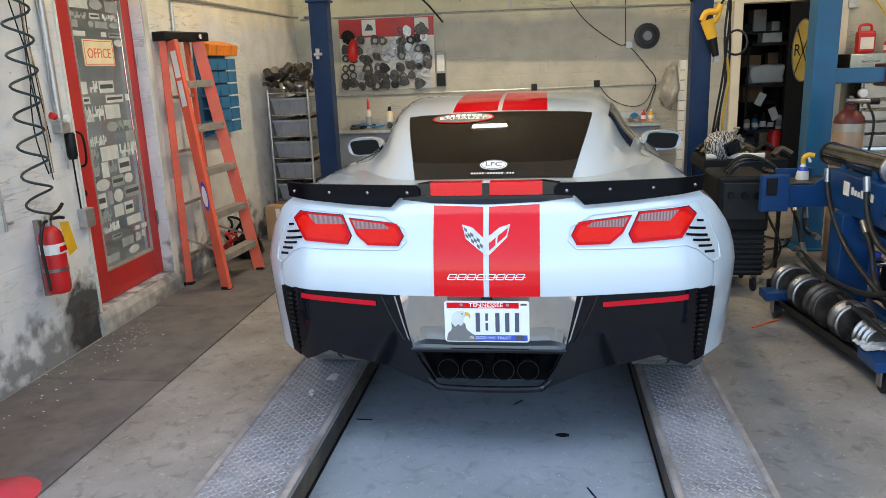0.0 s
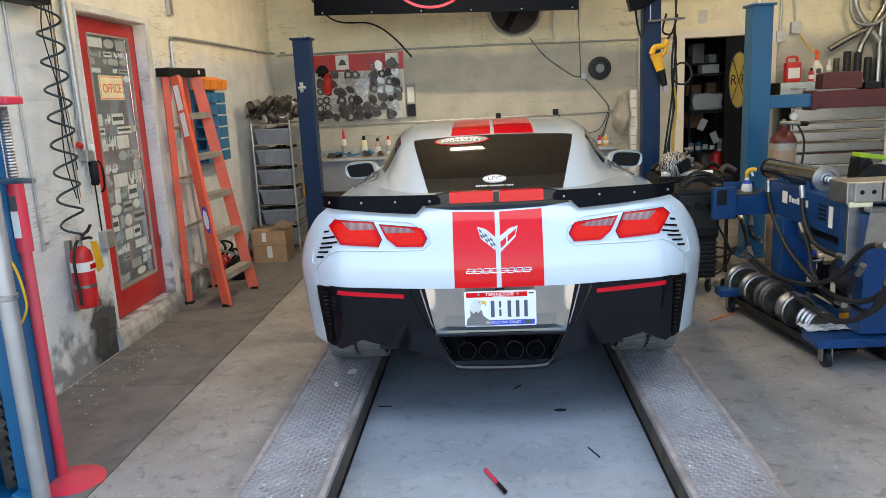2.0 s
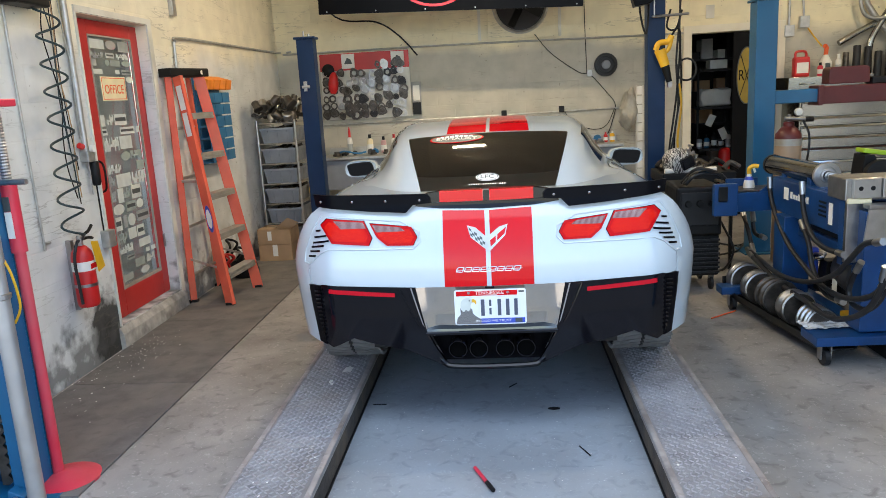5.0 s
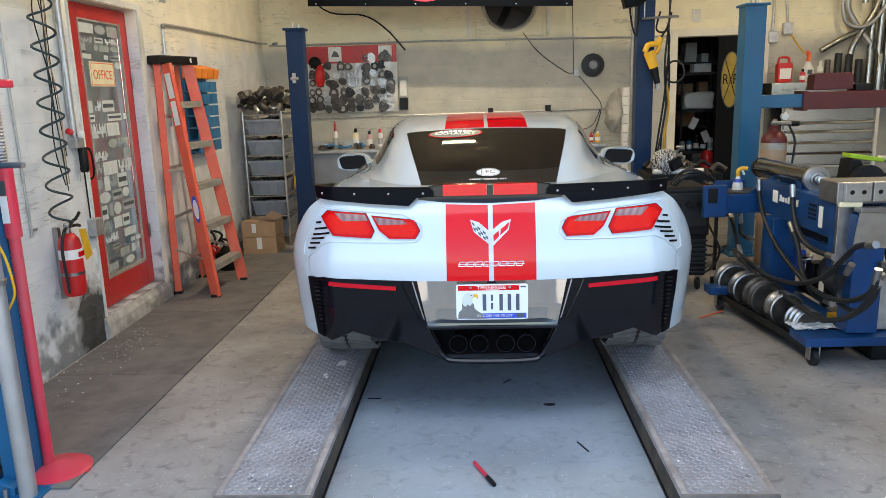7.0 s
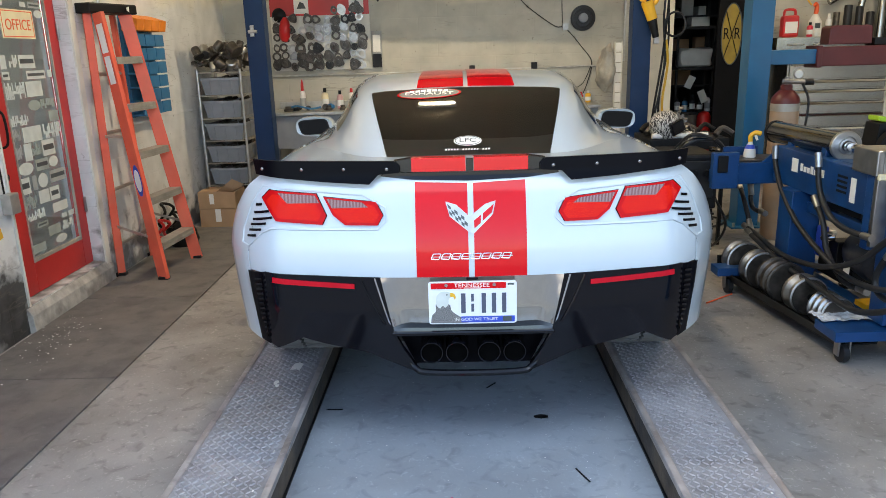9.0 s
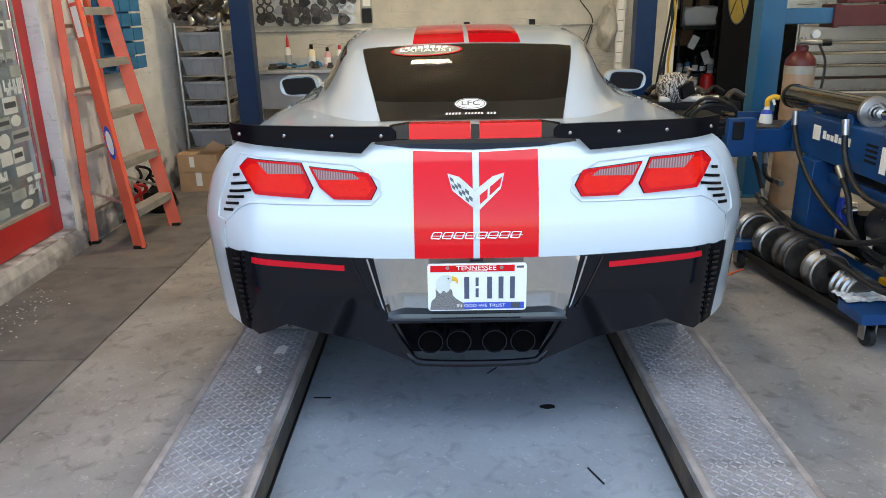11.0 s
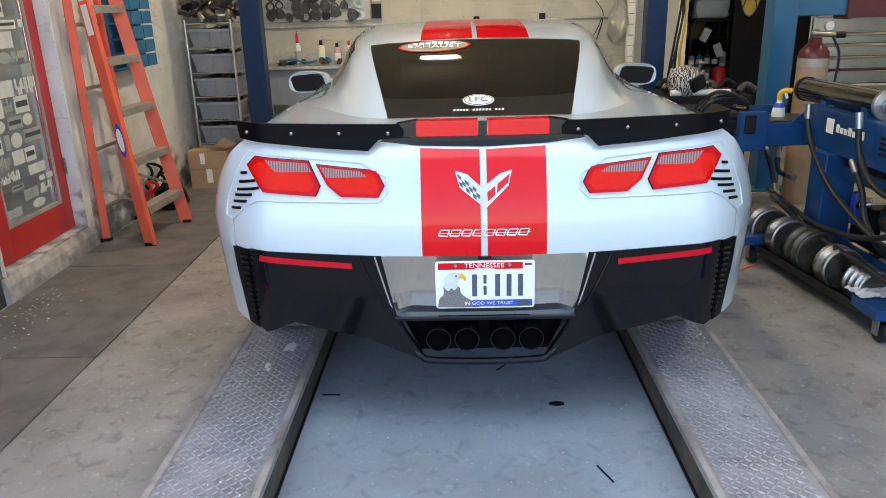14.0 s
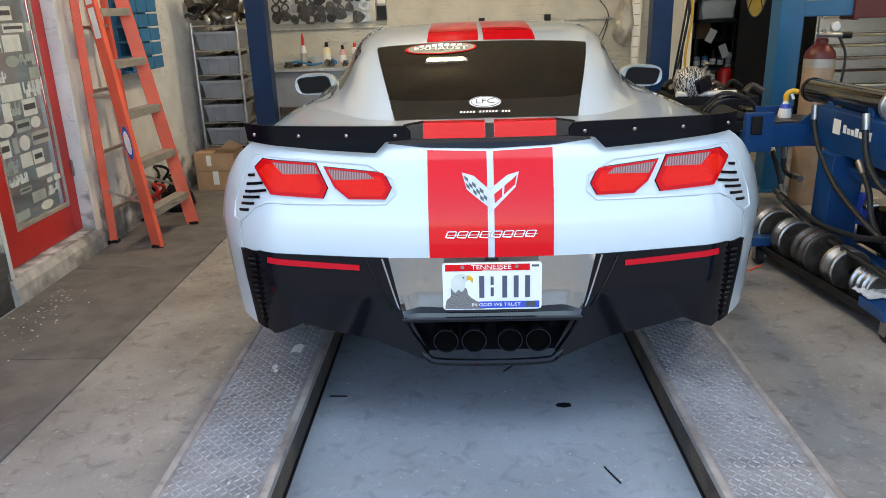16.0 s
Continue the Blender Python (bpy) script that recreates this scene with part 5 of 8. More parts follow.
part("drop_cable", hose([(-2.61, 3.91, 1.09), (-2.615, 3.92, 0.95), (-2.62, 3.93, 0.80)], 0.005), "black", ap)
for k, (yy, ztop, zbot) in enumerate(((3.70, 3.55, 1.0), (3.73, 3.55, 1.2))):
    solo("wall_cable", hose([(-2.622, yy, ztop), (-2.618, yy + 0.01, 2.3), (-2.62, yy - 0.012, 1.7), (-2.62, yy + 0.03, zbot)], 0.003), "black", "thin black cable clipped to the wall", "cable", "cables on the west wall")
solo("wall_cable", hose([(-2.615, 3.31, 3.5), (-2.617, 3.3, 2.0), (-2.617, 3.31, 0.9), (-2.615, 3.315, 0.845), (-2.615, 3.36, 0.84)], 0.007), "galv", "thin grey conduit running down the wall", "cable", "cables on the west wall")
for k, (mt, y0, amp) in enumerate((("teal_hose", 3.62, 0.022), ("card", 3.66, 0.016), ("black", 3.59, 0.028), ("galv", 3.77, 0.012))):
    line = [(-2.606 + 0.006 * math.sin(2.1 * j + k), y0 + amp * math.sin(1.7 * j + 2 * k) + 0.008 * j, 2.75 - 0.19 * j) for j in range(10)]
    solo("wall_cable", hose(line, 0.0035), mt, "thin wavy line tied along the wall", "cable", "cables on the west wall", smooth=True)
jb = solo("junction_box", box(-2.63, -2.575, 3.90, 3.985, 0.69, 0.80, 0.005), "galv", "grey electrical junction box on the wall", "junction box", "junction boxes")
solo("outlet_box", box(-2.63, -2.595, 5.33, 5.40, 2.24, 2.37, 0.005), "galv", "grey wall outlet with a cable above", "outlet", "junction boxes")
solo("wall_cable", hose([(-2.61, 5.36, 2.37), (-2.60, 5.34, 2.45), (-2.61, 5.2, 2.6), (-2.61, 5.15, 3.4)], 0.006), "black", "black cable running to a wall outlet", "cable", "cables on the west wall")
solo("conduit", hose([(-2.612, 5.31, 1.30), (-2.612, 5.31, 1.95), (-2.612, 5.33, 2.04), (-2.612, 5.42, 2.075), (-2.612, 6.5, 2.085), (-2.612, 8.0, 2.09), (-2.45, 8.06, 2.09)], 0.012), "galv", "grey steel conduit bent along the wall", "conduit", "conduits", smooth=True)

# fire extinguisher
EX, EY, EB = -2.54, 3.52, 0.425
fe = thing("fire_extinguisher", (EX, EY, EB), "red fire extinguisher with a yellow inspection tag on the wall", "fire extinguisher")
part("cylinder", lathe([(0.054, 0), (0.06, 0.012), (0.062, 0.03), (0.062, 0.29), (0.055, 0.325), (0.035, 0.35), (0.022, 0.36)], (EX, EY, EB), seg=28), "red_plastic", fe, "glossy red cylinder", True)
part("label_band", lathe([(0.0632, 0), (0.0632, 0.055)], (EX, EY, EB + 0.215), seg=28), "paper", fe, "white printed label", True)
part("label_block", box(EX + 0.0628, EX + 0.0642, EY - 0.03, EY + 0.03, EB + 0.225, EB + 0.255), "red_stripe", fe)
part("strap", lathe([(0.0645, 0), (0.0645, 0.018)], (EX, EY, EB + 0.12), seg=28), "steel", fe, "steel strap")
part("valve", lathe([(0.018, 0), (0.018, 0.05), (0.012, 0.06)], (EX, EY, EB + 0.360)), "steel", fe)
part("lever", hose([(EX, EY, EB + 0.410), (EX + 0.02, EY + 0.06, EB + 0.430), (EX + 0.02, EY + 0.11, EB + 0.460)], 0.009), "black", fe, "black lever", True)
part("lever", hose([(EX, EY, EB + 0.395), (EX + 0.02, EY + 0.06, EB + 0.395), (EX + 0.02, EY + 0.10, EB + 0.385)], 0.009), "black", fe, "black lever", True)
part("discharge_hose", hose([(EX, EY, EB + 0.390), (EX + 0.02, EY - 0.07, EB + 0.380), (EX + 0.01, EY - 0.095, EB + 0.280), (EX + 0.01, EY - 0.085, EB + 0.110), (EX + 0.01, EY - 0.08, EB + 0.030)], 0.009), "hose", fe, "", True)
part("inspection_tag", prism([(EY - 0.015, EB + 0.385), (EY + 0.055, EB + 0.375), (EY + 0.095, EB + 0.215), (EY + 0.02, EB + 0.195)], "x", EX + 0.075, EX + 0.077), "yellow", fe, "yellow paper tag")
part("wall_bracket", box(XL, EX - 0.058, EY + 0.0, EY + 0.03, 0.40, EB + 0.390), "steel", fe)

# orange step ladder
lad = thing("step_ladder", (-2.42, 5.2, 0.0), "orange fibreglass step ladder with aluminium treads against the wall", "ladder")


def beam_between(a, b, w, t, bm=None):
    """A channel from a to b, w deep and t thick."""
    a, b = Vector(a), Vector(b)
    d = b - a
    m = Matrix.Translation((a + b) / 2) @ d.to_track_quat("Z", "Y").to_matrix().to_4x4()
    return box(-t / 2, t / 2, -w / 2, w / 2, -d.length / 2, d.length / 2, 0.003, bm=bm, turn=m)


A0, A1 = Vector((-2.243, 4.91, 0.012)), Vector((-2.495, 5.03, 1.765))
B0, B1 = Vector((-2.20, 5.44, 0.012)), Vector((-2.455, 5.33, 1.765))
C0, C1 = Vector((-2.59, 5.03, 0.012)), Vector((-2.575, 5.04, 1.765))
D0, D1 = Vector((-2.58, 5.55, 0.012)), Vector((-2.555, 5.36, 1.765))
for a, b, w in ((A0, A1, 0.085), (B0, B1, 0.085), (C0, C1, 0.05), (D0, D1, 0.05)):
    rail = part("rail", beam_between(a, b, w, 0.03), "orange", lad)
    part("rubber_foot", box(a.x - 0.035, a.x + 0.035, a.y - 0.025, a.y + 0.025, 0.001, 0.03, 0.004), "black", rail, "black rubber foot")
for k in range(5):
    f = (0.235 + 0.31 * k) / 1.765
    p, q = A0.lerp(A1, f), B0.lerp(B1, f)
    m = Matrix.Translation((p + q) / 2) @ Matrix.Rotation(math.atan2(q.y - p.y, q.x - p.x), 4, "Z")
    st = part("tread", box(-(q - p).length / 2 + 0.015, (q - p).length / 2 - 0.015, -0.045, 0.045, -0.012, 0.012, 0.003, turn=m), "dull_alu", lad, "ribbed aluminium tread")
    part("tread_lip", box(-(q - p).length / 2 + 0.015, (q - p).length / 2 - 0.015, -0.048, -0.040, -0.035, -0.012, 0.001, turn=m), "dull_alu", st)
for k in range(4):
    f = 0.12 + 0.22 * k
    part("rear_brace", rod(C0.lerp(C1, f), D0.lerp(D1, f), 0.012), "alu", lad)
for p, q in ((A0.lerp(A1, 0.16), C0.lerp(C1, 0.2)), (B0.lerp(B1, 0.16), D0.lerp(D1, 0.2)), (A0.lerp(A1, 0.55), C0.lerp(C1, 0.55))):
    part("spreader", beam_between(p, q, 0.02, 0.006), "alu", lad, "folding aluminium spreader")
part("top_cap", box(-0.215, 0.215, -0.075, 0.075, -0.032, 0.032, 0.01, turn=Matrix.Translation((-2.525, 5.205, 1.796)) @ Matrix.Rotation(radians(72), 4, "Z")), "black", lad, "scuffed black plastic top")
cap_o = lathe([(0.03, 0), (0.03, 0.002)], (0, 0, 0), (1, 0, 0), 20)
for v in cap_o.verts:
    v.co = Vector((-2.411 + v.co.x, 5.30, 1.796)) + Vector((0.25 * -v.co.y, 1.6 * v.co.y, v.co.z * 0.55))
part("cap_oval", cap_o, "paper", lad, "pale oval mark")


def rail_face(a, b, f0, f1, w, oval, proud=0.0):
    """A thin label on the face of a rail that looks towards the bay door."""
    p, q = a.lerp(b, f0), a.lerp(b, f1)
    d = q - p
    m = Matrix.Translation((p + q) / 2) @ d.to_track_quat("Z", "Y").to_matrix().to_4x4()
    s = 1 if (m.to_3x3() @ Vector((1, 0, 0))).dot(Vector((0.5, -1, 0))) > 0 else -1
    n = 24
    ring = [(math.cos(2 * math.pi * k / n), math.sin(2 * math.pi * k / n)) for k in range(n)] if oval else [(-1, -1), (1, -1), (1, 1), (-1, 1)]
    lo, hi = sorted((s * 0.0149, s * (0.016 + proud)))
    bm = prism([(y * w / 2, z * d.length / 2) for y, z in ring], "x", lo, hi)
    bmesh.ops.transform(bm, matrix=m, verts=bm.verts)
    return bm


part("rail_label", rail_face(A0, A1, 0.745, 0.845, 0.052, False), "paper", lad, "worn white label")
part("rail_label", rail_face(A0, A1, 0.857, 0.96, 0.056, False), "paper", lad, "worn white label")
part("rail_label", rail_face(A0, A1, 0.325, 0.445, 0.064, True), "plate_blue", lad, "blue oval maker's label drawn plain")
part("rail_label", rail_face(A0, A1, 0.343, 0.427, 0.05, True, 0.0012), "paper", lad, "white field of the label")
# dark clutter stored behind the ladder
for k, (x, y, r) in enumerate(((-2.52, 5.75, 0.10), (-2.50, 5.9, 0.085), (-2.5, 5.62, 0.07))):
    solo("cable_coil", hose([(x + 0.03 * math.sin(3 * a), y + r * math.cos(a), 0.17 + r * math.sin(a) + 0.012 * k + 0.1 * (k == 0)) for a in [2 * math.pi * j / 14 for j in range(28)]], 0.011), "black" if k != 2 else "red_plastic", "coil of cable hanging low on the wall", "cable coil", "cable coils")
bagm = lathe([(0.10, 0), (0.12, 0.05), (0.11, 0.14), (0.06, 0.22), (0.03, 0.24)], (-2.45, 5.85, 0.0), seg=14)
for v in bagm.verts:
    v.co += 0.03 * noise.noise_vector(v.co * 9)
    v.co.z = max(v.co.z, 0.002)
solo("tool_bag", bagm, "black", "crumpled black tool bag on the floor", "bag", smooth=True)

# bins on the wall
hb = thing("parts_bin_rack", (-2.6, 5.88, 1.1), "blue hanging parts bins with orange bins on top", "storage bins")
part("back_panel", box(-2.628, -2.61, 5.60, 6.14, 1.05, 1.78), "blue_bin", hb)
for r in range(6):
    for c in range(3):
        y0, z0 = 5.61 + 0.178 * c, 1.06 + 0.1 * r
        part("bin", prism([(-2.61, z0), (-2.52, z0), (-2.52, z0 + 0.085), (-2.527, z0 + 0.087), (-2.533, z0 + 0.012), (-2.6, z0 + 0.012), (-2.6, z0 + 0.09), (-2.61, z0 + 0.09)], "y", y0, y0 + 0.165), "blue_bin", hb, "blue plastic bin")
for c in range(4):
    y0 = 5.60 + 0.14 * c
    part("bin", prism([(-2.61, 1.67), (-2.50, 1.67), (-2.485, 1.75), (-2.61, 1.79)], "y", y0, y0 + 0.125, bevel=0.004), "orange_bin", hb, "bright orange plastic bin")

# wire rack with grey bins
rack = thing("wire_rack", (-2.36, 7.0, 0.0), "chrome wire rack filled with grey plastic bins", "shelf rack")
RX0, RX1, RY0, RY1 = -2.55, -2.16, 6.9, 7.42
for x in (RX0, RX1):
    for y in (RY0, RY1):
        part("post", rod((x, y, 0.0), (x, y, 1.36), 0.012, seg=10), "alu", rack)
for k in range(7):
    z = 0.10 + 0.205 * k
    sh = hose([(RX0, RY0, z), (RX1, RY0, z), (RX1, RY1, z), (RX0, RY1, z), (RX0, RY0, z)], 0.006, seg=6, smooth_steps=0)
    shelf = part("wire_shelf", sh, "alu", rack)
    for j in range(1, 12):
        part("wire", rod((RX0 + (RX1 - RX0) * j / 12, RY0, z), (RX0 + (RX1 - RX0) * j / 12, RY1, z), 0.0025, seg=5), "alu", shelf)


def bin_mesh(x0, x1, y0, y1, z0, h):
    """An open tray: one block, its top inset and sunk."""
    b = box(x0, x1, y0, y1, z0, z0 + h)
    b.faces.ensure_lookup_table()
    top = max(b.faces, key=lambda f: f.calc_center_median().z)
    bmesh.ops.inset_region(b, faces=[top], thickness=0.007)
    r = bmesh.ops.extrude_discrete_faces(b, faces=[top])
    bmesh.ops.translate(b, vec=(0, 0, -h + 0.01), verts=list(r["faces"][0].verts))
    for v in b.verts:
        if v.co.z < z0 + 0.02:
            v.co.x += 0.022 * (1 if v.co.x < (x0 + x1) / 2 else -1)
            v.co.y += 0.022 * (1 if v.co.y < (y0 + y1) / 2 else -1)
    return b


def bin_trim(ob, x0, x1, y0, y1, z0, h):
    part("rim", box(x0 - 0.004, x1 + 0.004, y0 - 0.008, y0 - 0.0005, z0 + h - 0.022, z0 + h + 0.002, 0.002), "grey_bin", ob)
    part("rim", box(x1 + 0.0005, x1 + 0.008, y0, y1, z0 + h - 0.022, z0 + h + 0.002, 0.002), "grey_bin", ob)
    for f in (0.22, 0.5, 0.78):
        part("rib", beam_between((x0 + (x1 - x0) * f, y0 + 0.019, z0 + 0.012), (x0 + (x1 - x0) * f, y0 + 0.001, z0 + h - 0.024), 0.008, 0.006), "grey_bin", ob)
        part("rib", beam_between((x1 - 0.019, y0 + (y1 - y0) * f, z0 + 0.012), (x1 - 0.001, y0 + (y1 - y0) * f, z0 + h - 0.024), 0.008, 0.006), "grey_bin", ob)


for k in range(6):
    z = 0.107 + 0.205 * k
    tray = solo("storage_bin", bin_mesh(RX0 + 0.02, RX1 - 0.02, RY0 + 0.015, RY1 - 0.02, z, 0.15), "grey_bin", "grey plastic storage bin with odd metal parts", "bin", "bins on the wire rack")
    bin_trim(tray, RX0 + 0.02, RX1 - 0.02, RY0 + 0.015, RY1 - 0.02, z, 0.15)
    rnd = random.Random(k)
    for j in range(5):
        x, y = rnd.uniform(RX0 + 0.08, RX1 - 0.08), rnd.uniform(RY0 + 0.08, RY1 - 0.1)
        solo("metal_part", rod((x - 0.04, y, z + 0.13), (x + 0.05, y + rnd.uniform(-0.05, 0.05), z + 0.15 + rnd.uniform(0, 0.02)), rnd.uniform(0.012, 0.025), seg=8), "greasy", "small greasy metal part in a bin", "metal part", "parts in bins")
solo("yellow_box", box(-2.155, -2.10, 7.2, 7.3, 0.545, 0.68, 0.006), "yellow", "small yellow plastic box hooked on the rack", "box")
rnd = random.Random(5)
for k in range(40):
    x, y = rnd.uniform(RX0, RX1), rnd.uniform(RY0, RY1 - 0.05)
    r, z = rnd.uniform(0.025, 0.055), 1.336 + 0.16 * rnd.random() * (1 if k > 8 else 0.1)
    if k % 3 == 0:
        b = hose([(x + 0.07 * math.cos(a), y + 0.05 * math.sin(a), z + 0.03 + 0.05 * abs(math.sin(2 * a + k))) for a in (0, 0.9, 1.8, 2.7, 3.6)], 0.016)
    else:
        b = lathe([(r * 1.3, 0), (r * 1.3, 0.012), (r, 0.02), (r, 0.05 + r), (r * 0.8, 0.06 + r)], (x, y, z + 0.03 * (k % 2)), (rnd.uniform(-1, 1), rnd.uniform(-1, 1), 1), 12)
    solo("metal_part", b, "greasy" if k % 4 else "steel", "greasy exhaust fitting piled on the rack", "metal part", "parts on top of the rack", smooth=True)
# cardboard boxes
cb = thing("cardboard_box", (-2.36, 6.62, 0.0), "closed brown cardboard box on the floor", "box", "cardboard boxes")
part("carton", box(-2.52, -2.19, 6.48, 6.78, 0.0, 0.165, 0.003), "card", cb)
part("tape", box(-2.38, -2.33, 6.4785, 6.48, 0.05, 0.165), "paper", cb, "pale tape")
cb = thing("cardboard_box", (-2.36, 6.62, 0.166), "opened brown cardboard box with a raised flap", "box", "cardboard boxes")
ow = bmesh.new()
for s in ((-2.52, -2.19, 6.48, 6.485), (-2.52, -2.19, 6.775, 6.78), (-2.52, -2.515, 6.485, 6.775), (-2.195, -2.19, 6.485, 6.775)):
    box(*s, 0.167, 0.315, bm=ow)
box(-2.52, -2.19, 6.48, 6.78, 0.166, 0.171, bm=ow)
part("carton", ow, "card", cb)
part("flap", prism([(-2.22, 0.315), (-2.13, 0.36), (-2.24, 0.41), (-2.33, 0.345)], "y", 6.60, 6.605), "card", cb, "raised flap")
part("flap", box(-2.52, -2.36, 6.482, 6.62, 0.316, 0.320), "card", cb)
part("label", box(-2.42, -2.38, 6.4785, 6.4798, 0.21, 0.30), "paper", cb, "white shipping label")

# red pole stand by the near post
st = thing("pole_stand", (-1.995, 2.27, 0.0), "red steel support stand with a round foot and screw", "jack stand")
part("foot", lathe([(0.135, 0), (0.135, 0.012), (0.12, 0.02), (0.05, 0.035), (0.032, 0.045)], (-1.995, 2.27, 0.0), seg=36), "pink_red", st, "round dished foot", True)
part("pole", rod((-2.03, 2.27, 0.03), (-2.03, 2.27, 1.22), 0.022, seg=20), "pink_red", st, "", True)
part("sleeve", rod((-2.03, 2.27, 1.0), (-2.03, 2.27, 1.27), 0.031, seg=20), "pink_red", st, "", True)
part("pole_label", box(-2.044, -2.016, 2.2375, 2.2405, 1.06, 1.165), "paper", st, "white label")
part("pole_label", box(-2.044, -2.016, 2.2375, 2.2405, 1.168, 1.225), "ink", st, "dark label head")
sc = [(0.02 if k % 2 else 0.016, 0.006 * k) for k in range(50)]
part("screw", lathe(sc, (-2.03, 2.27, 1.27), seg=14), "steel", st, "greased steel screw")
part("saddle", box(-2.085, -1.975, 2.215, 2.325, 1.57, 1.60, 0.005), "pink_red", st)
part("handle", rod((-2.065, 2.23, 1.285), (-1.905, 2.2, 1.285), 0.011), "steel", st, "steel cross handle")
solo("yellow_hose", hose([(-2.036, 2.165, 1.009), (-2.01, 2.165, 0.944), (-1.996, 2.165, 0.865), (-1.995, 2.165, 0.795), (-2.027, 2.165, 0.735)], 0.005), "yellow", "short loop of yellow hose by the post", "hose", smooth=True)

# ---- on the north wall ----
pb = thing("parts_board", (-1.62, 8.08, 1.3), "white wall board with red header hung with exhaust flanges", "display board")
part("board", box(-2.13, -1.10, 8.075, 8.099, 1.30, 2.045, 0.003), "plaster", pb)
part("header", box(-2.128, -1.102, 8.070, 8.0745, 1.85, 2.04), "red_paint", pb, "faded red header")
for x in (-1.80, -1.23):
    part("header_card", box(x - 0.075, x + 0.075, 8.066, 8.0695, 1.87, 2.03), "paper", pb, "white card with a dark shape")
    part("card_mark", prism([(x - 0.045, 1.92), (x + 0.05, 1.92), (x + 0.03, 1.97), (x - 0.01, 1.99)], "y", 8.0645, 8.0658), "ink", pb)
rnd = random.Random(3)
for r in range(7):
    for c in range(11):
        x, z = -2.08 + 0.089 * c + rnd.uniform(-0.02, 0.02), 1.36 + 0.09 * r + rnd.uniform(-0.02, 0.02)
        if (r > 5 and c < 6) or rnd.random() < 0.08:
            continue
        ro = rnd.uniform(0.034, 0.054)
        ri = ro * rnd.uniform(0.5, 0.68)
        yy = 8.066 - rnd.uniform(0.0, 0.03)
        b = bmesh.new()
        n = 20
        lob, rot = rnd.choice((2, 2, 3, 3, 0)), rnd.uniform(0, 3)
        rr = [ro * (1 + (0.28 * max(0, math.cos(lob * (2 * math.pi * k / n) + rot)) if lob else 0)) for k in range(n)]
        vo = [[b.verts.new((x + q * math.cos(2 * math.pi * k / n), y0, z + q * math.sin(2 * math.pi * k / n))) for k, q in enumerate(rr)] for y0 in (yy - 0.014, yy)]
        vi = [[b.verts.new((x + ri * math.cos(2 * math.pi * k / n), y0, z + ri * math.sin(2 * math.pi * k / n))) for k in range(n)] for y0 in (yy - 0.014, yy)]
        for k in range(n):
            j = (k + 1) % n
            b.faces.new((vo[0][k], vo[0][j], vi[0][j], vi[0][k]))
            b.faces.new((vo[1][k], vo[1][j], vi[1][j], vi[1][k]))
            b.faces.new((vo[0][k], vo[0][j], vo[1][j], vo[1][k]))
            b.faces.new((vi[0][k], vi[0][j], vi[1][j], vi[1][k]))
        if rnd.random() < 0.7:
            lathe([(ri * 1.3, 0), (ri * 1.25, 0.022), (ri * 0.95, 0.022), (ri * 0.9, 0.004), (ri * 0.9, 0.003)], (x, yy - 0.012, z), (0, -1, 0), 16, b)
        solo("exhaust_flange", b, rnd.choice(["greasy", "greasy", "greasy", "hose", "greasy", "steel", "alu"]), "metal exhaust flange hung on the wall board", "flange", "flanges on the wall board")
        solo("hook", rod((x, 8.075, z + ri * 0.9), (x, yy - 0.03, z + ri * 0.9), 0.004, seg=6), "steel", "steel hook on the wall board", "hook", "hooks on the wall board")
solo("red_glove", lathe([(0.03, 0), (0.055, 0.05), (0.06, 0.12), (0.045, 0.2), (0.02, 0.24)], (-1.99, 8.03, 1.60), (0.1, 0, 1), 12), "red_plastic", "red cloth bundle hung on the wall board", "cloth", smooth=True)
solo("black_funnel", lathe([(0.07, 0), (0.072, 0.02), (0.02, 0.06)], (-2.03, 8.06, 1.86), (0, -1, 0), 18), "black", "round black cap hung on the wall board", "cap", smooth=True)
gb = thing("display_pack", (-1.04, 8.09, 1.32), "narrow blister pack hanging on the wall", "package")
part("pack", box(-1.09, -0.985, 8.06, 8.099, 1.31, 1.68, 0.006), "grey_sticker", gb)
part("pack_base", box(-1.085, -0.99, 8.045, 8.0595, 1.315, 1.45, 0.004), "black", gb, "black lower half")
part("pack_label", box(-1.075, -1.0, 8.0535, 8.0595, 1.47, 1.64, 0.002), "paper", gb, "pale label")
solo("conduit", hose([(-2.55, 8.08, 2.065), (-0.6, 8.08, 2.06), (1.44, 8.08, 2.035), (1.95, 8.08, 2.03)], 0.011), "galv", "thin grey conduit along the wall", "conduit", "conduits", smooth=True)
solo("conduit", hose([(-2.4, 8.085, 1.245), (-0.6, 8.085, 1.25), (1.35, 8.085, 1.265)], 0.010), "galv", "thin grey conduit along the wall", "conduit", "conduits", smooth=True)
solo("conduit", rod((1.53, 8.08, 1.3), (1.53, 8.08, 3.55), 0.012), "galv", "upright conduit on the wall", "conduit", "conduits")
solo("wall_cable", hose([(-2.3, 8.06, 2.95), (-1.9, 8.06, 2.44), (-1.45, 8.07, 2.36), (-1.2, 8.07, 2.2), (-1.0, 8.075, 1.97)], 0.009), "black", "black cable sagging across the wall", "cable", "cables on the north wall", smooth=True)
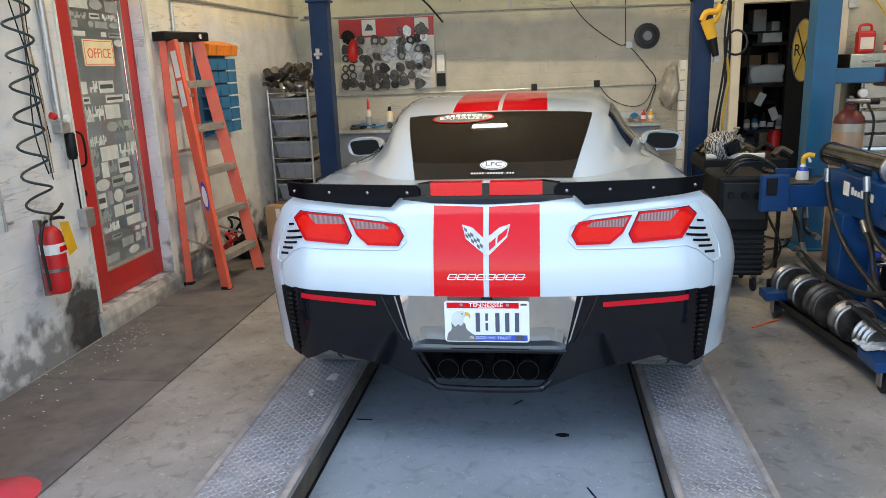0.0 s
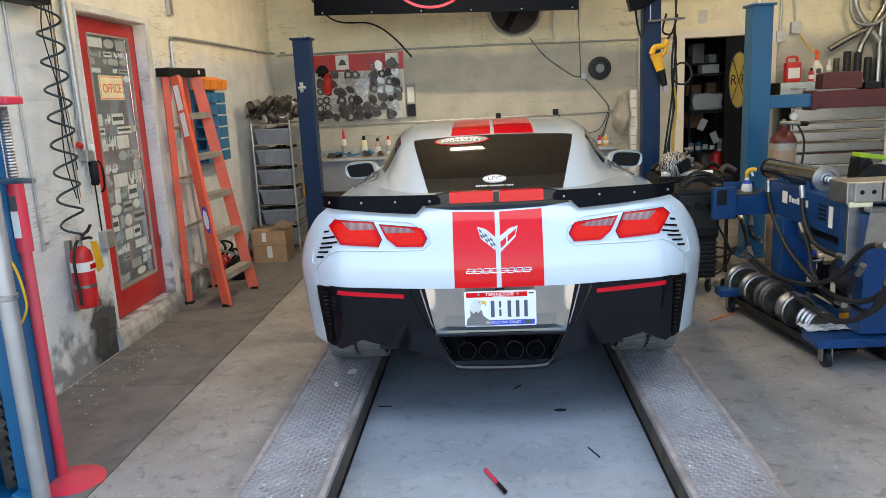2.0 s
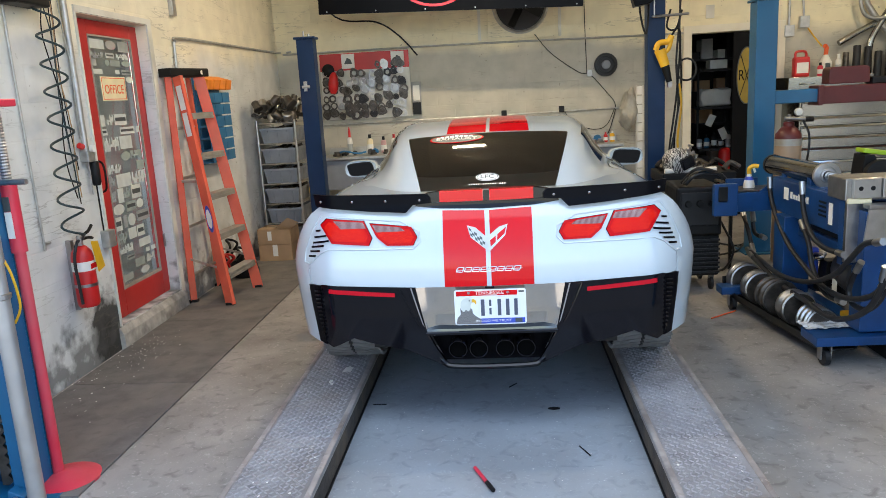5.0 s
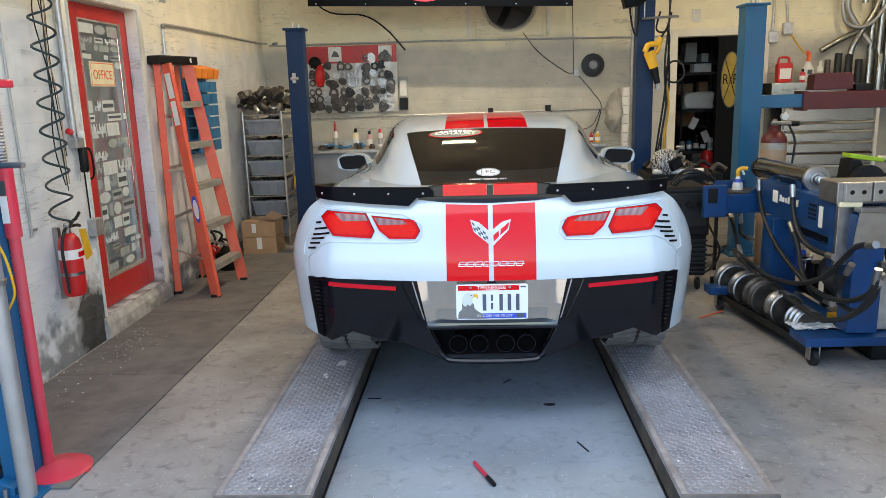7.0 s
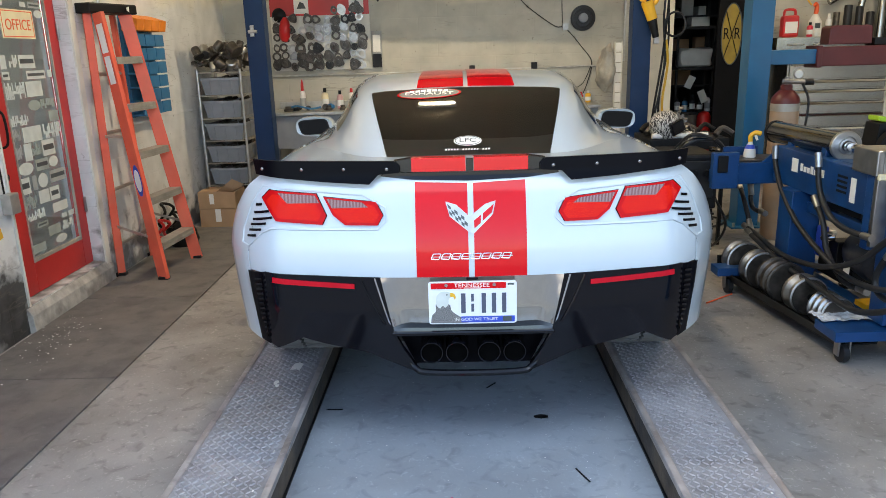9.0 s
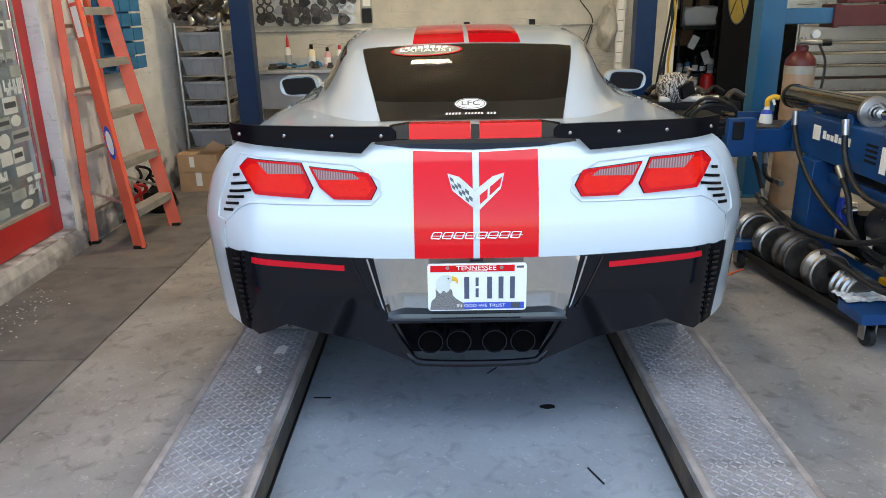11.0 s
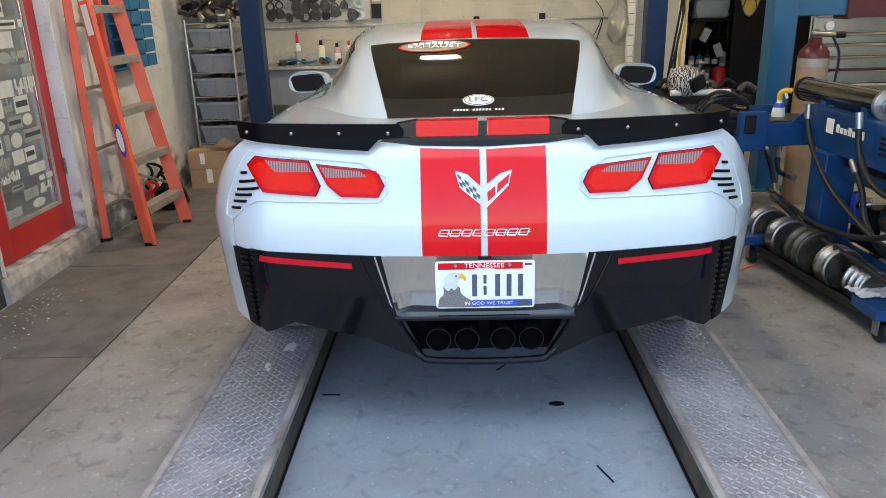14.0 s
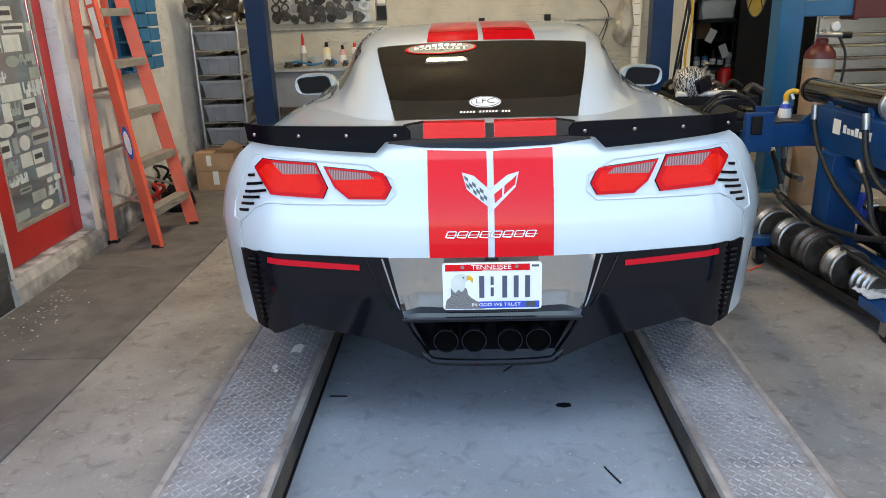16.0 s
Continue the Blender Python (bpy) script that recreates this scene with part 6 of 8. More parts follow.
solo("wall_cable", hose([(0.32, 8.07, 2.12), (0.5, 8.08, 1.9), (0.8, 8.085, 1.68), (0.92, 8.085, 1.65), (1.1, 8.085, 1.45), (1.2, 8.085, 1.3), (1.16, 8.085, 1.1), (1.1, 8.08, 0.95)], 0.0045), "black", "black cable sagging across the wall", "cable", "cables on the north wall", smooth=True)
solo("wall_cable", hose([(0.62, 8.085, 1.27), (0.75, 8.08, 1.12), (0.95, 8.08, 1.04), (1.1, 8.08, 1.08), (1.19, 8.08, 1.26)], 0.004), "black", "black cable looped under the conduit", "cable", "cables on the north wall", smooth=True)
solo("wall_cable", hose([(0.87, 8.085, 3.5), (0.87, 8.085, 2.4), (0.89, 8.085, 1.65)], 0.004), "black", "black cable running down the wall", "cable", "cables on the north wall")
for x, z in ((0.6, 1.27), (-0.05, 1.255), (0.92, 1.65)):
    solo("outlet_box", box(x - 0.03, x + 0.03, 8.06, 8.099, z - 0.02, z + 0.05, 0.004), "black" if z < 1.5 else "galv", "small dark outlet box on the wall", "outlet", "junction boxes")
solo("wall_plate", box(0.10, 0.165, 8.088, 8.099, 1.47, 1.60, 0.003), "wall_back", "painted-over blank wall plate", "wall plate")
# exhaust fan
fan = thing("wall_fan", (0.17, 8.08, 2.1), "dark round exhaust fan in a painted panel", "fan")
part("panel", box(-0.20, 0.54, 8.07, 8.099, 2.085, 2.86, 0.004), "wall_back", fan, "painted panel")
for x in (-0.29, 0.60):
    part("panel_edge", box(x - 0.015, x + 0.015, 8.075, 8.099, 2.085, 2.86), "plaster", fan)
part("shroud", lathe([(0.30, 0), (0.31, 0.012), (0.29, 0.03), (0.27, 0.012), (0.27, 0.0)], (0.17, 8.07, 2.44), (0, -1, 0), 40), "galv", fan, "steel shroud", True)
part("dark_opening", lathe([(0.268, 0), (0.268, 0.004)], (0.17, 8.07, 2.44), (0, -1, 0), 32), "wood_dark", fan, "dark opening")
for k in range(4):
    a = math.pi / 2 * k + 0.5
    part("blade", box(0.03, 0.25, -0.06, 0.06, -0.002, 0.002, turn=Matrix.Translation((0.17, 8.055, 2.44)) @ Matrix.Rotation(a, 4, "Y") @ Matrix.Rotation(radians(90), 4, "X") @ Matrix.Rotation(radians(25), 4, "X")), "black", fan)
part("hub", lathe([(0.05, 0), (0.05, 0.03), (0.03, 0.045)], (0.17, 8.066, 2.44), (0, -1, 0), 20), "black", fan)
wd = thing("grinding_disc", (1.10, 8.05, 1.745), "grey round wheel hung on the wall", "wheel")
part("disc", lathe([(0.125, 0), (0.128, 0.012), (0.122, 0.04), (0.09, 0.045), (0.085, 0.03), (0.06, 0.03)], (1.10, 8.099, 1.745), (0, -1, 0), 36), "hose", wd, "dark grey wheel", True)
part("disc_hub", lathe([(0.05, 0.0), (0.045, 0.02), (0.02, 0.025)], (1.10, 8.068, 1.745), (0, -1, 0), 20), "grey_bin", wd, "", True)
bg = lathe([(0.05, 0), (0.14, 0.1), (0.15, 0.25), (0.09, 0.4), (0.02, 0.47)], (1.30, 7.97, 1.0), (0.2, 0, 1), 16)
bmesh.ops.subdivide_edges(bg, edges=bg.edges[:], cuts=2, use_grid_fill=True)
for v in bg.verts:
    v.co += 0.05 * noise.noise_vector(v.co * 6) + 0.025 * noise.noise_vector(v.co * 19)
    v.co.x = 1.30 + (v.co.x - 1.30) * 0.7
    v.co.y = min(v.co.y, 8.095)
solo("plastic_bag", bg, "film", "crumpled grey plastic bag hung on the wall", "bag", smooth=True)
sp = thing("slatted_rack", (1.43, 7.9, 0.0), "narrow white slatted rack against the wall", "rack")
for x in (1.40, 1.47):
    part("upright", box(x - 0.006, x + 0.006, 7.88, 7.92, 0.0, 1.5), "plaster", sp)
for k in range(14):
    part("slat", box(1.406, 1.464, 7.885, 7.915, 0.1 + 0.1 * k, 0.19 + 0.1 * k, 0.003), "paper", sp)
# banner
bn = thing("hanging_banner", (-0.6, 7.2, 2.3), "black vinyl banner with a red ring, hung overhead", "banner")
part("cloth", prism([(-1.885, 2.38), (0.76, 2.295), (0.80, 3.2), (-1.845, 3.28)], "y", 7.195, 7.205), "satin_black", bn)
rg = bmesh.new()
rings = [[rg.verts.new((-0.69 + r * 1.22 * math.cos(a), y, 2.72 + r * math.sin(a))) for a in [2 * math.pi * k / 40 for k in range(40)]] for r, y in ((0.335, 7.19), (0.31, 7.19))]
for k in range(40):
    rg.faces.new((rings[0][k], rings[0][(k + 1) % 40], rings[1][(k + 1) % 40], rings[1][k]))
part("ring", rg, "red_stripe", bn, "red printed ring")
for k in range(6):
    x = -1.8 + 0.5 * k
    part("eyelet", lathe([(0.007, 0), (0.007, 0.003)], (x, 7.194, 2.40 - 0.032 * (x + 1.8)), (0, -1, 0), 12), "steel", bn)
for x in (-1.8, 0.72):
    part("cord", rod((x, 7.2, 3.2), (x, 7.2, 3.6), 0.004), "black", bn)

# bench along the wall
bench = thing("work_bench", (-0.6, 7.75, 0.0), "long grey steel work bench along the wall", "bench")
part("bench_top", box(-2.1, 1.2, 7.5, 8.07, 0.88, 0.91, 0.004), "galv", bench)
part("bench_back", box(-2.1, 1.2, 8.07, 8.09, 0.91, 0.98, 0.003), "galv", bench)
part("bench_apron", box(-2.08, 1.18, 7.54, 7.56, 0.55, 0.88), "grey_bin", bench, "grey front panel")
for x in (-2.05, -0.5, 1.15):
    part("leg", box(x - 0.025, x + 0.025, 7.56, 7.61, 0.0, 0.88), "steel", bench)


def bottle(x, y, z, r, h, body, cap, label, cap_len=0.2):
    th = thing("bottle", (x, y, z), label, "bottle", "bottles in the workshop")
    part("body", lathe([(r * 0.9, 0), (r, 0.01), (r, h * 0.66), (r * 0.82, h * 0.73), (r * 0.4, h * 0.78), (r * 0.4, h * 0.82)], (x, y, z), seg=18), body, th, "", True)
    part("cap", lathe([(r * 0.5, 0), (r * 0.48, h * cap_len * 0.55), (r * (0.46 if cap_len < 0.4 else 0.15), h * cap_len)], (x, y, z + h * 0.78), seg=14), cap, th, "", True)
    part("label_wrap", lathe([(r * 1.012, 0), (r * 1.012, h * 0.32)], (x, y, z + h * 0.16), seg=18), "paper" if body != "bottle_white" else "grey_sticker", th, "plain label")
    return th


bottle(-1.80, 7.82, 0.911, 0.03, 0.25, "bottle_white", "red_plastic", "white bottle with a red spout on the bench", 0.45)
bottle(-1.575, 7.84, 0.911, 0.036, 0.22, "cream", "black", "cream bottle with a black cap on the bench")
bottle(-1.42, 7.84, 0.911, 0.032, 0.19, "pink_can", "black", "pale pink spray can with a black cap on the bench")
bottle(-1.30, 7.84, 0.911, 0.030, 0.21, "bottle_white", "red_plastic", "white trigger bottle on the bench")
bottle(1.05, 7.8, 0.911, 0.022, 0.11, "red_plastic", "red_plastic", "small red can on the bench")
bottle(1.12, 7.8, 0.911, 0.028, 0.12, "yellow", "bottle_white", "small yellow can on the bench")
rnd = random.Random(8)
for k in range(16):
    x = rnd.uniform(-2.0, -1.3) if k < 8 else rnd.uniform(0.55, 1.15)
    y = rnd.uniform(7.6, 7.78)
    r = rnd.uniform(0.02, 0.045)
    solo("metal_part", lathe([(r, 0), (r * 1.1, 0.02), (r * 0.7, 0.03), (r * 0.7, 0.05)], (x, y, 0.912 + (0.0 if k % 2 else r)), (0, 0, 1) if k % 2 else (rnd.uniform(-1, 1), 1, 0), 14), rnd.choice(["greasy", "steel", "blue_bin"]), "small metal part lying on the bench", "metal part", "parts on the bench", smooth=True)
bl = thing("bench_lamp", (-1.85, 7.7, 0.911), "blue articulated clamp on the bench", "clamp")
part("arm", hose([(-1.95, 7.7, 0.925), (-1.85, 7.7, 0.96), (-1.7, 7.7, 0.93), (-1.6, 7.7, 0.945)], 0.01), "blue_bin", bl, "", True)
part("base", lathe([(0.03, 0), (0.03, 0.02), (0.012, 0.03)], (-1.85, 7.7, 0.911)), "black", bl)

# ---- doorway to the store room ----
fr = box(1.94, 2.028, 8.06, 8.099, 0.0, 2.10, 0.003)
box(2.935, 3.02, 8.06, 8.099, 0.0, 2.10, 0.003, bm=fr)
box(2.028, 2.935, 8.06, 8.099, 2.02, 2.10, bm=fr)
setting("trim_doorway", fr, "ceiling", "cream door frame of the store room")
solo("paper_note", box(2.18, 2.27, 8.088, 8.099, 2.17, 2.31, 0.002), "plaster", "painted-over plate above the doorway", "wall plate")
pd = thing("dark_door", (2.7, 8.25, 0.0), "open black door carrying a yellow railway crossing sign", "door")
part("leaf", box(2.46, 2.92, 8.01, 8.05, 0.005, 2.0, 0.004), "door_black", pd)
ovl = prism([(2.600 + 0.105 * math.cos(2 * math.pi * k / 32), 1.54 + 0.305 * math.sin(2 * math.pi * k / 32)) for k in range(32)], "y", 8.003, 8.0095)
sg = part("sign_face", ovl, "sign_yellow", pd, "yellow oval crossing sign")
for s in (-1, 1):
    part("sign_bar", beam_between((2.600 - 0.07, 8.0005, 1.54 - s * 0.23), (2.600 + 0.07, 8.0005, 1.54 + s * 0.23), 0.004, 0.024), "door_black", pd, "black diagonal bar")
rim = [(2.600 + 0.103 * math.cos(2 * math.pi * k / 32), 8.001, 1.54 + 0.302 * math.sin(2 * math.pi * k / 32)) for k in range(33)]
part("sign_rim", hose(rim, 0.006, smooth_steps=0, seg=6), "ink", pd, "black rim")
for x in (2.545, 2.655):
    letters("sign_letter", "R", 0.16, Matrix.Translation((x, 8.0015, 1.54)) @ FACING_SOUTH, "door_black", pd, 0.058, 0.0005)
rnd = random.Random(21)
shv = thing("store_shelves", (2.6, 9.5, 0.0), "dark shelves in the store room", "shelf")
for z in (0.45, 0.95, 1.35, 1.75):
    part("shelf_board", box(1.9, 3.6, 9.25, 9.75, z, z + 0.025), "wood_dark", shv)
for x in (1.9, 2.75, 3.58):
    part("upright", box(x, x + 0.03, 9.25, 9.75, 0.0, 2.2), "wood_dark", shv)
# mostly black boxes, so the room's shade sits in their colours
for z in (0.476, 0.976, 1.376, 1.776):
    x = 1.95
    while x < 3.45:
        w, h, d = rnd.uniform(0.08, 0.26), rnd.uniform(0.08, 0.26), rnd.uniform(0.1, 0.25)
        solo("stored_box", box(x, x + w, 9.3, 9.3 + d, z, z + h, 0.004), rnd.choice(["card", "black", "black", "wood_dark", "grey_bin", "bottle_white"]), "box of spare parts on a store shelf", "box", "boxes in the store room")
        x += w + rnd.uniform(0.01, 0.08)
cl = box(2.30, 2.66, 8.7, 8.92, 1.20, 1.40, 0.03)
bmesh.ops.subdivide_edges(cl, edges=cl.edges[:], cuts=3, use_grid_fill=True)
for v in cl.verts:
    v.co += 0.03 * noise.noise_vector(v.co * 7)
    v.co.z = max(v.co.z, 1.201)
solo("folded_cloth", cl, "bottle_white", "crumpled white cloth bundle on a dark stand", "cloth", smooth=True)
solo("paper_box", box(2.40, 2.6, 8.7, 8.9, 1.64, 1.74, 0.006), "bottle_white", "white paper box on a dark stand", "box", "papers on the stand")
for k, (x, z, a) in enumerate(((2.40, 1.04, 25), (2.55, 0.88, -24))):
    solo("paper_sheet", box(-0.04, 0.04, -0.003, 0.003, -0.07, 0.07, turn=Matrix.Translation((x, 8.64, z)) @ Matrix.Rotation(radians(a), 4, "Y")), "bottle_white", "loose white paper hanging on the stand", "paper", "papers on the stand")
for k in range(5):
    bottle(2.30 + 0.085 * k, 8.74, 0.705, 0.032, rnd.uniform(0.14, 0.22), rnd.choice(["grey_bin", "bottle_white", "blue_bin", "black"]), "black", "dusty bottle on the store room stand")
stn = thing("store_stand", (2.5, 8.8, 0.0), "dark stand holding white bundles", "stand")
for z in (0.675, 1.17, 1.61):
    part("stand_shelf", box(2.28, 2.7, 8.66, 8.94, z, z + 0.03), "wood_dark", stn)
for x in (2.28, 2.68):
    part("stand_post", box(x, x + 0.02, 8.78, 8.82, 0.0, 1.61), "wood_dark", stn)
solo("red_cylinder", lathe([(0.07, 0), (0.075, 0.02), (0.075, 0.66), (0.06, 0.70), (0.03, 0.72)], (2.55, 8.55, 0.0), seg=20), "red_plastic", "red gas cylinder standing in the doorway", "cylinder", smooth=True)

# ---- far right post: tools and cables ----
rd = thing("reciprocating_saw", (1.40, 6.45, 1.45), "yellow and black power saw hung on the post", "power tool")
part("handle", hose([(1.31, 6.44, 1.80), (1.34, 6.44, 1.86), (1.42, 6.44, 1.87), (1.45, 6.44, 1.92)], 0.026, seg=10), "yellow", rd, "", True)
part("handle", hose([(1.31, 6.44, 1.80), (1.36, 6.44, 1.77), (1.42, 6.44, 1.80), (1.45, 6.44, 1.90)], 0.018, seg=10), "yellow", rd, "", True)
part("motor_case", rod((1.345, 6.44, 1.80), (1.395, 6.44, 1.66), 0.05, seg=16, r2=0.042), "yellow", rd, "", True)
part("boot", rod((1.39, 6.44, 1.67), (1.43, 6.44, 1.52), 0.040, seg=16, r2=0.026), "black", rd, "black rubber boot", True)
part("shoe", box(1.415, 1.455, 6.42, 6.46, 1.47, 1.52, 0.004), "steel", rd)
for k, pts in enumerate(([(1.45, 6.44, 1.92), (1.50, 6.45, 1.98), (1.53, 6.46, 1.88), (1.50, 6.46, 1.4), (1.45, 6.46, 1.0), (1.42, 6.46, 0.75)], [(1.47, 6.48, 2.6), (1.53, 6.48, 2.2), (1.50, 6.48, 1.7), (1.52, 6.48, 1.3), (1.46, 6.48, 0.9)], [(1.56, 6.5, 2.6), (1.53, 6.5, 2.0), (1.55, 6.5, 1.5), (1.50, 6.5, 1.1), (1.49, 6.5, 0.85)], [(1.22, 6.5, 2.6), (1.18, 6.5, 2.2), (1.24, 6.5, 1.95), (1.27, 6.51, 2.3)], [(1.45, 6.49, 2.15), (1.42, 6.5, 2.0), (1.5, 6.5, 1.98), (1.55, 6.5, 2.14)])):
    solo("hanging_cable", hose(pts, 0.009), ["black", "hose", "black", "black", "black"][k], "black cable hanging down the lift post", "cable", "cables on the lift post", smooth=True)
solo("hanging_cable", hose([(1.53, 6.49, 1.5), (1.55, 6.49, 1.3), (1.52, 6.49, 1.0), (1.54, 6.49, 0.8)], 0.010), "yellow", "yellow strap hanging by the lift post", "strap", "cables on the lift post", smooth=True)
solo("hose_ring", hose([(1.59 + 0.085 * math.cos(a), 6.47 + 0.01 * math.sin(2 * a), 1.62 + 0.095 * math.sin(a)) for a in [2 * math.pi * k / 16 for k in range(33)]], 0.009), "hose", "coiled black hose ring on the lift post", "hose", smooth=True)
hd = thing("overhead_shade", (1.25, 6.5, 2.2), "dark overhead drive cover by the post", "cover")
part("cover", prism([(1.02, 2.55), (1.12, 2.18), (1.25, 2.20), (1.60, 2.45), (1.62, 2.7), (1.02, 2.7)], "y", 6.38, 6.51, bevel=0.006), "satin_black", hd)
part("crossbar", rod((1.28, 6.45, 2.09), (1.60, 6.45, 2.10), 0.011), "steel", hd)
part("hanger", rod((1.3, 6.45, 2.09), (1.3, 6.45, 2.3), 0.006), "steel", hd)

# black welding cart beside the car
wc = thing("welder_cart", (1.30, 4.98, 0.0), "black ribbed welding machine on a wheeled cart", "welder")
part("case", box(1.14, 1.46, 4.85, 5.3, 0.42, 0.78, 0.02), "black", wc)
part("lower_case", box(1.16, 1.45, 4.88, 5.28, 0.12, 0.42, 0.01), "black", wc)
for k in range(8):
    part("rib", box(1.155, 1.455, 4.868, 4.88, 0.14 + 0.034 * k, 0.155 + 0.034 * k, 0.003), "hose", wc)
part("front_panel", box(1.17, 1.43, 4.838, 4.85, 0.5, 0.74, 0.006), "hose", wc)
for k in range(3):
    part("dial", lathe([(0.025, 0), (0.022, 0.02)], (1.22 + 0.08 * k, 4.838, 0.66), (0, -1, 0), 14), "black", wc)
for x in (1.2, 1.41):
    for y in (4.93, 5.24):
        cw = part("caster", lathe([(0.045, -0.012), (0.05, -0.008), (0.05, 0.008), (0.045, 0.012)], (x, y, 0.052), (1, 0, 0), 16), "hose", wc, "", True)
        part("caster_fork", box(x - 0.02, x + 0.02, y - 0.012, y + 0.012, 0.09, 0.12), "steel", cw)
for k in range(3):
    solo("welding_cable", hose([(1.2, 4.85 + 0.05 * k, 0.80), (1.27, 4.82, 0.87 + 0.02 * k), (1.42, 4.85, 0.87), (1.5, 4.9, 0.80), (1.47, 4.95 + 0.06 * k, 0.79)], 0.014), "ram_steel" if k == 1 else "hose", "thick dark loop over the welder", "cable", "welder cables", smooth=True)
ch = bmesh.new()
rnd = random.Random(9)
for k in range(90):
    x, y = 1.43 + rnd.gauss(0, 0.05), 5.7 + rnd.gauss(0, 0.05)
    z = 0.80 + 0.2 * math.exp(-((x - 1.43) ** 2 + (y - 5.7) ** 2) / 0.006) * rnd.random()
    bmesh.ops.create_cone(ch, cap_ends=True, segments=6, radius1=0.011, radius2=0.011, depth=0.045, matrix=Matrix.Translation((x, y, z + 0.011)) @ Euler((rnd.uniform(0, 3), rnd.uniform(0, 3), 0)).to_matrix().to_4x4())
solo("chain_pile", ch, "steel", "pile of bright steel chain on a cart", "chain", kind="stuff")
tc = thing("tool_cart", (1.5, 5.8, 0.0), "dark tool cart heaped with tools and chain", "cart")
part("tray", box(1.18, 1.75, 5.5, 6.0, 0.72, 0.80, 0.006), "black", tc)
for x in (1.2, 1.72):
    for y in (5.52, 5.97):
        part("leg", box(x - 0.012, x + 0.012, y - 0.012, y + 0.012, 0.0, 0.72), "black", tc)
for k in range(9):
    x, y = rnd.uniform(1.2, 1.7), rnd.uniform(5.55, 5.95)
    solo("hand_tool", hose([(x, y, 0.815), (x + 0.06, y + 0.03, 0.86), (x + 0.13, y + rnd.uniform(-0.05, 0.05), 0.82)], rnd.uniform(0.012, 0.03)), rnd.choice(["black", "greasy", "black", "greasy"]), "dark hand tool on the cart", "tool", "tools on the cart", smooth=True)
hm = thing("welding_helmet", (1.33, 5.6, 0.80), "zebra-print welding helmet with a dark visor on the cart", "helmet")
part("helmet_shell", lathe([(0.085, 0), (0.105, 0.03), (0.112, 0.09), (0.10, 0.15), (0.06, 0.19), (0.01, 0.2)], (1.33, 5.6, 0.80), (-0.25, 0, 1), 24), "zebra", hm, "black and white zebra print", True)
part("visor", box(-0.055, 0.055, -0.02, 0.02, -0.045, 0.045, 0.008, turn=Matrix.Translation((1.37, 5.505, 0.885)) @ Matrix.Rotation(radians(22), 4, "Z") @ Matrix.Rotation(radians(-22), 4, "Y")), "gloss_black", hm, "dark visor")
solo("roller_bar", rod((1.2, 5.53, 0.822), (1.6, 5.53, 0.822), 0.02), "bottle_white", "white cardboard tube lying on the cart", "tube")

# ---- pipe bender ----
pbm = thing("pipe_bender", (1.75, 4.0, 0.0), "blue hydraulic pipe bender on a wheeled frame with dies and hoses", "pipe bender")


TURN_B = Matrix.Translation((1.70, 3.62, 0)) @ Matrix.Rotation(radians(1.5), 4, "Z")
TURN_T = Matrix.Translation((1.645, 3.5, 0)) @ Matrix.Rotation(radians(7.8), 4, "Z")
# own frame: +y runs along the front away from the viewer, +x is the depth behind the front


def bpart(name, x0, x1, y0, y1, z0, z1, material, label="", bevel=0.005, parent=None):
    return part(name, box(x0, x1, y0, y1, z0, z1, bevel, turn=TURN_B), material, parent or pbm, label)


def bp(x, y, z):
    return TURN_B @ Vector((x, y, z))


front = bpart("front_beam", 0.0, 0.05, -0.12, 0.92, 0.66, 0.87, "machine_blue", "blue front beam with white maker's mark")
bpart("beam_top", 0.05, 0.24, -0.1, 0.92, 0.845, 0.87, "machine_blue")
bpart("rear_beam", 0.24, 0.29, -0.1, 0.92, 0.66, 0.87, "machine_blue")
bpart("lower_rail", 0.04, 0.09, -0.1, 0.85, 0.545, 0.60, "machine_blue")
bpart("end_cheek", -0.03, 0.10, -0.16, -0.10, 0.52, 0.87, "machine_blue")
bpart("cheek_plate", -0.032, 0.06, -0.19, -0.16, 0.54, 0.87, "steel", "bare worn metal cheek")
# maker's mark as plain shapes
bpart("mark_square", -0.003, -0.0005, 0.62, 0.69, 0.755, 0.83, "paper", "white square mark", 0)
for k in range(7):
    bpart("mark_bar", -0.003, -0.0005, 0.335 + 0.038 * k, 0.362 + 0.038 * k, 0.772, 0.80 + (0.012 if k in (0, 3, 6) else 0), "paper", "white plain bar", 0)
bpart("warning_label", -0.003, -0.0005, 0.03, 0.075, 0.70, 0.82, "paper", "white warning label", 0)
for k in range(4):
    bpart("vent_slot", -0.003, -0.0005, 0.11, 0.2, 0.73 + 0.025 * k, 0.742 + 0.025 * k, "black", "", 0)
# side arm with clamp
bpart("side_arm", -0.24, 0.10, 0.95, 1.06, 0.635, 0.765, "machine_blue", "blue side arm")
bpart("arm_end", -0.30, 0.05, 1.06, 1.16, 0.62, 0.70, "machine_blue")
bpart("arm_wall", -0.20, 0.02, 1.20, 1.22, 0.70, 0.83, "machine_blue")
bpart("arm_block", -0.345, -0.285, 0.885, 0.90, 0.72, 0.82, "black", "dark greasy block")
gs = prism([(-0.06, 0.766), (0.06, 0.766), (0.06, 0.865)], "y", 0.95, 0.965)
bmesh.ops.transform(gs, matrix=TURN_B, verts=gs.verts)
part("arm_gusset", gs, "machine_blue", pbm)
bpart("arm_post", -0.37, -0.215, 0.90, 0.95, 0.62, 0.835, "machine_blue", "upright end plate")
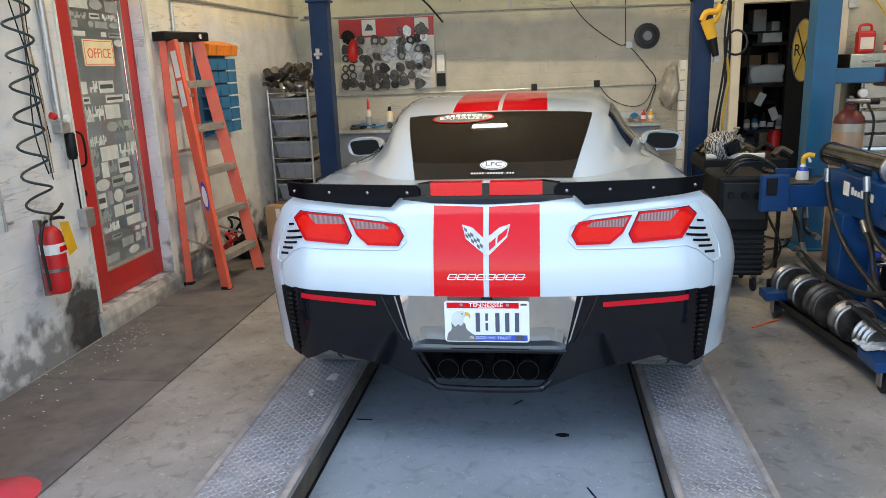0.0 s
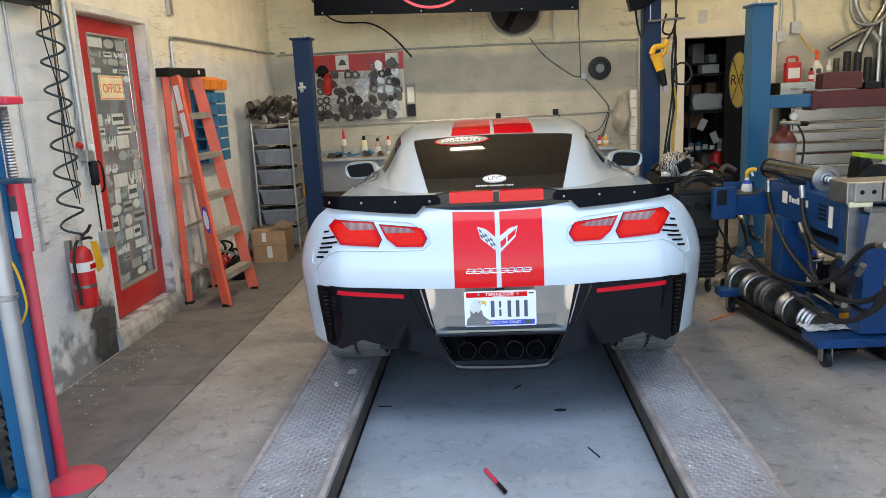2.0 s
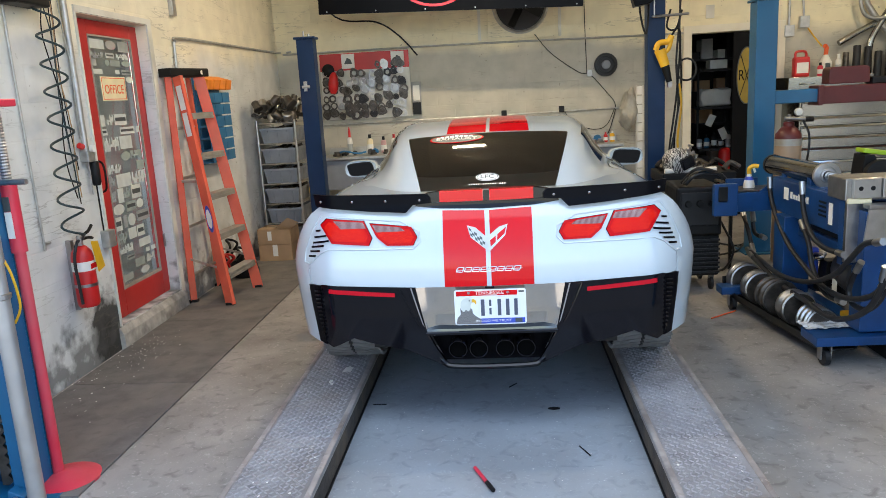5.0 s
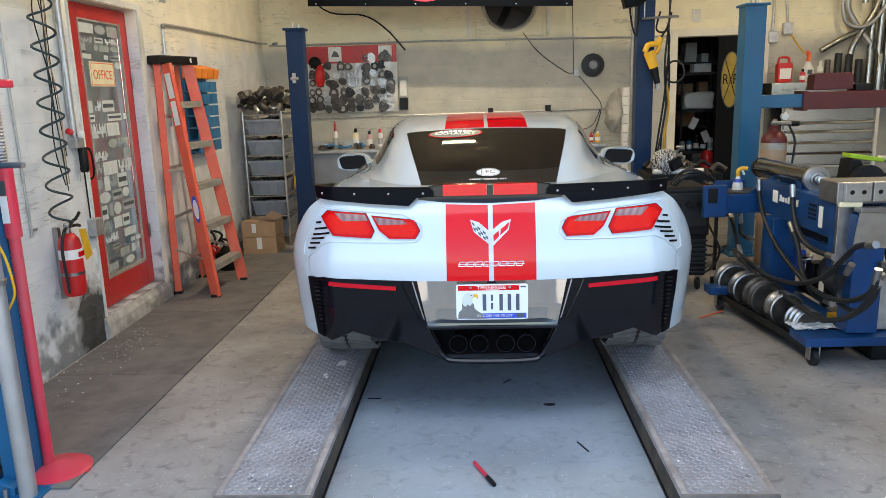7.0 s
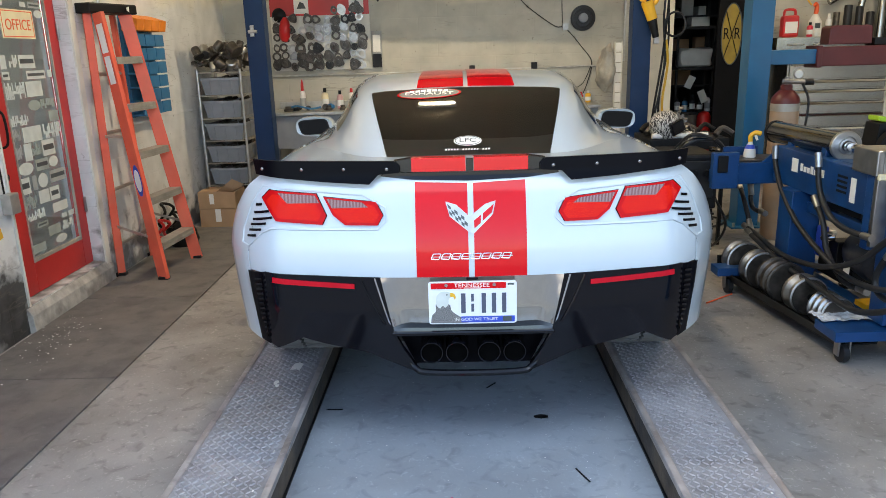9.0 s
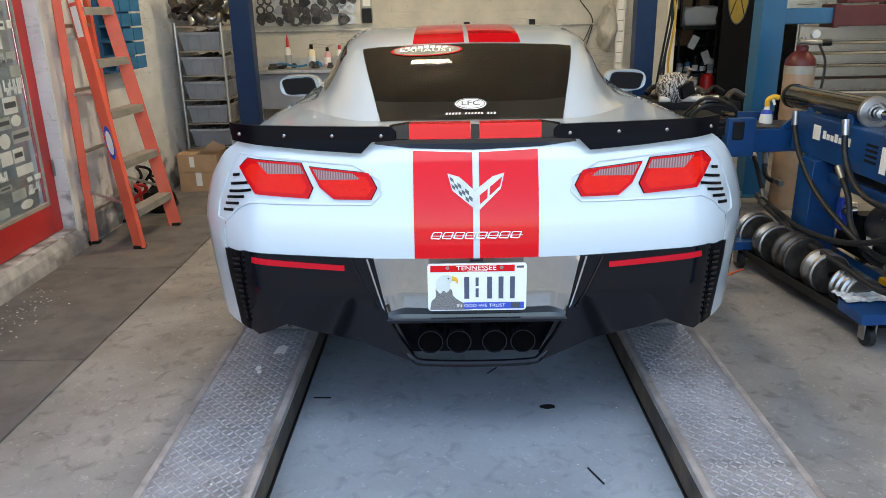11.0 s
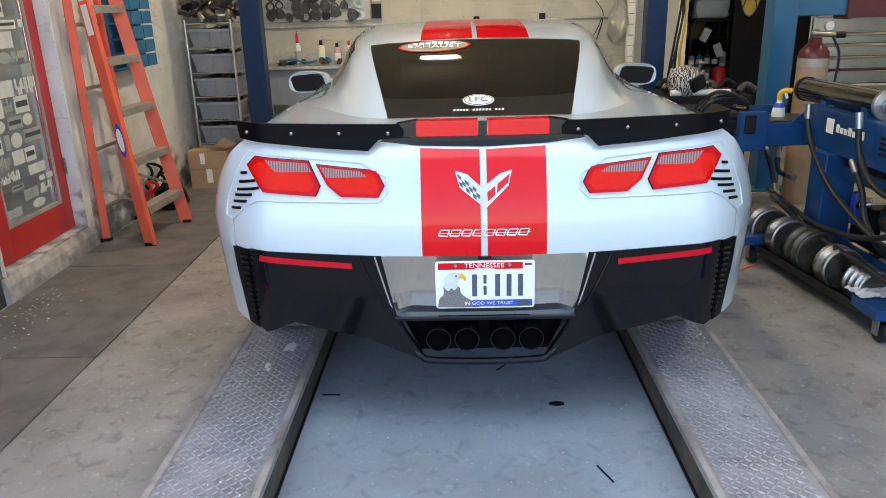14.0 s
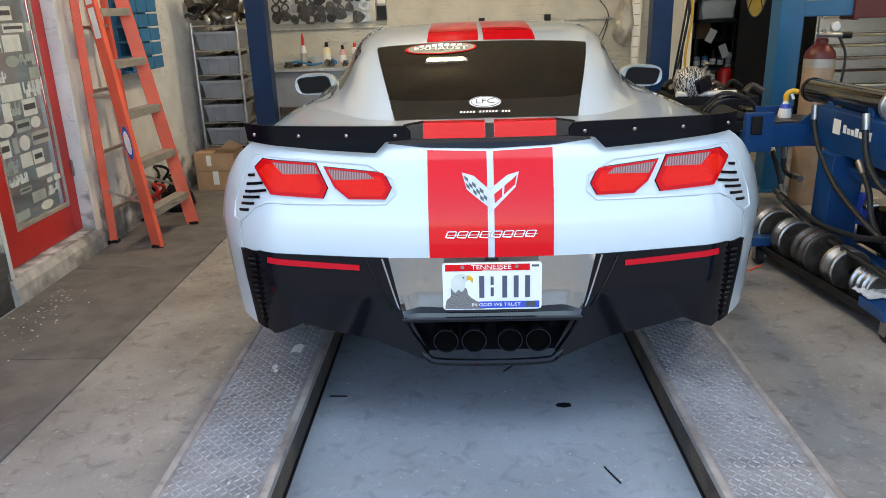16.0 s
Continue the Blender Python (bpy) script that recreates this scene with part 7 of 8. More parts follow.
bpart("arm_tray", -0.21, 0.09, 0.97, 1.2, 0.766, 0.778, "greasy", "worn steel tray")
# ram on top
ram = part("ram", rod(bp(0.13, 1.2, 0.915), bp(0.10, 0.36, 0.935), 0.066, seg=28), "ram_steel", pbm, "dark brushed hydraulic ram", True)
part("ram_flange", lathe([(0.062, 0), (0.076, 0.002), (0.078, 0.006), (0.078, 0.026), (0.074, 0.030), (0.052, 0.030), (0.050, 0.022), (0.040, 0.022), (0.038, 0.034), (0.030, 0.036), (0.030, 0.02)], bp(0.10, 0.36, 0.935), bp(0.10, 0, 0.935) - bp(0.13, 0.85, 0.92), 28), "alu", ram, "bright steel flange", True)
part("ram_rod", rod(bp(0.10, 0.34, 0.935), bp(0.10, -0.02, 0.94), 0.026, seg=18), "chrome", ram, "chrome ram rod", True)
part("ram_cap", rod(bp(0.13, 1.2, 0.915), bp(0.131, 1.23, 0.914), 0.070, seg=24), "black", ram)
bpart("ram_saddle", 0.06, 0.2, 0.85, 0.9, 0.86, 0.92, "machine_blue")
bpart("ram_saddle", 0.04, 0.18, 0.42, 0.47, 0.86, 0.92, "machine_blue")
# clamp head
head = bpart("clamp_head", -0.05, 0.32, -0.2, 0.0, 0.87, 0.985, "steel", "bare machined clamp head", 0.006)
for x0 in (-0.02, 0.125):
    hp = bpart("die_plate", x0, x0 + 0.135, -0.225, -0.2, 0.885, 0.985, "alu", "drilled bare metal die plate", 0.003)
    for dx in (0.035, 0.095):
        part("hole", rod(bp(x0 + dx, -0.2265, 0.935), bp(x0 + dx, -0.2245, 0.935), 0.012, seg=12), "black", hp)
bpart("grease_strip", -0.04, 0.08, -0.215, -0.19, 0.855, 0.883, "cream", "streak of pale grease", 0.006)
# control post
post = bpart("control_post", 0.03, 0.19, -0.26, -0.14, 0.18, 0.82, "machine_blue", "blue control post")
pn = prism([(0.02, 0.66), (0.20, 0.645), (0.185, 0.83), (0.04, 0.84)], "y", -0.275, -0.262)
bmesh.ops.transform(pn, matrix=TURN_B, verts=pn.verts)
part("control_panel", pn, "alu", pbm, "pale metal control panel")
bpart("panel_hood", 0.03, 0.20, -0.29, -0.22, 0.835, 0.86, "steel", "steel hood of the panel")
# base frame with casters
bpart("base_rail", -0.20, 0.5, -0.30, -0.10, 0.12, 0.17, "machine_blue", "blue base frame")
bpart("base_rail", -0.36, 0.5, 0.74, 0.86, 0.12, 0.17, "machine_blue", "blue base frame")
bpart("base_side", 0.12, 0.20, -0.10, 0.72, 0.10, 0.15, "machine_blue")
bpart("base_side", 0.42, 0.50, -0.10, 0.72, 0.10, 0.15, "machine_blue")
bpart("rear_leg", -0.045, 0.12, 0.56, 0.72, 0.17, 0.66, "machine_blue", "blue upright leg")
for x, y in ((-0.13, -0.24), (0.44, -0.22), (-0.27, 0.80), (0.44, 0.80)):
    cw = part("caster", lathe([(0.035, -0.016), (0.045, -0.014), (0.045, 0.014), (0.035, 0.016)], bp(x, y, 0.046), (1, 0.1, 0), 20), "hose", pbm, "black rubber caster", True)
    for s in (-1, 1):
        part("caster_fork", box(x + s * 0.026 - 0.004, x + s * 0.026 + 0.004, y - 0.02, y + 0.02, 0.035, 0.12, turn=TURN_B), "steel", cw)
# die tray in front
ty = prism([(-0.13, 0.13), (-0.10, 0.07), (0.10, 0.07), (0.12, 0.13), (0.114, 0.13), (0.096, 0.077), (-0.096, 0.077), (-0.124, 0.13)], "y", -0.10, 1.06)
bmesh.ops.transform(ty, matrix=TURN_T, verts=ty.verts)
part("die_tray", ty, "black", pbm, "black sheet metal die tray")
part("tray_end", box(-0.12, 0.11, 1.06, 1.075, 0.07, 0.20, 0.003, turn=TURN_T), "black", pbm)
sh = bmesh.new()
bmesh.ops.create_grid(sh, x_segments=14, y_segments=8, size=0.5, matrix=TURN_B @ Matrix.Translation((-0.085, -0.11, 0.182)) @ Matrix.Diagonal((0.24, 0.13, 1, 1)))
for v in sh.verts:
    v.co.z += 0.012 * noise.noise(v.co * 38) + 0.006 * noise.noise(v.co * 90)
part("plastic_sheet", thick(sh, 0.002), "film_pale", pbm, "crumpled clear plastic")
bpart("orange_block", 0.1, 0.26, 0.0, 0.1, 0.16, 0.19, "yellow", "small orange block", 0.004)
yy = 1.03
for k, (r, w, n, mt) in enumerate(((0.112, 0.085, 1, "steel"), (0.108, 0.085, 1, "steel"), (0.112, 0.13, 2, "greasy"), (0.102, 0.09, 1, "alu"), (0.088, 0.13, 3, "steel"))):
    prof = []
    for j in range(n):
        w0 = w / n
        prof += [(r, j * w0), (r, j * w0 + w0 * 0.22), (r * 0.80, j * w0 + w0 * 0.5), (r, j * w0 + w0 * 0.78), (r, (j + 1) * w0 - 0.001)]
    prof += [(r * 0.9, w + 0.004), (0.02, w + 0.006)]
    die = solo("bending_die", lathe(prof, TURN_T @ Vector((0.0, yy, 0.079 + r)), TURN_T.to_3x3() @ Vector((-0.05, -1, 0)), 32), mt, "grooved steel bending die lying in the tray", "die", "bending dies in the tray", smooth=True)
    part("die_bore", lathe([(0.018, 0), (0.018, 0.008)], TURN_T @ Vector((-0.0525 * w, yy - w - 0.009, 0.079 + r)), TURN_T.to_3x3() @ Vector((-0.05, -1, 0)), 16), "black", die, "dark bore")
    part("die_face", lathe([(r * 0.93, 0), (r * 0.93, 0.004)], TURN_T @ Vector((-0.0525 * w, yy - w - 0.0065, 0.079 + r)), TURN_T.to_3x3() @ Vector((-0.05, -1, 0)), 28), "greasy", die, "flat dark face of the die")
    yy -= w + 0.115
# motor and pump
mot = part("motor", lathe([(0.06, 0), (0.115, 0.02), (0.125, 0.05), (0.125, 0.26), (0.11, 0.29), (0.05, 0.30), (0.03, 0.33)], bp(0.30, 0.42, 0.36), bp(-0.15, -1, 0) - bp(0, 0, 0), 28), "motor_grey", pbm, "dark grey electric motor", True)
for k in range(2):
    bpart("motor_label", 0.17, 0.172, 0.2 + 0.1 * k, 0.26 + 0.1 * k, 0.36 - 0.12 * k, 0.43 - 0.12 * k, "paper", "white motor label", 0)
bpart("pump", 0.16, 0.30, 0.42, 0.52, 0.24, 0.40, "black")
bpart("reservoir", 0.22, 0.48, 0.36, 0.72, 0.15, 0.30, "black", "black oil tank")
for k in range(3):
    part("valve", lathe([(0.02, 0), (0.02, 0.06), (0.013, 0.07)], bp(0.14 + 0.03 * k, 0.44 + 0.05 * k, 0.42), bp(-1, -0.2, 0.1) - bp(0, 0, 0), 14), "steel" if k else "chrome", pbm, "", True)
bpart("valve_block", 0.06, 0.14, 0.42, 0.62, 0.585, 0.66, "greasy", "greasy valve block")
bpart("slide_bar", 0.05, 0.09, 0.05, 0.55, 0.61, 0.65, "black")
bpart("spray_can", 0.10, 0.15, 0.5, 0.55, 0.30, 0.47, "plate_blue", "blue can", 0.01)
# hydraulic hoses with bright fittings


def hyd(points, label="thick black hydraulic hose"):
    pts = [Vector(p) for p in points]
    h = part("hydraulic_hose", hose(pts, 0.0145, seg=10), "hose", pbm, label, True)
    for a, b in ((pts[0], pts[1]), (pts[-1], pts[-2])):
        d = (b - a).normalized()
        part("fitting", rod(a - d * 0.02, a + d * 0.055, 0.018, seg=10), "steel", h, "bright crimped fitting", True)
    return h


hyd([(1.64, 4.45, 0.86), (1.64, 4.44, 0.79), (1.64, 4.34, 0.66), (1.64, 4.11, 0.51), (1.64, 3.83, 0.42), (1.64, 3.56, 0.37), (1.64, 3.28, 0.39), (1.64, 3.05, 0.47), (1.64, 2.93, 0.57)])
hyd([(1.64, 3.93, 0.89), (1.64, 3.89, 0.74), (1.64, 3.77, 0.63), (1.64, 3.61, 0.59), (1.64, 3.38, 0.6)])
hyd([(1.6, 4.71, 0.34), (1.6, 4.51, 0.33), (1.6, 4.13, 0.31), (1.6, 3.7, 0.37), (1.6, 3.38, 0.49), (1.6, 3.2, 0.62), (1.6, 3.07, 0.72), (1.6, 2.92, 0.76)])
hyd([(1.58, 4.6, 0.33), (1.58, 4.45, 0.31), (1.58, 4.07, 0.27), (1.58, 3.66, 0.27), (1.58, 3.35, 0.27), (1.58, 3.1, 0.35), (1.58, 2.94, 0.45), (1.58, 2.85, 0.57), (1.58, 2.83, 0.65)])
hyd([(1.66, 3.23, 0.58), (1.66, 3.3, 0.49), (1.66, 3.33, 0.41), (1.66, 3.27, 0.36), (1.66, 3.12, 0.38), (1.66, 3.0, 0.48), (1.66, 2.95, 0.6)])
hyd([(1.66, 3.96, 0.66), (1.66, 3.85, 0.56), (1.66, 3.78, 0.43), (1.66, 3.6, 0.33), (1.66, 3.4, 0.34)])
hyd([(1.62, 4.92, 0.58), (1.62, 4.79, 0.47), (1.62, 4.67, 0.34)])
hyd([(1.66, 4.82, 0.57), (1.66, 4.77, 0.45), (1.66, 4.58, 0.45)])
part("manifold", box(0.15, 0.32, -0.31, -0.27, 0.52, 0.58, 0.005, turn=TURN_B), "greasy", pbm, "greasy valve manifold")
for k in range(3):
    p = bp(0.18 + 0.055 * k, -0.31, 0.55)
    part("elbow", hose([p, p + Vector((0.0, -0.03, 0.0)), p + Vector((-0.005, -0.04, -0.05))], 0.014), "chrome", pbm, "bright elbow fitting", True)
solo("power_lead", hose([(1.92, 3.28, 0.2), (1.88, 3.18, 0.03), (1.86, 3.0, 0.012), (1.95, 2.85, 0.012), (2.1, 2.8, 0.012)], 0.011), "hose", "black power lead on the floor", "cable", smooth=True)
for k, pts in enumerate(([(1.62, 5.95, 0.015), (1.75, 5.98, 0.013), (1.95, 6.1, 0.013), (2.06, 6.3, 0.013), (2.2, 6.6, 0.013)], [(1.6, 6.4, 0.013), (1.85, 6.5, 0.013), (2.0, 6.3, 0.02), (2.15, 6.45, 0.013)], [(1.5, 5.2, 0.55), (1.56, 5.15, 0.42), (1.62, 5.1, 0.25), (1.6, 5.3, 0.05), (1.55, 5.6, 0.013), (1.7, 5.8, 0.013)])):
    solo("floor_cable", hose(pts, 0.009), "hose", "black cable lying on the floor behind the bender", "cable", "cables on the floor", smooth=True)
gc = thing("grey_cabinet", (2.0, 3.55, 0.0), "small pale grey cabinet behind the control post", "cabinet")
part("body", box(1.90, 2.12, 3.42, 3.7, 0.18, 0.50, 0.006), "galv", gc)
part("plinth", box(1.92, 2.10, 3.44, 3.68, 0.0, 0.18), "black", gc)
# spray bottle on the arm tray
sb2 = thing("spray_bottle", bp(-0.08, 1.09, 0.779), "white spray bottle with a yellow trigger and purple label", "bottle")
q = bp(-0.08, 1.09, 0.779)
part("body", lathe([(0.036, 0), (0.038, 0.008), (0.032, 0.048), (0.016, 0.08), (0.012, 0.095)], q, seg=18), "bottle_white", sb2, "", True)
part("label_wrap", lathe([(0.031, 0.0), (0.0215, 0.024)], q + Vector((0, 0, 0.053)), seg=18), "plate_blue", sb2, "purple label", True)
part("trigger_head", hose([q + Vector((0, 0, 0.095)), q + Vector((0.0, 0, 0.128)), q + Vector((0.024, -0.008, 0.148)), q + Vector((0.056, -0.016, 0.144))], 0.0145, seg=10), "yellow", sb2, "yellow trigger head", True)
part("trigger", hose([q + Vector((0.024, -0.008, 0.136)), q + Vector((0.036, -0.012, 0.104))], 0.008), "bottle_white", sb2)
solo("rag", box(1.75, 1.81, 4.40, 4.46, 0.872, 0.880, 0.003), "yellow", "folded yellow rag on the bender", "rag")
# cutting stand behind the bender
js = thing("work_stand", (2.4, 4.55, 0.0), "black work stand with a lime green jaw", "work stand")
part("jaw", prism([(2.24, 1.03), (2.46, 0.995), (2.46, 0.965), (2.24, 1.0)], "y", 4.5, 4.62, bevel=0.006), "green", js, "lime green jaw")
part("jaw_bar", rod((2.44, 4.56, 0.985), (2.58, 4.56, 0.975), 0.022), "alu", js, "", True)
part("frame", prism([(2.24, 0.99), (2.30, 0.99), (2.36, 0.86), (2.60, 0.86), (2.60, 0.80), (2.22, 0.80)], "y", 4.48, 4.64, bevel=0.006), "black", js)
part("guard", lathe([(0.11, 0), (0.11, 0.05), (0.02, 0.06)], (2.33, 4.47, 0.85), (0, -1, 0), 24), "black", js, "round black guard", True)
part("hood", prism([(2.44, 0.86), (2.68, 0.86), (2.66, 0.95), (2.48, 0.95)], "y", 4.38, 4.48, bevel=0.01), "black", js)
part("hood_mark", box(2.50, 2.63, 4.377, 4.3795, 0.885, 0.91), "paper", js, "pale plain bar")
for x, y in ((2.25, 4.4), (2.6, 4.4), (2.42, 4.75)):
    part("leg", rod((x, y, 0.0), (2.42, 4.56, 0.82), 0.02), "black", js)
# gas cylinder
gt = thing("gas_cylinder", (2.21, 5.70, 0.0), "tan gas cylinder with regulator and gauge", "gas cylinder")
part("cylinder", lathe([(0.09, 0), (0.10, 0.02), (0.10, 1.02), (0.093, 1.06), (0.06, 1.10), (0.035, 1.118)], (2.21, 5.70, 0.0), seg=28), "tan_tank", gt, "", True)
part("shoulder_band", lathe([(0.1012, 0), (0.1012, 0.055)], (2.21, 5.70, 0.965), seg=28), "dull_alu", gt, "scuffed bare metal band", True)
part("shoulder", lathe([(0.1015, 0), (0.1015, 0.008), (0.0945, 0.042), (0.0615, 0.082), (0.037, 0.10)], (2.21, 5.70, 1.0205), seg=28), "maroon", gt, "glossy dark red shoulder", True)
part("collar", lathe([(0.04, 0), (0.042, 0.04), (0.03, 0.05)], (2.21, 5.70, 1.105), seg=18), "maroon", gt, "red neck collar", True)
part("valve", rod((2.21, 5.70, 1.120), (2.21, 5.70, 1.210), 0.016), "steel", gt)
part("regulator", rod((2.17, 5.68, 1.180), (2.33, 5.66, 1.170), 0.017), "steel", gt, "", True)
part("gauge", lathe([(0.032, 0), (0.033, 0.022), (0.028, 0.026)], (2.26, 5.65, 1.230), (-0.1, -1, 0), 20), "alu", gt, "round pressure gauge", True)
part("gauge_face", lathe([(0.027, 0), (0.027, 0.002)], (2.257, 5.623, 1.230), (-0.1, -1, 0), 20), "paper", gt)
part("regulator_knob", rod((2.32, 5.66, 1.170), (2.38, 5.655, 1.170), 0.022), "black", gt, "", True)
part("gas_hose", hose([(2.30, 5.65, 1.160), (2.34, 5.62, 1.050), (2.33, 5.6, 0.900), (2.29, 5.55, 0.800)], 0.009), "black", gt, "", True)

# stainless tool chest
tcst = thing("tool_chest", (3.45, 7.8, 0.0), "brushed stainless drawer tool chest against the wall", "tool chest")
part("case", box(3.0, 3.97, 7.55, 8.05, 0.12, 1.28, 0.006), "stainless", tcst)
z = 0.14
for k, h in enumerate((0.2, 0.16, 0.13, 0.13, 0.11, 0.11, 0.09, 0.16)):
    dr = part("drawer", box(3.02, 3.95, 7.53, 7.548, z, z + h - 0.012, 0.003), "stainless", tcst)
    part("pull", prism([(7.53, z + h - 0.010), (7.500, z + h - 0.014), (7.496, z + h - 0.030), (7.506, z + h - 0.040), (7.53, z + h - 0.034)], "x", 3.03, 3.94), "chrome", dr, "full-width drawer pull")
    z += h + 0.004
part("side_trim", box(3.955, 3.99, 7.52, 7.56, 0.12, 1.28, 0.004), "bottle_white", tcst)
for x in (3.05, 3.9):
    for y in (7.6, 8.0):
        part("caster", lathe([(0.05, -0.02), (0.06, -0.015), (0.06, 0.015), (0.05, 0.02)], (x, y, 0.06), (1, 0, 0), 16), "black", tcst)
tt = thing("top_chest", (3.4, 7.8, 1.28), "grey metal top tool box on the chest", "tool box")
part("box_body", box(2.9, 3.75, 7.6, 8.04, 1.281, 1.49, 0.006), "stainless", tt)
for k in range(3):
    part("handle", hose([(3.02 + 0.25 * k, 7.6, 1.42), (3.02 + 0.25 * k, 7.575, 1.42), (3.14 + 0.25 * k, 7.575, 1.42), (3.14 + 0.25 * k, 7.6, 1.42)], 0.008, smooth_steps=3), "alu", tt)
solo("maroon_case", prism([(2.65, 1.425), (2.98, 1.425), (2.975, 1.55), (2.95, 1.565), (2.68, 1.565), (2.655, 1.55)], "y", 6.05, 6.2, bevel=0.006), "maroon", "maroon metal case on the lift beam", "case")
solo("black_case", box(3.0, 3.14, 6.05, 6.2, 1.411, 1.47, 0.008), "black", "small black case on the lift beam", "case")
# things on the chest
jg = thing("jug", (3.10, 7.85, 1.491), "red plastic coolant jug with a white label", "jug")
part("body", box(3.03, 3.19, 7.8, 7.9, 1.491, 1.70, 0.02), "red_plastic", jg)
part("handle", hose([(3.05, 7.85, 1.69), (3.06, 7.85, 1.75), (3.15, 7.85, 1.75), (3.16, 7.85, 1.69)], 0.013), "red_plastic", jg, "", True)
part("label", box(3.05, 3.17, 7.797, 7.7995, 1.53, 1.64), "paper", jg, "white label")
tb = thing("trigger_bottle", (3.36, 7.85, 1.491), "white trigger bottle with an orange spray head", "bottle")
part("body", lathe([(0.06, 0), (0.065, 0.02), (0.062, 0.14), (0.03, 0.2), (0.018, 0.22)], (3.36, 7.85, 1.491), seg=18), "bottle_white", tb, "", True)
part("spray_head", hose([(3.36, 7.85, 1.70), (3.365, 7.85, 1.78), (3.34, 7.84, 1.80)], 0.022), "sign_orange", tb, "orange spray head", True)
part("label", box(3.335, 3.385, 7.783, 7.786, 1.57, 1.62), "ink", tb, "dark label")
bottle(3.48, 7.82, 1.491, 0.03, 0.22, "bottle_white", "bottle_white", "clear white bottle on the tool chest")
bottle(3.27, 7.75, 1.491, 0.028, 0.14, "pink_red", "black", "small red can on the tool chest")
for k in range(7):
    x = 3.56 + 0.11 * k
    h = rnd.uniform(0.16, 0.36)
    solo("exhaust_tube", hose([(x, 7.85, 1.49 if x < 3.72 else 1.32), (x + 0.01, 7.86, 1.6), (x + 0.02, 7.88, 1.6 + h * 0.6)], rnd.uniform(0.03, 0.045), seg=14), rnd.choice(["stainless", "greasy", "hose"]), "short exhaust pipe standing on the chest", "pipe", "pipes by the tool chest", smooth=True)
solo("pipe_shelf", box(3.76, 4.9, 7.75, 8.09, 1.29, 1.318, 0.004), "black", "dark shelf beside the tool chest", "shelf")
# exhaust pipes hung on the wall
for k, pts in enumerate(([(3.55, 8.0, 1.82), (3.75, 8.0, 1.93), (4.02, 8.0, 2.06)], [(3.85, 8.0, 2.6), (3.80, 8.0, 2.3), (3.88, 8.0, 2.12), (4.06, 7.98, 1.88)], [(3.86, 7.97, 1.45), (3.86, 7.97, 1.8), (3.95, 7.97, 2.0), (4.1, 7.97, 2.3), (4.12, 7.97, 2.7)], [(4.15, 7.98, 1.33), (4.17, 7.98, 2.7)], [(4.25, 8.0, 1.33), (4.24, 8.0, 2.75)], [(4.08, 8.02, 1.33), (4.10, 8.02, 2.3), (4.2, 8.02, 2.6)], [(3.78, 7.94, 2.65), (3.72, 7.94, 2.3), (3.8, 7.94, 2.08), (4.05, 7.94, 2.1), (4.3, 7.94, 2.5)], [(3.95, 7.95, 2.7), (3.96, 7.95, 2.3)], [(4.4, 8.0, 1.33), (4.38, 8.0, 2.6)], [(4.55, 8.0, 1.33), (4.6, 8.0, 2.5)])):
    solo("exhaust_pipe", hose(pts, 0.032 if k != 6 else 0.02, seg=14), "stainless" if k not in (1, 6) else "galv", "bent bare steel exhaust pipe on the wall", "pipe", "exhaust pipes on the wall", smooth=True)
tyre = lathe([(0.2, -0.09), (0.31, -0.1), (0.33, -0.06), (0.335, 0.0), (0.33, 0.06), (0.31, 0.1), (0.2, 0.09)], (4.55, 7.85, 1.66), (0, 1, 0), 36)
solo("spare_tyre", tyre, "rubber", "black tyre standing on the shelf", "tyre", smooth=True)
for x, z in ((3.055, 1.985), (3.21, 2.07)):
    solo("outlet_box", box(x - 0.05, x + 0.05, 8.04, 8.099, z - 0.06, z + 0.06, 0.005), "galv", "grey electrical box on the wall", "outlet", "junction boxes")
solo("conduit", hose([(3.055, 8.08, 2.05), (3.05, 8.08, 2.4), (2.98, 8.08, 2.47), (2.4, 8.08, 2.47), (1.7, 8.08, 2.44)], 0.013), "galv", "bent grey conduit over the doorway", "conduit", "conduits", smooth=True)
solo("conduit", hose([(3.21, 8.08, 2.13), (3.18, 8.08, 2.4), (3.0, 8.08, 3.4)], 0.012), "galv", "grey conduit rising from an electrical box", "conduit", "conduits", smooth=True)
solo("wall_cable", hose([(3.25, 8.06, 2.0), (3.32, 8.05, 1.9), (3.38, 8.0, 1.8)], 0.008), "yellow", "yellow cable below an electrical box", "cable", "cables on the north wall", smooth=True)
dm = thing("yellow_light", (4.19, 8.06, 0.85), "yellow and black work light hung on the wall", "work light")
part("head", box(4.12, 4.26, 8.02, 8.09, 0.98, 1.12, 0.015), "yellow", dm)
part("grip", rod((4.19, 8.05, 0.98), (4.17, 8.05, 0.78), 0.045, r2=0.03), "black", dm, "", True)

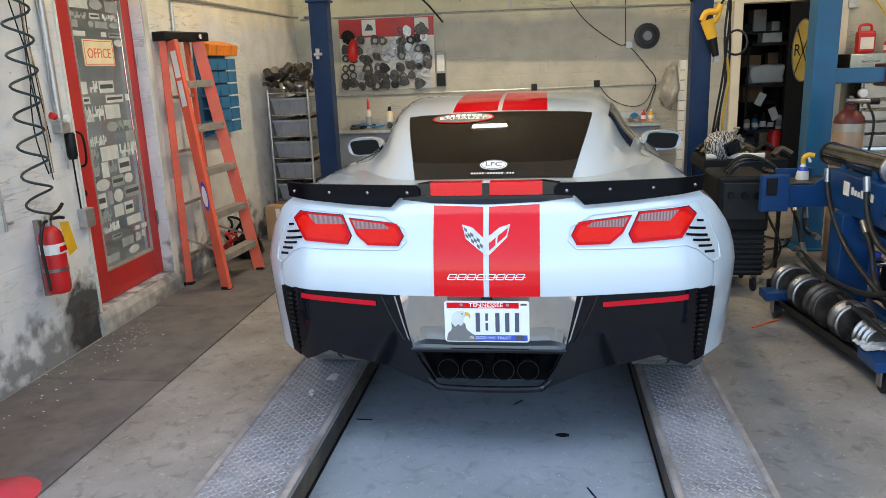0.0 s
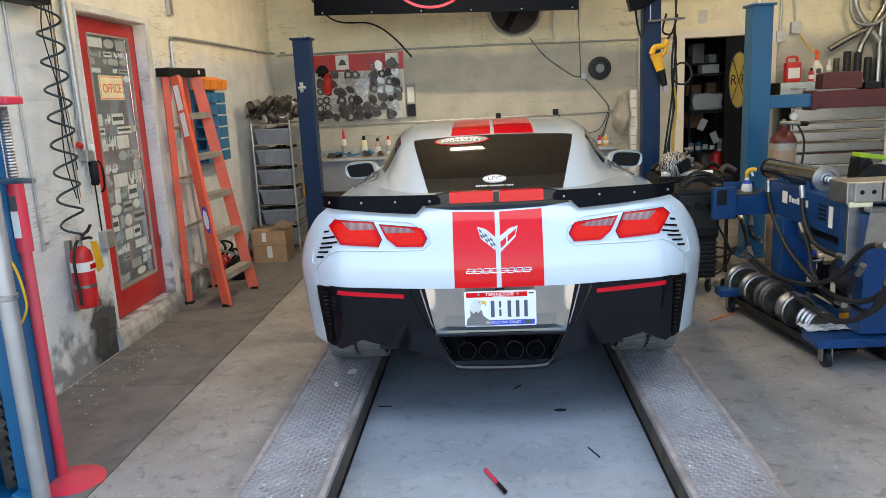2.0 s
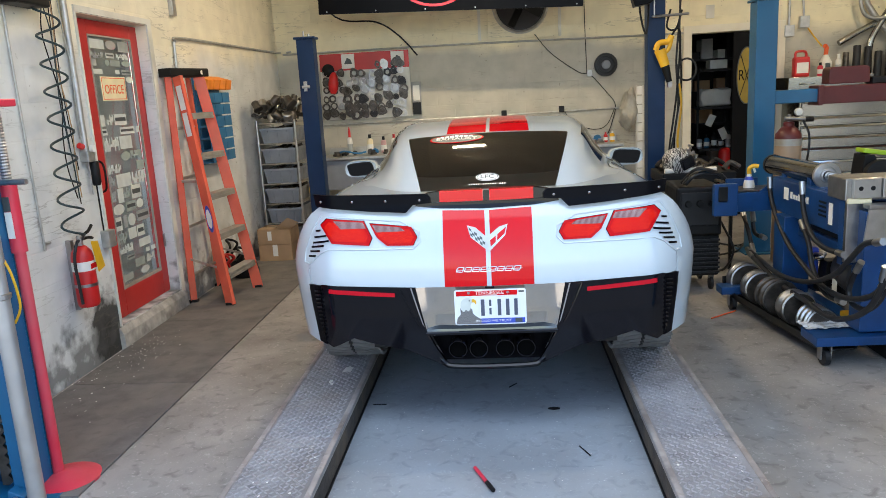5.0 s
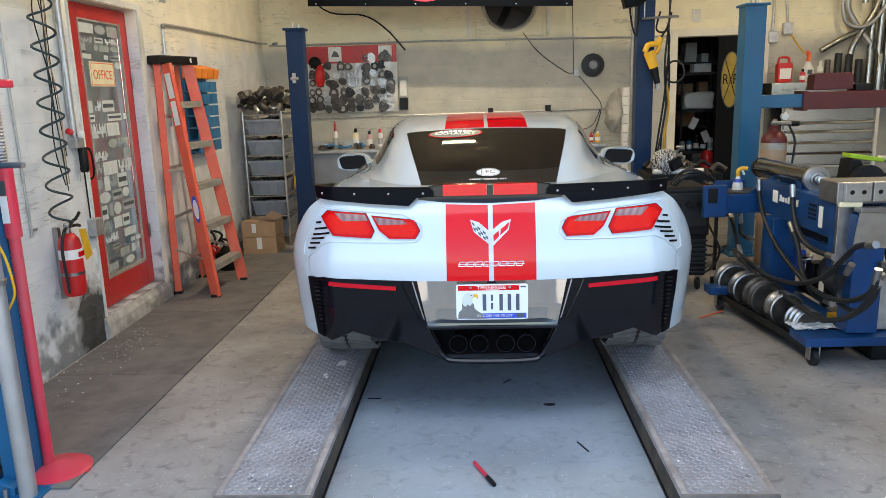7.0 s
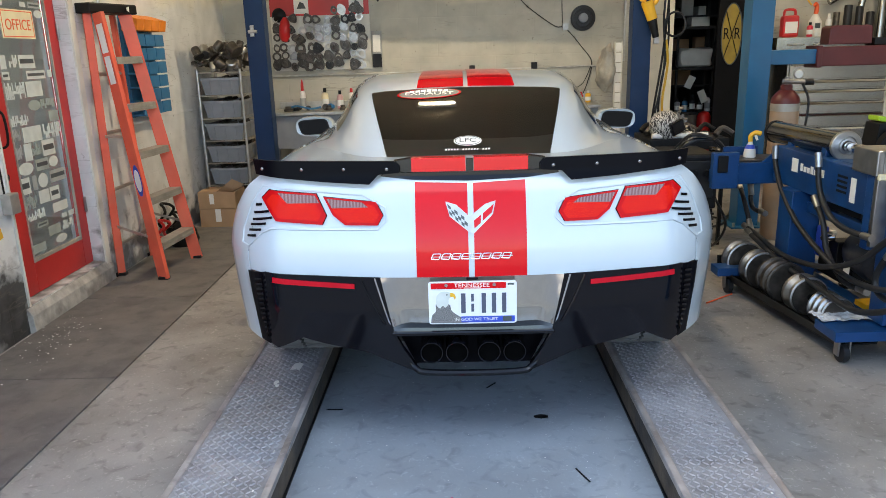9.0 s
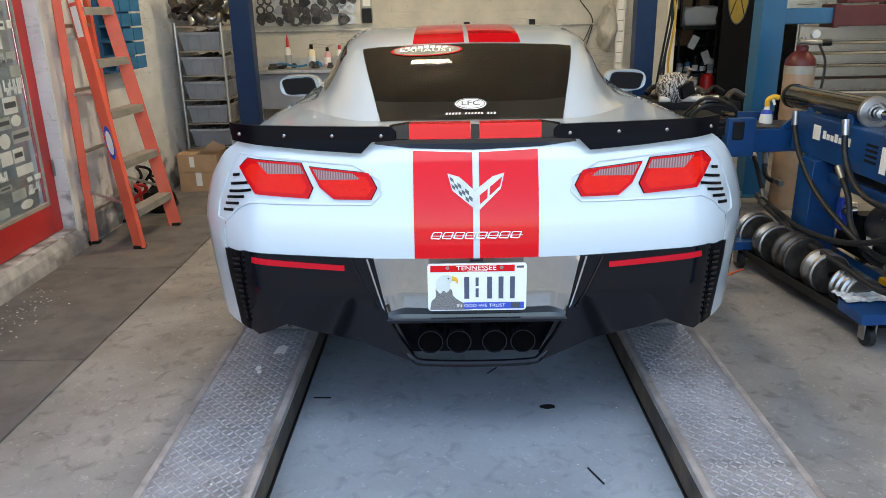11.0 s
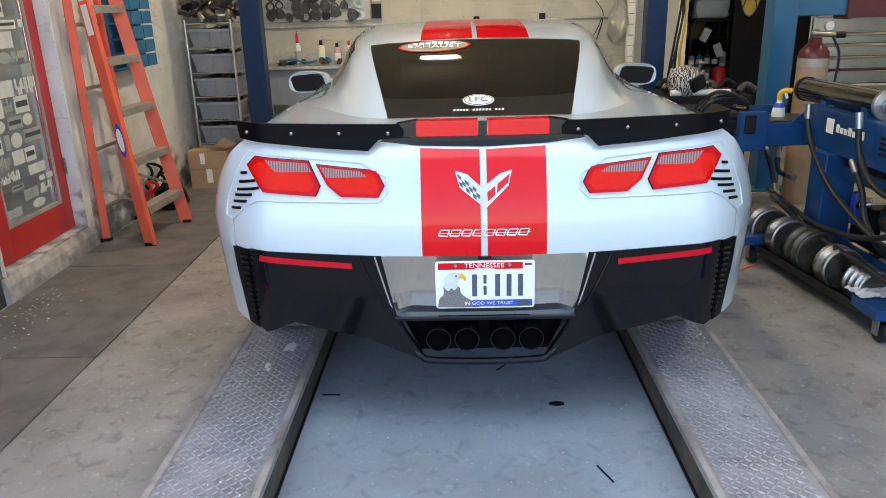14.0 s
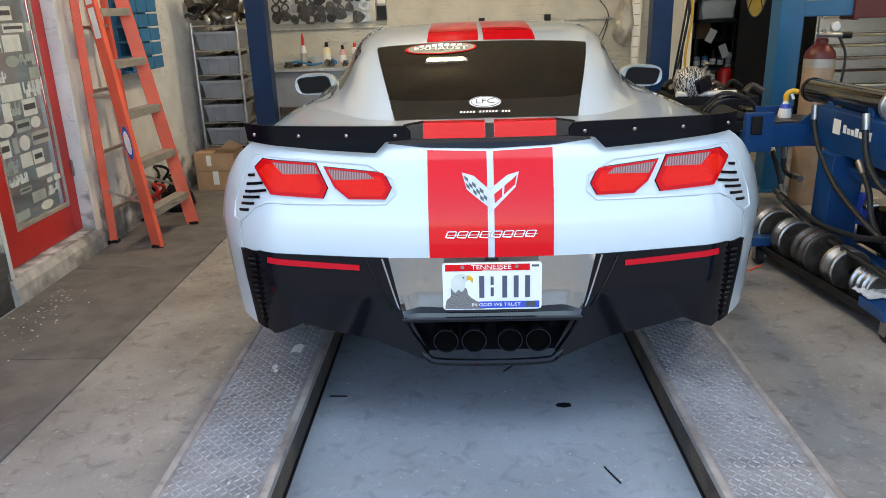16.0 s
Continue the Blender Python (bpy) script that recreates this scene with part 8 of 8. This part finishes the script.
# ---- ceiling lamps ----
for fx, fy in ((-0.45, 5.9), (3.6, 5.6), (-0.45, 3.4)):
    tl = thing("ceiling_light", (fx, fy, 3.5), "white fluorescent ceiling fixture with a lit tube", "ceiling light", "ceiling lights")
    part("housing", box(fx - 0.21, fx + 0.21, fy - 0.08, fy + 0.08, 3.52, 3.598, 0.006), "paper", tl)
    part("tube", rod((fx - 0.18, fy, 3.495), (fx + 0.18, fy, 3.495), 0.016, seg=14), "tube", tl, "lit tube")

# ---- small things on the floor ----
mk = thing("marker_pen", (-0.21, 2.2, 0.004), "red and black marker pen on the floor", "pen")
part("barrel", rod((-0.251, 2.294, 0.016), (-0.20, 2.177, 0.016), 0.008), "pink_red", mk, "", True)
part("pen_cap", rod((-0.20, 2.177, 0.016), (-0.174, 2.117, 0.016), 0.009), "black", mk, "black cap", True)
for a, b in (((0.194, 2.485), (0.23, 2.399)), ((-0.79, 2.967), (-0.721, 2.965)), ((-0.10, 3.15), (-0.06, 3.2))):
    solo("black_twig", rod((*a, 0.0075), (*b, 0.0075), 0.003, seg=6), "black", "short black strip of plastic on the floor", "debris", "litter on the floor")
solo("red_twig", rod((1.221, 4.213, 0.006), (1.42, 4.365, 0.006), 0.005, seg=6), "sign_orange", "thin red rod lying on the floor", "rod")
sp_ = bmesh.new()
sp_.faces.new([sp_.verts.new((0.113 + 0.035 * rnd.uniform(0.7, 1.1) * math.cos(k * 0.52), 2.88 + 0.02 * rnd.uniform(0.7, 1.1) * math.sin(k * 0.52), 0.0052)) for k in range(12)])
tagged(link_mesh("floor_stain", sp_, "black"), "dark oil spot on the painted floor", "stain", "", "structure")
fk = bmesh.new()
for k in range(270):
    if k < 140:
        x, y = min(max(rnd.gauss(-2.44, 0.10), -2.6), -1.9), (rnd.gauss(3.95, 0.16) if k < 65 else rnd.uniform(2.6, 4.2))
        z0 = 0.0116
    else:
        x, y = rnd.uniform(-0.75, 0.45), rnd.uniform(1.9, 3.4)
        z0 = 0.0048
    r = rnd.uniform(0.0015, 0.0035 if k >= 140 else 0.0065)
    fk.faces.new([fk.verts.new((x + r * rnd.uniform(0.5, 1.3) * math.cos(j * 1.05), y + r * rnd.uniform(0.5, 1.3) * math.sin(j * 1.05), z0 + 0.001 * rnd.random())) for j in range(6)])
solo("paint_flakes", fk, "paper", "pale paint flakes scattered on the floor", "debris", kind="stuff")
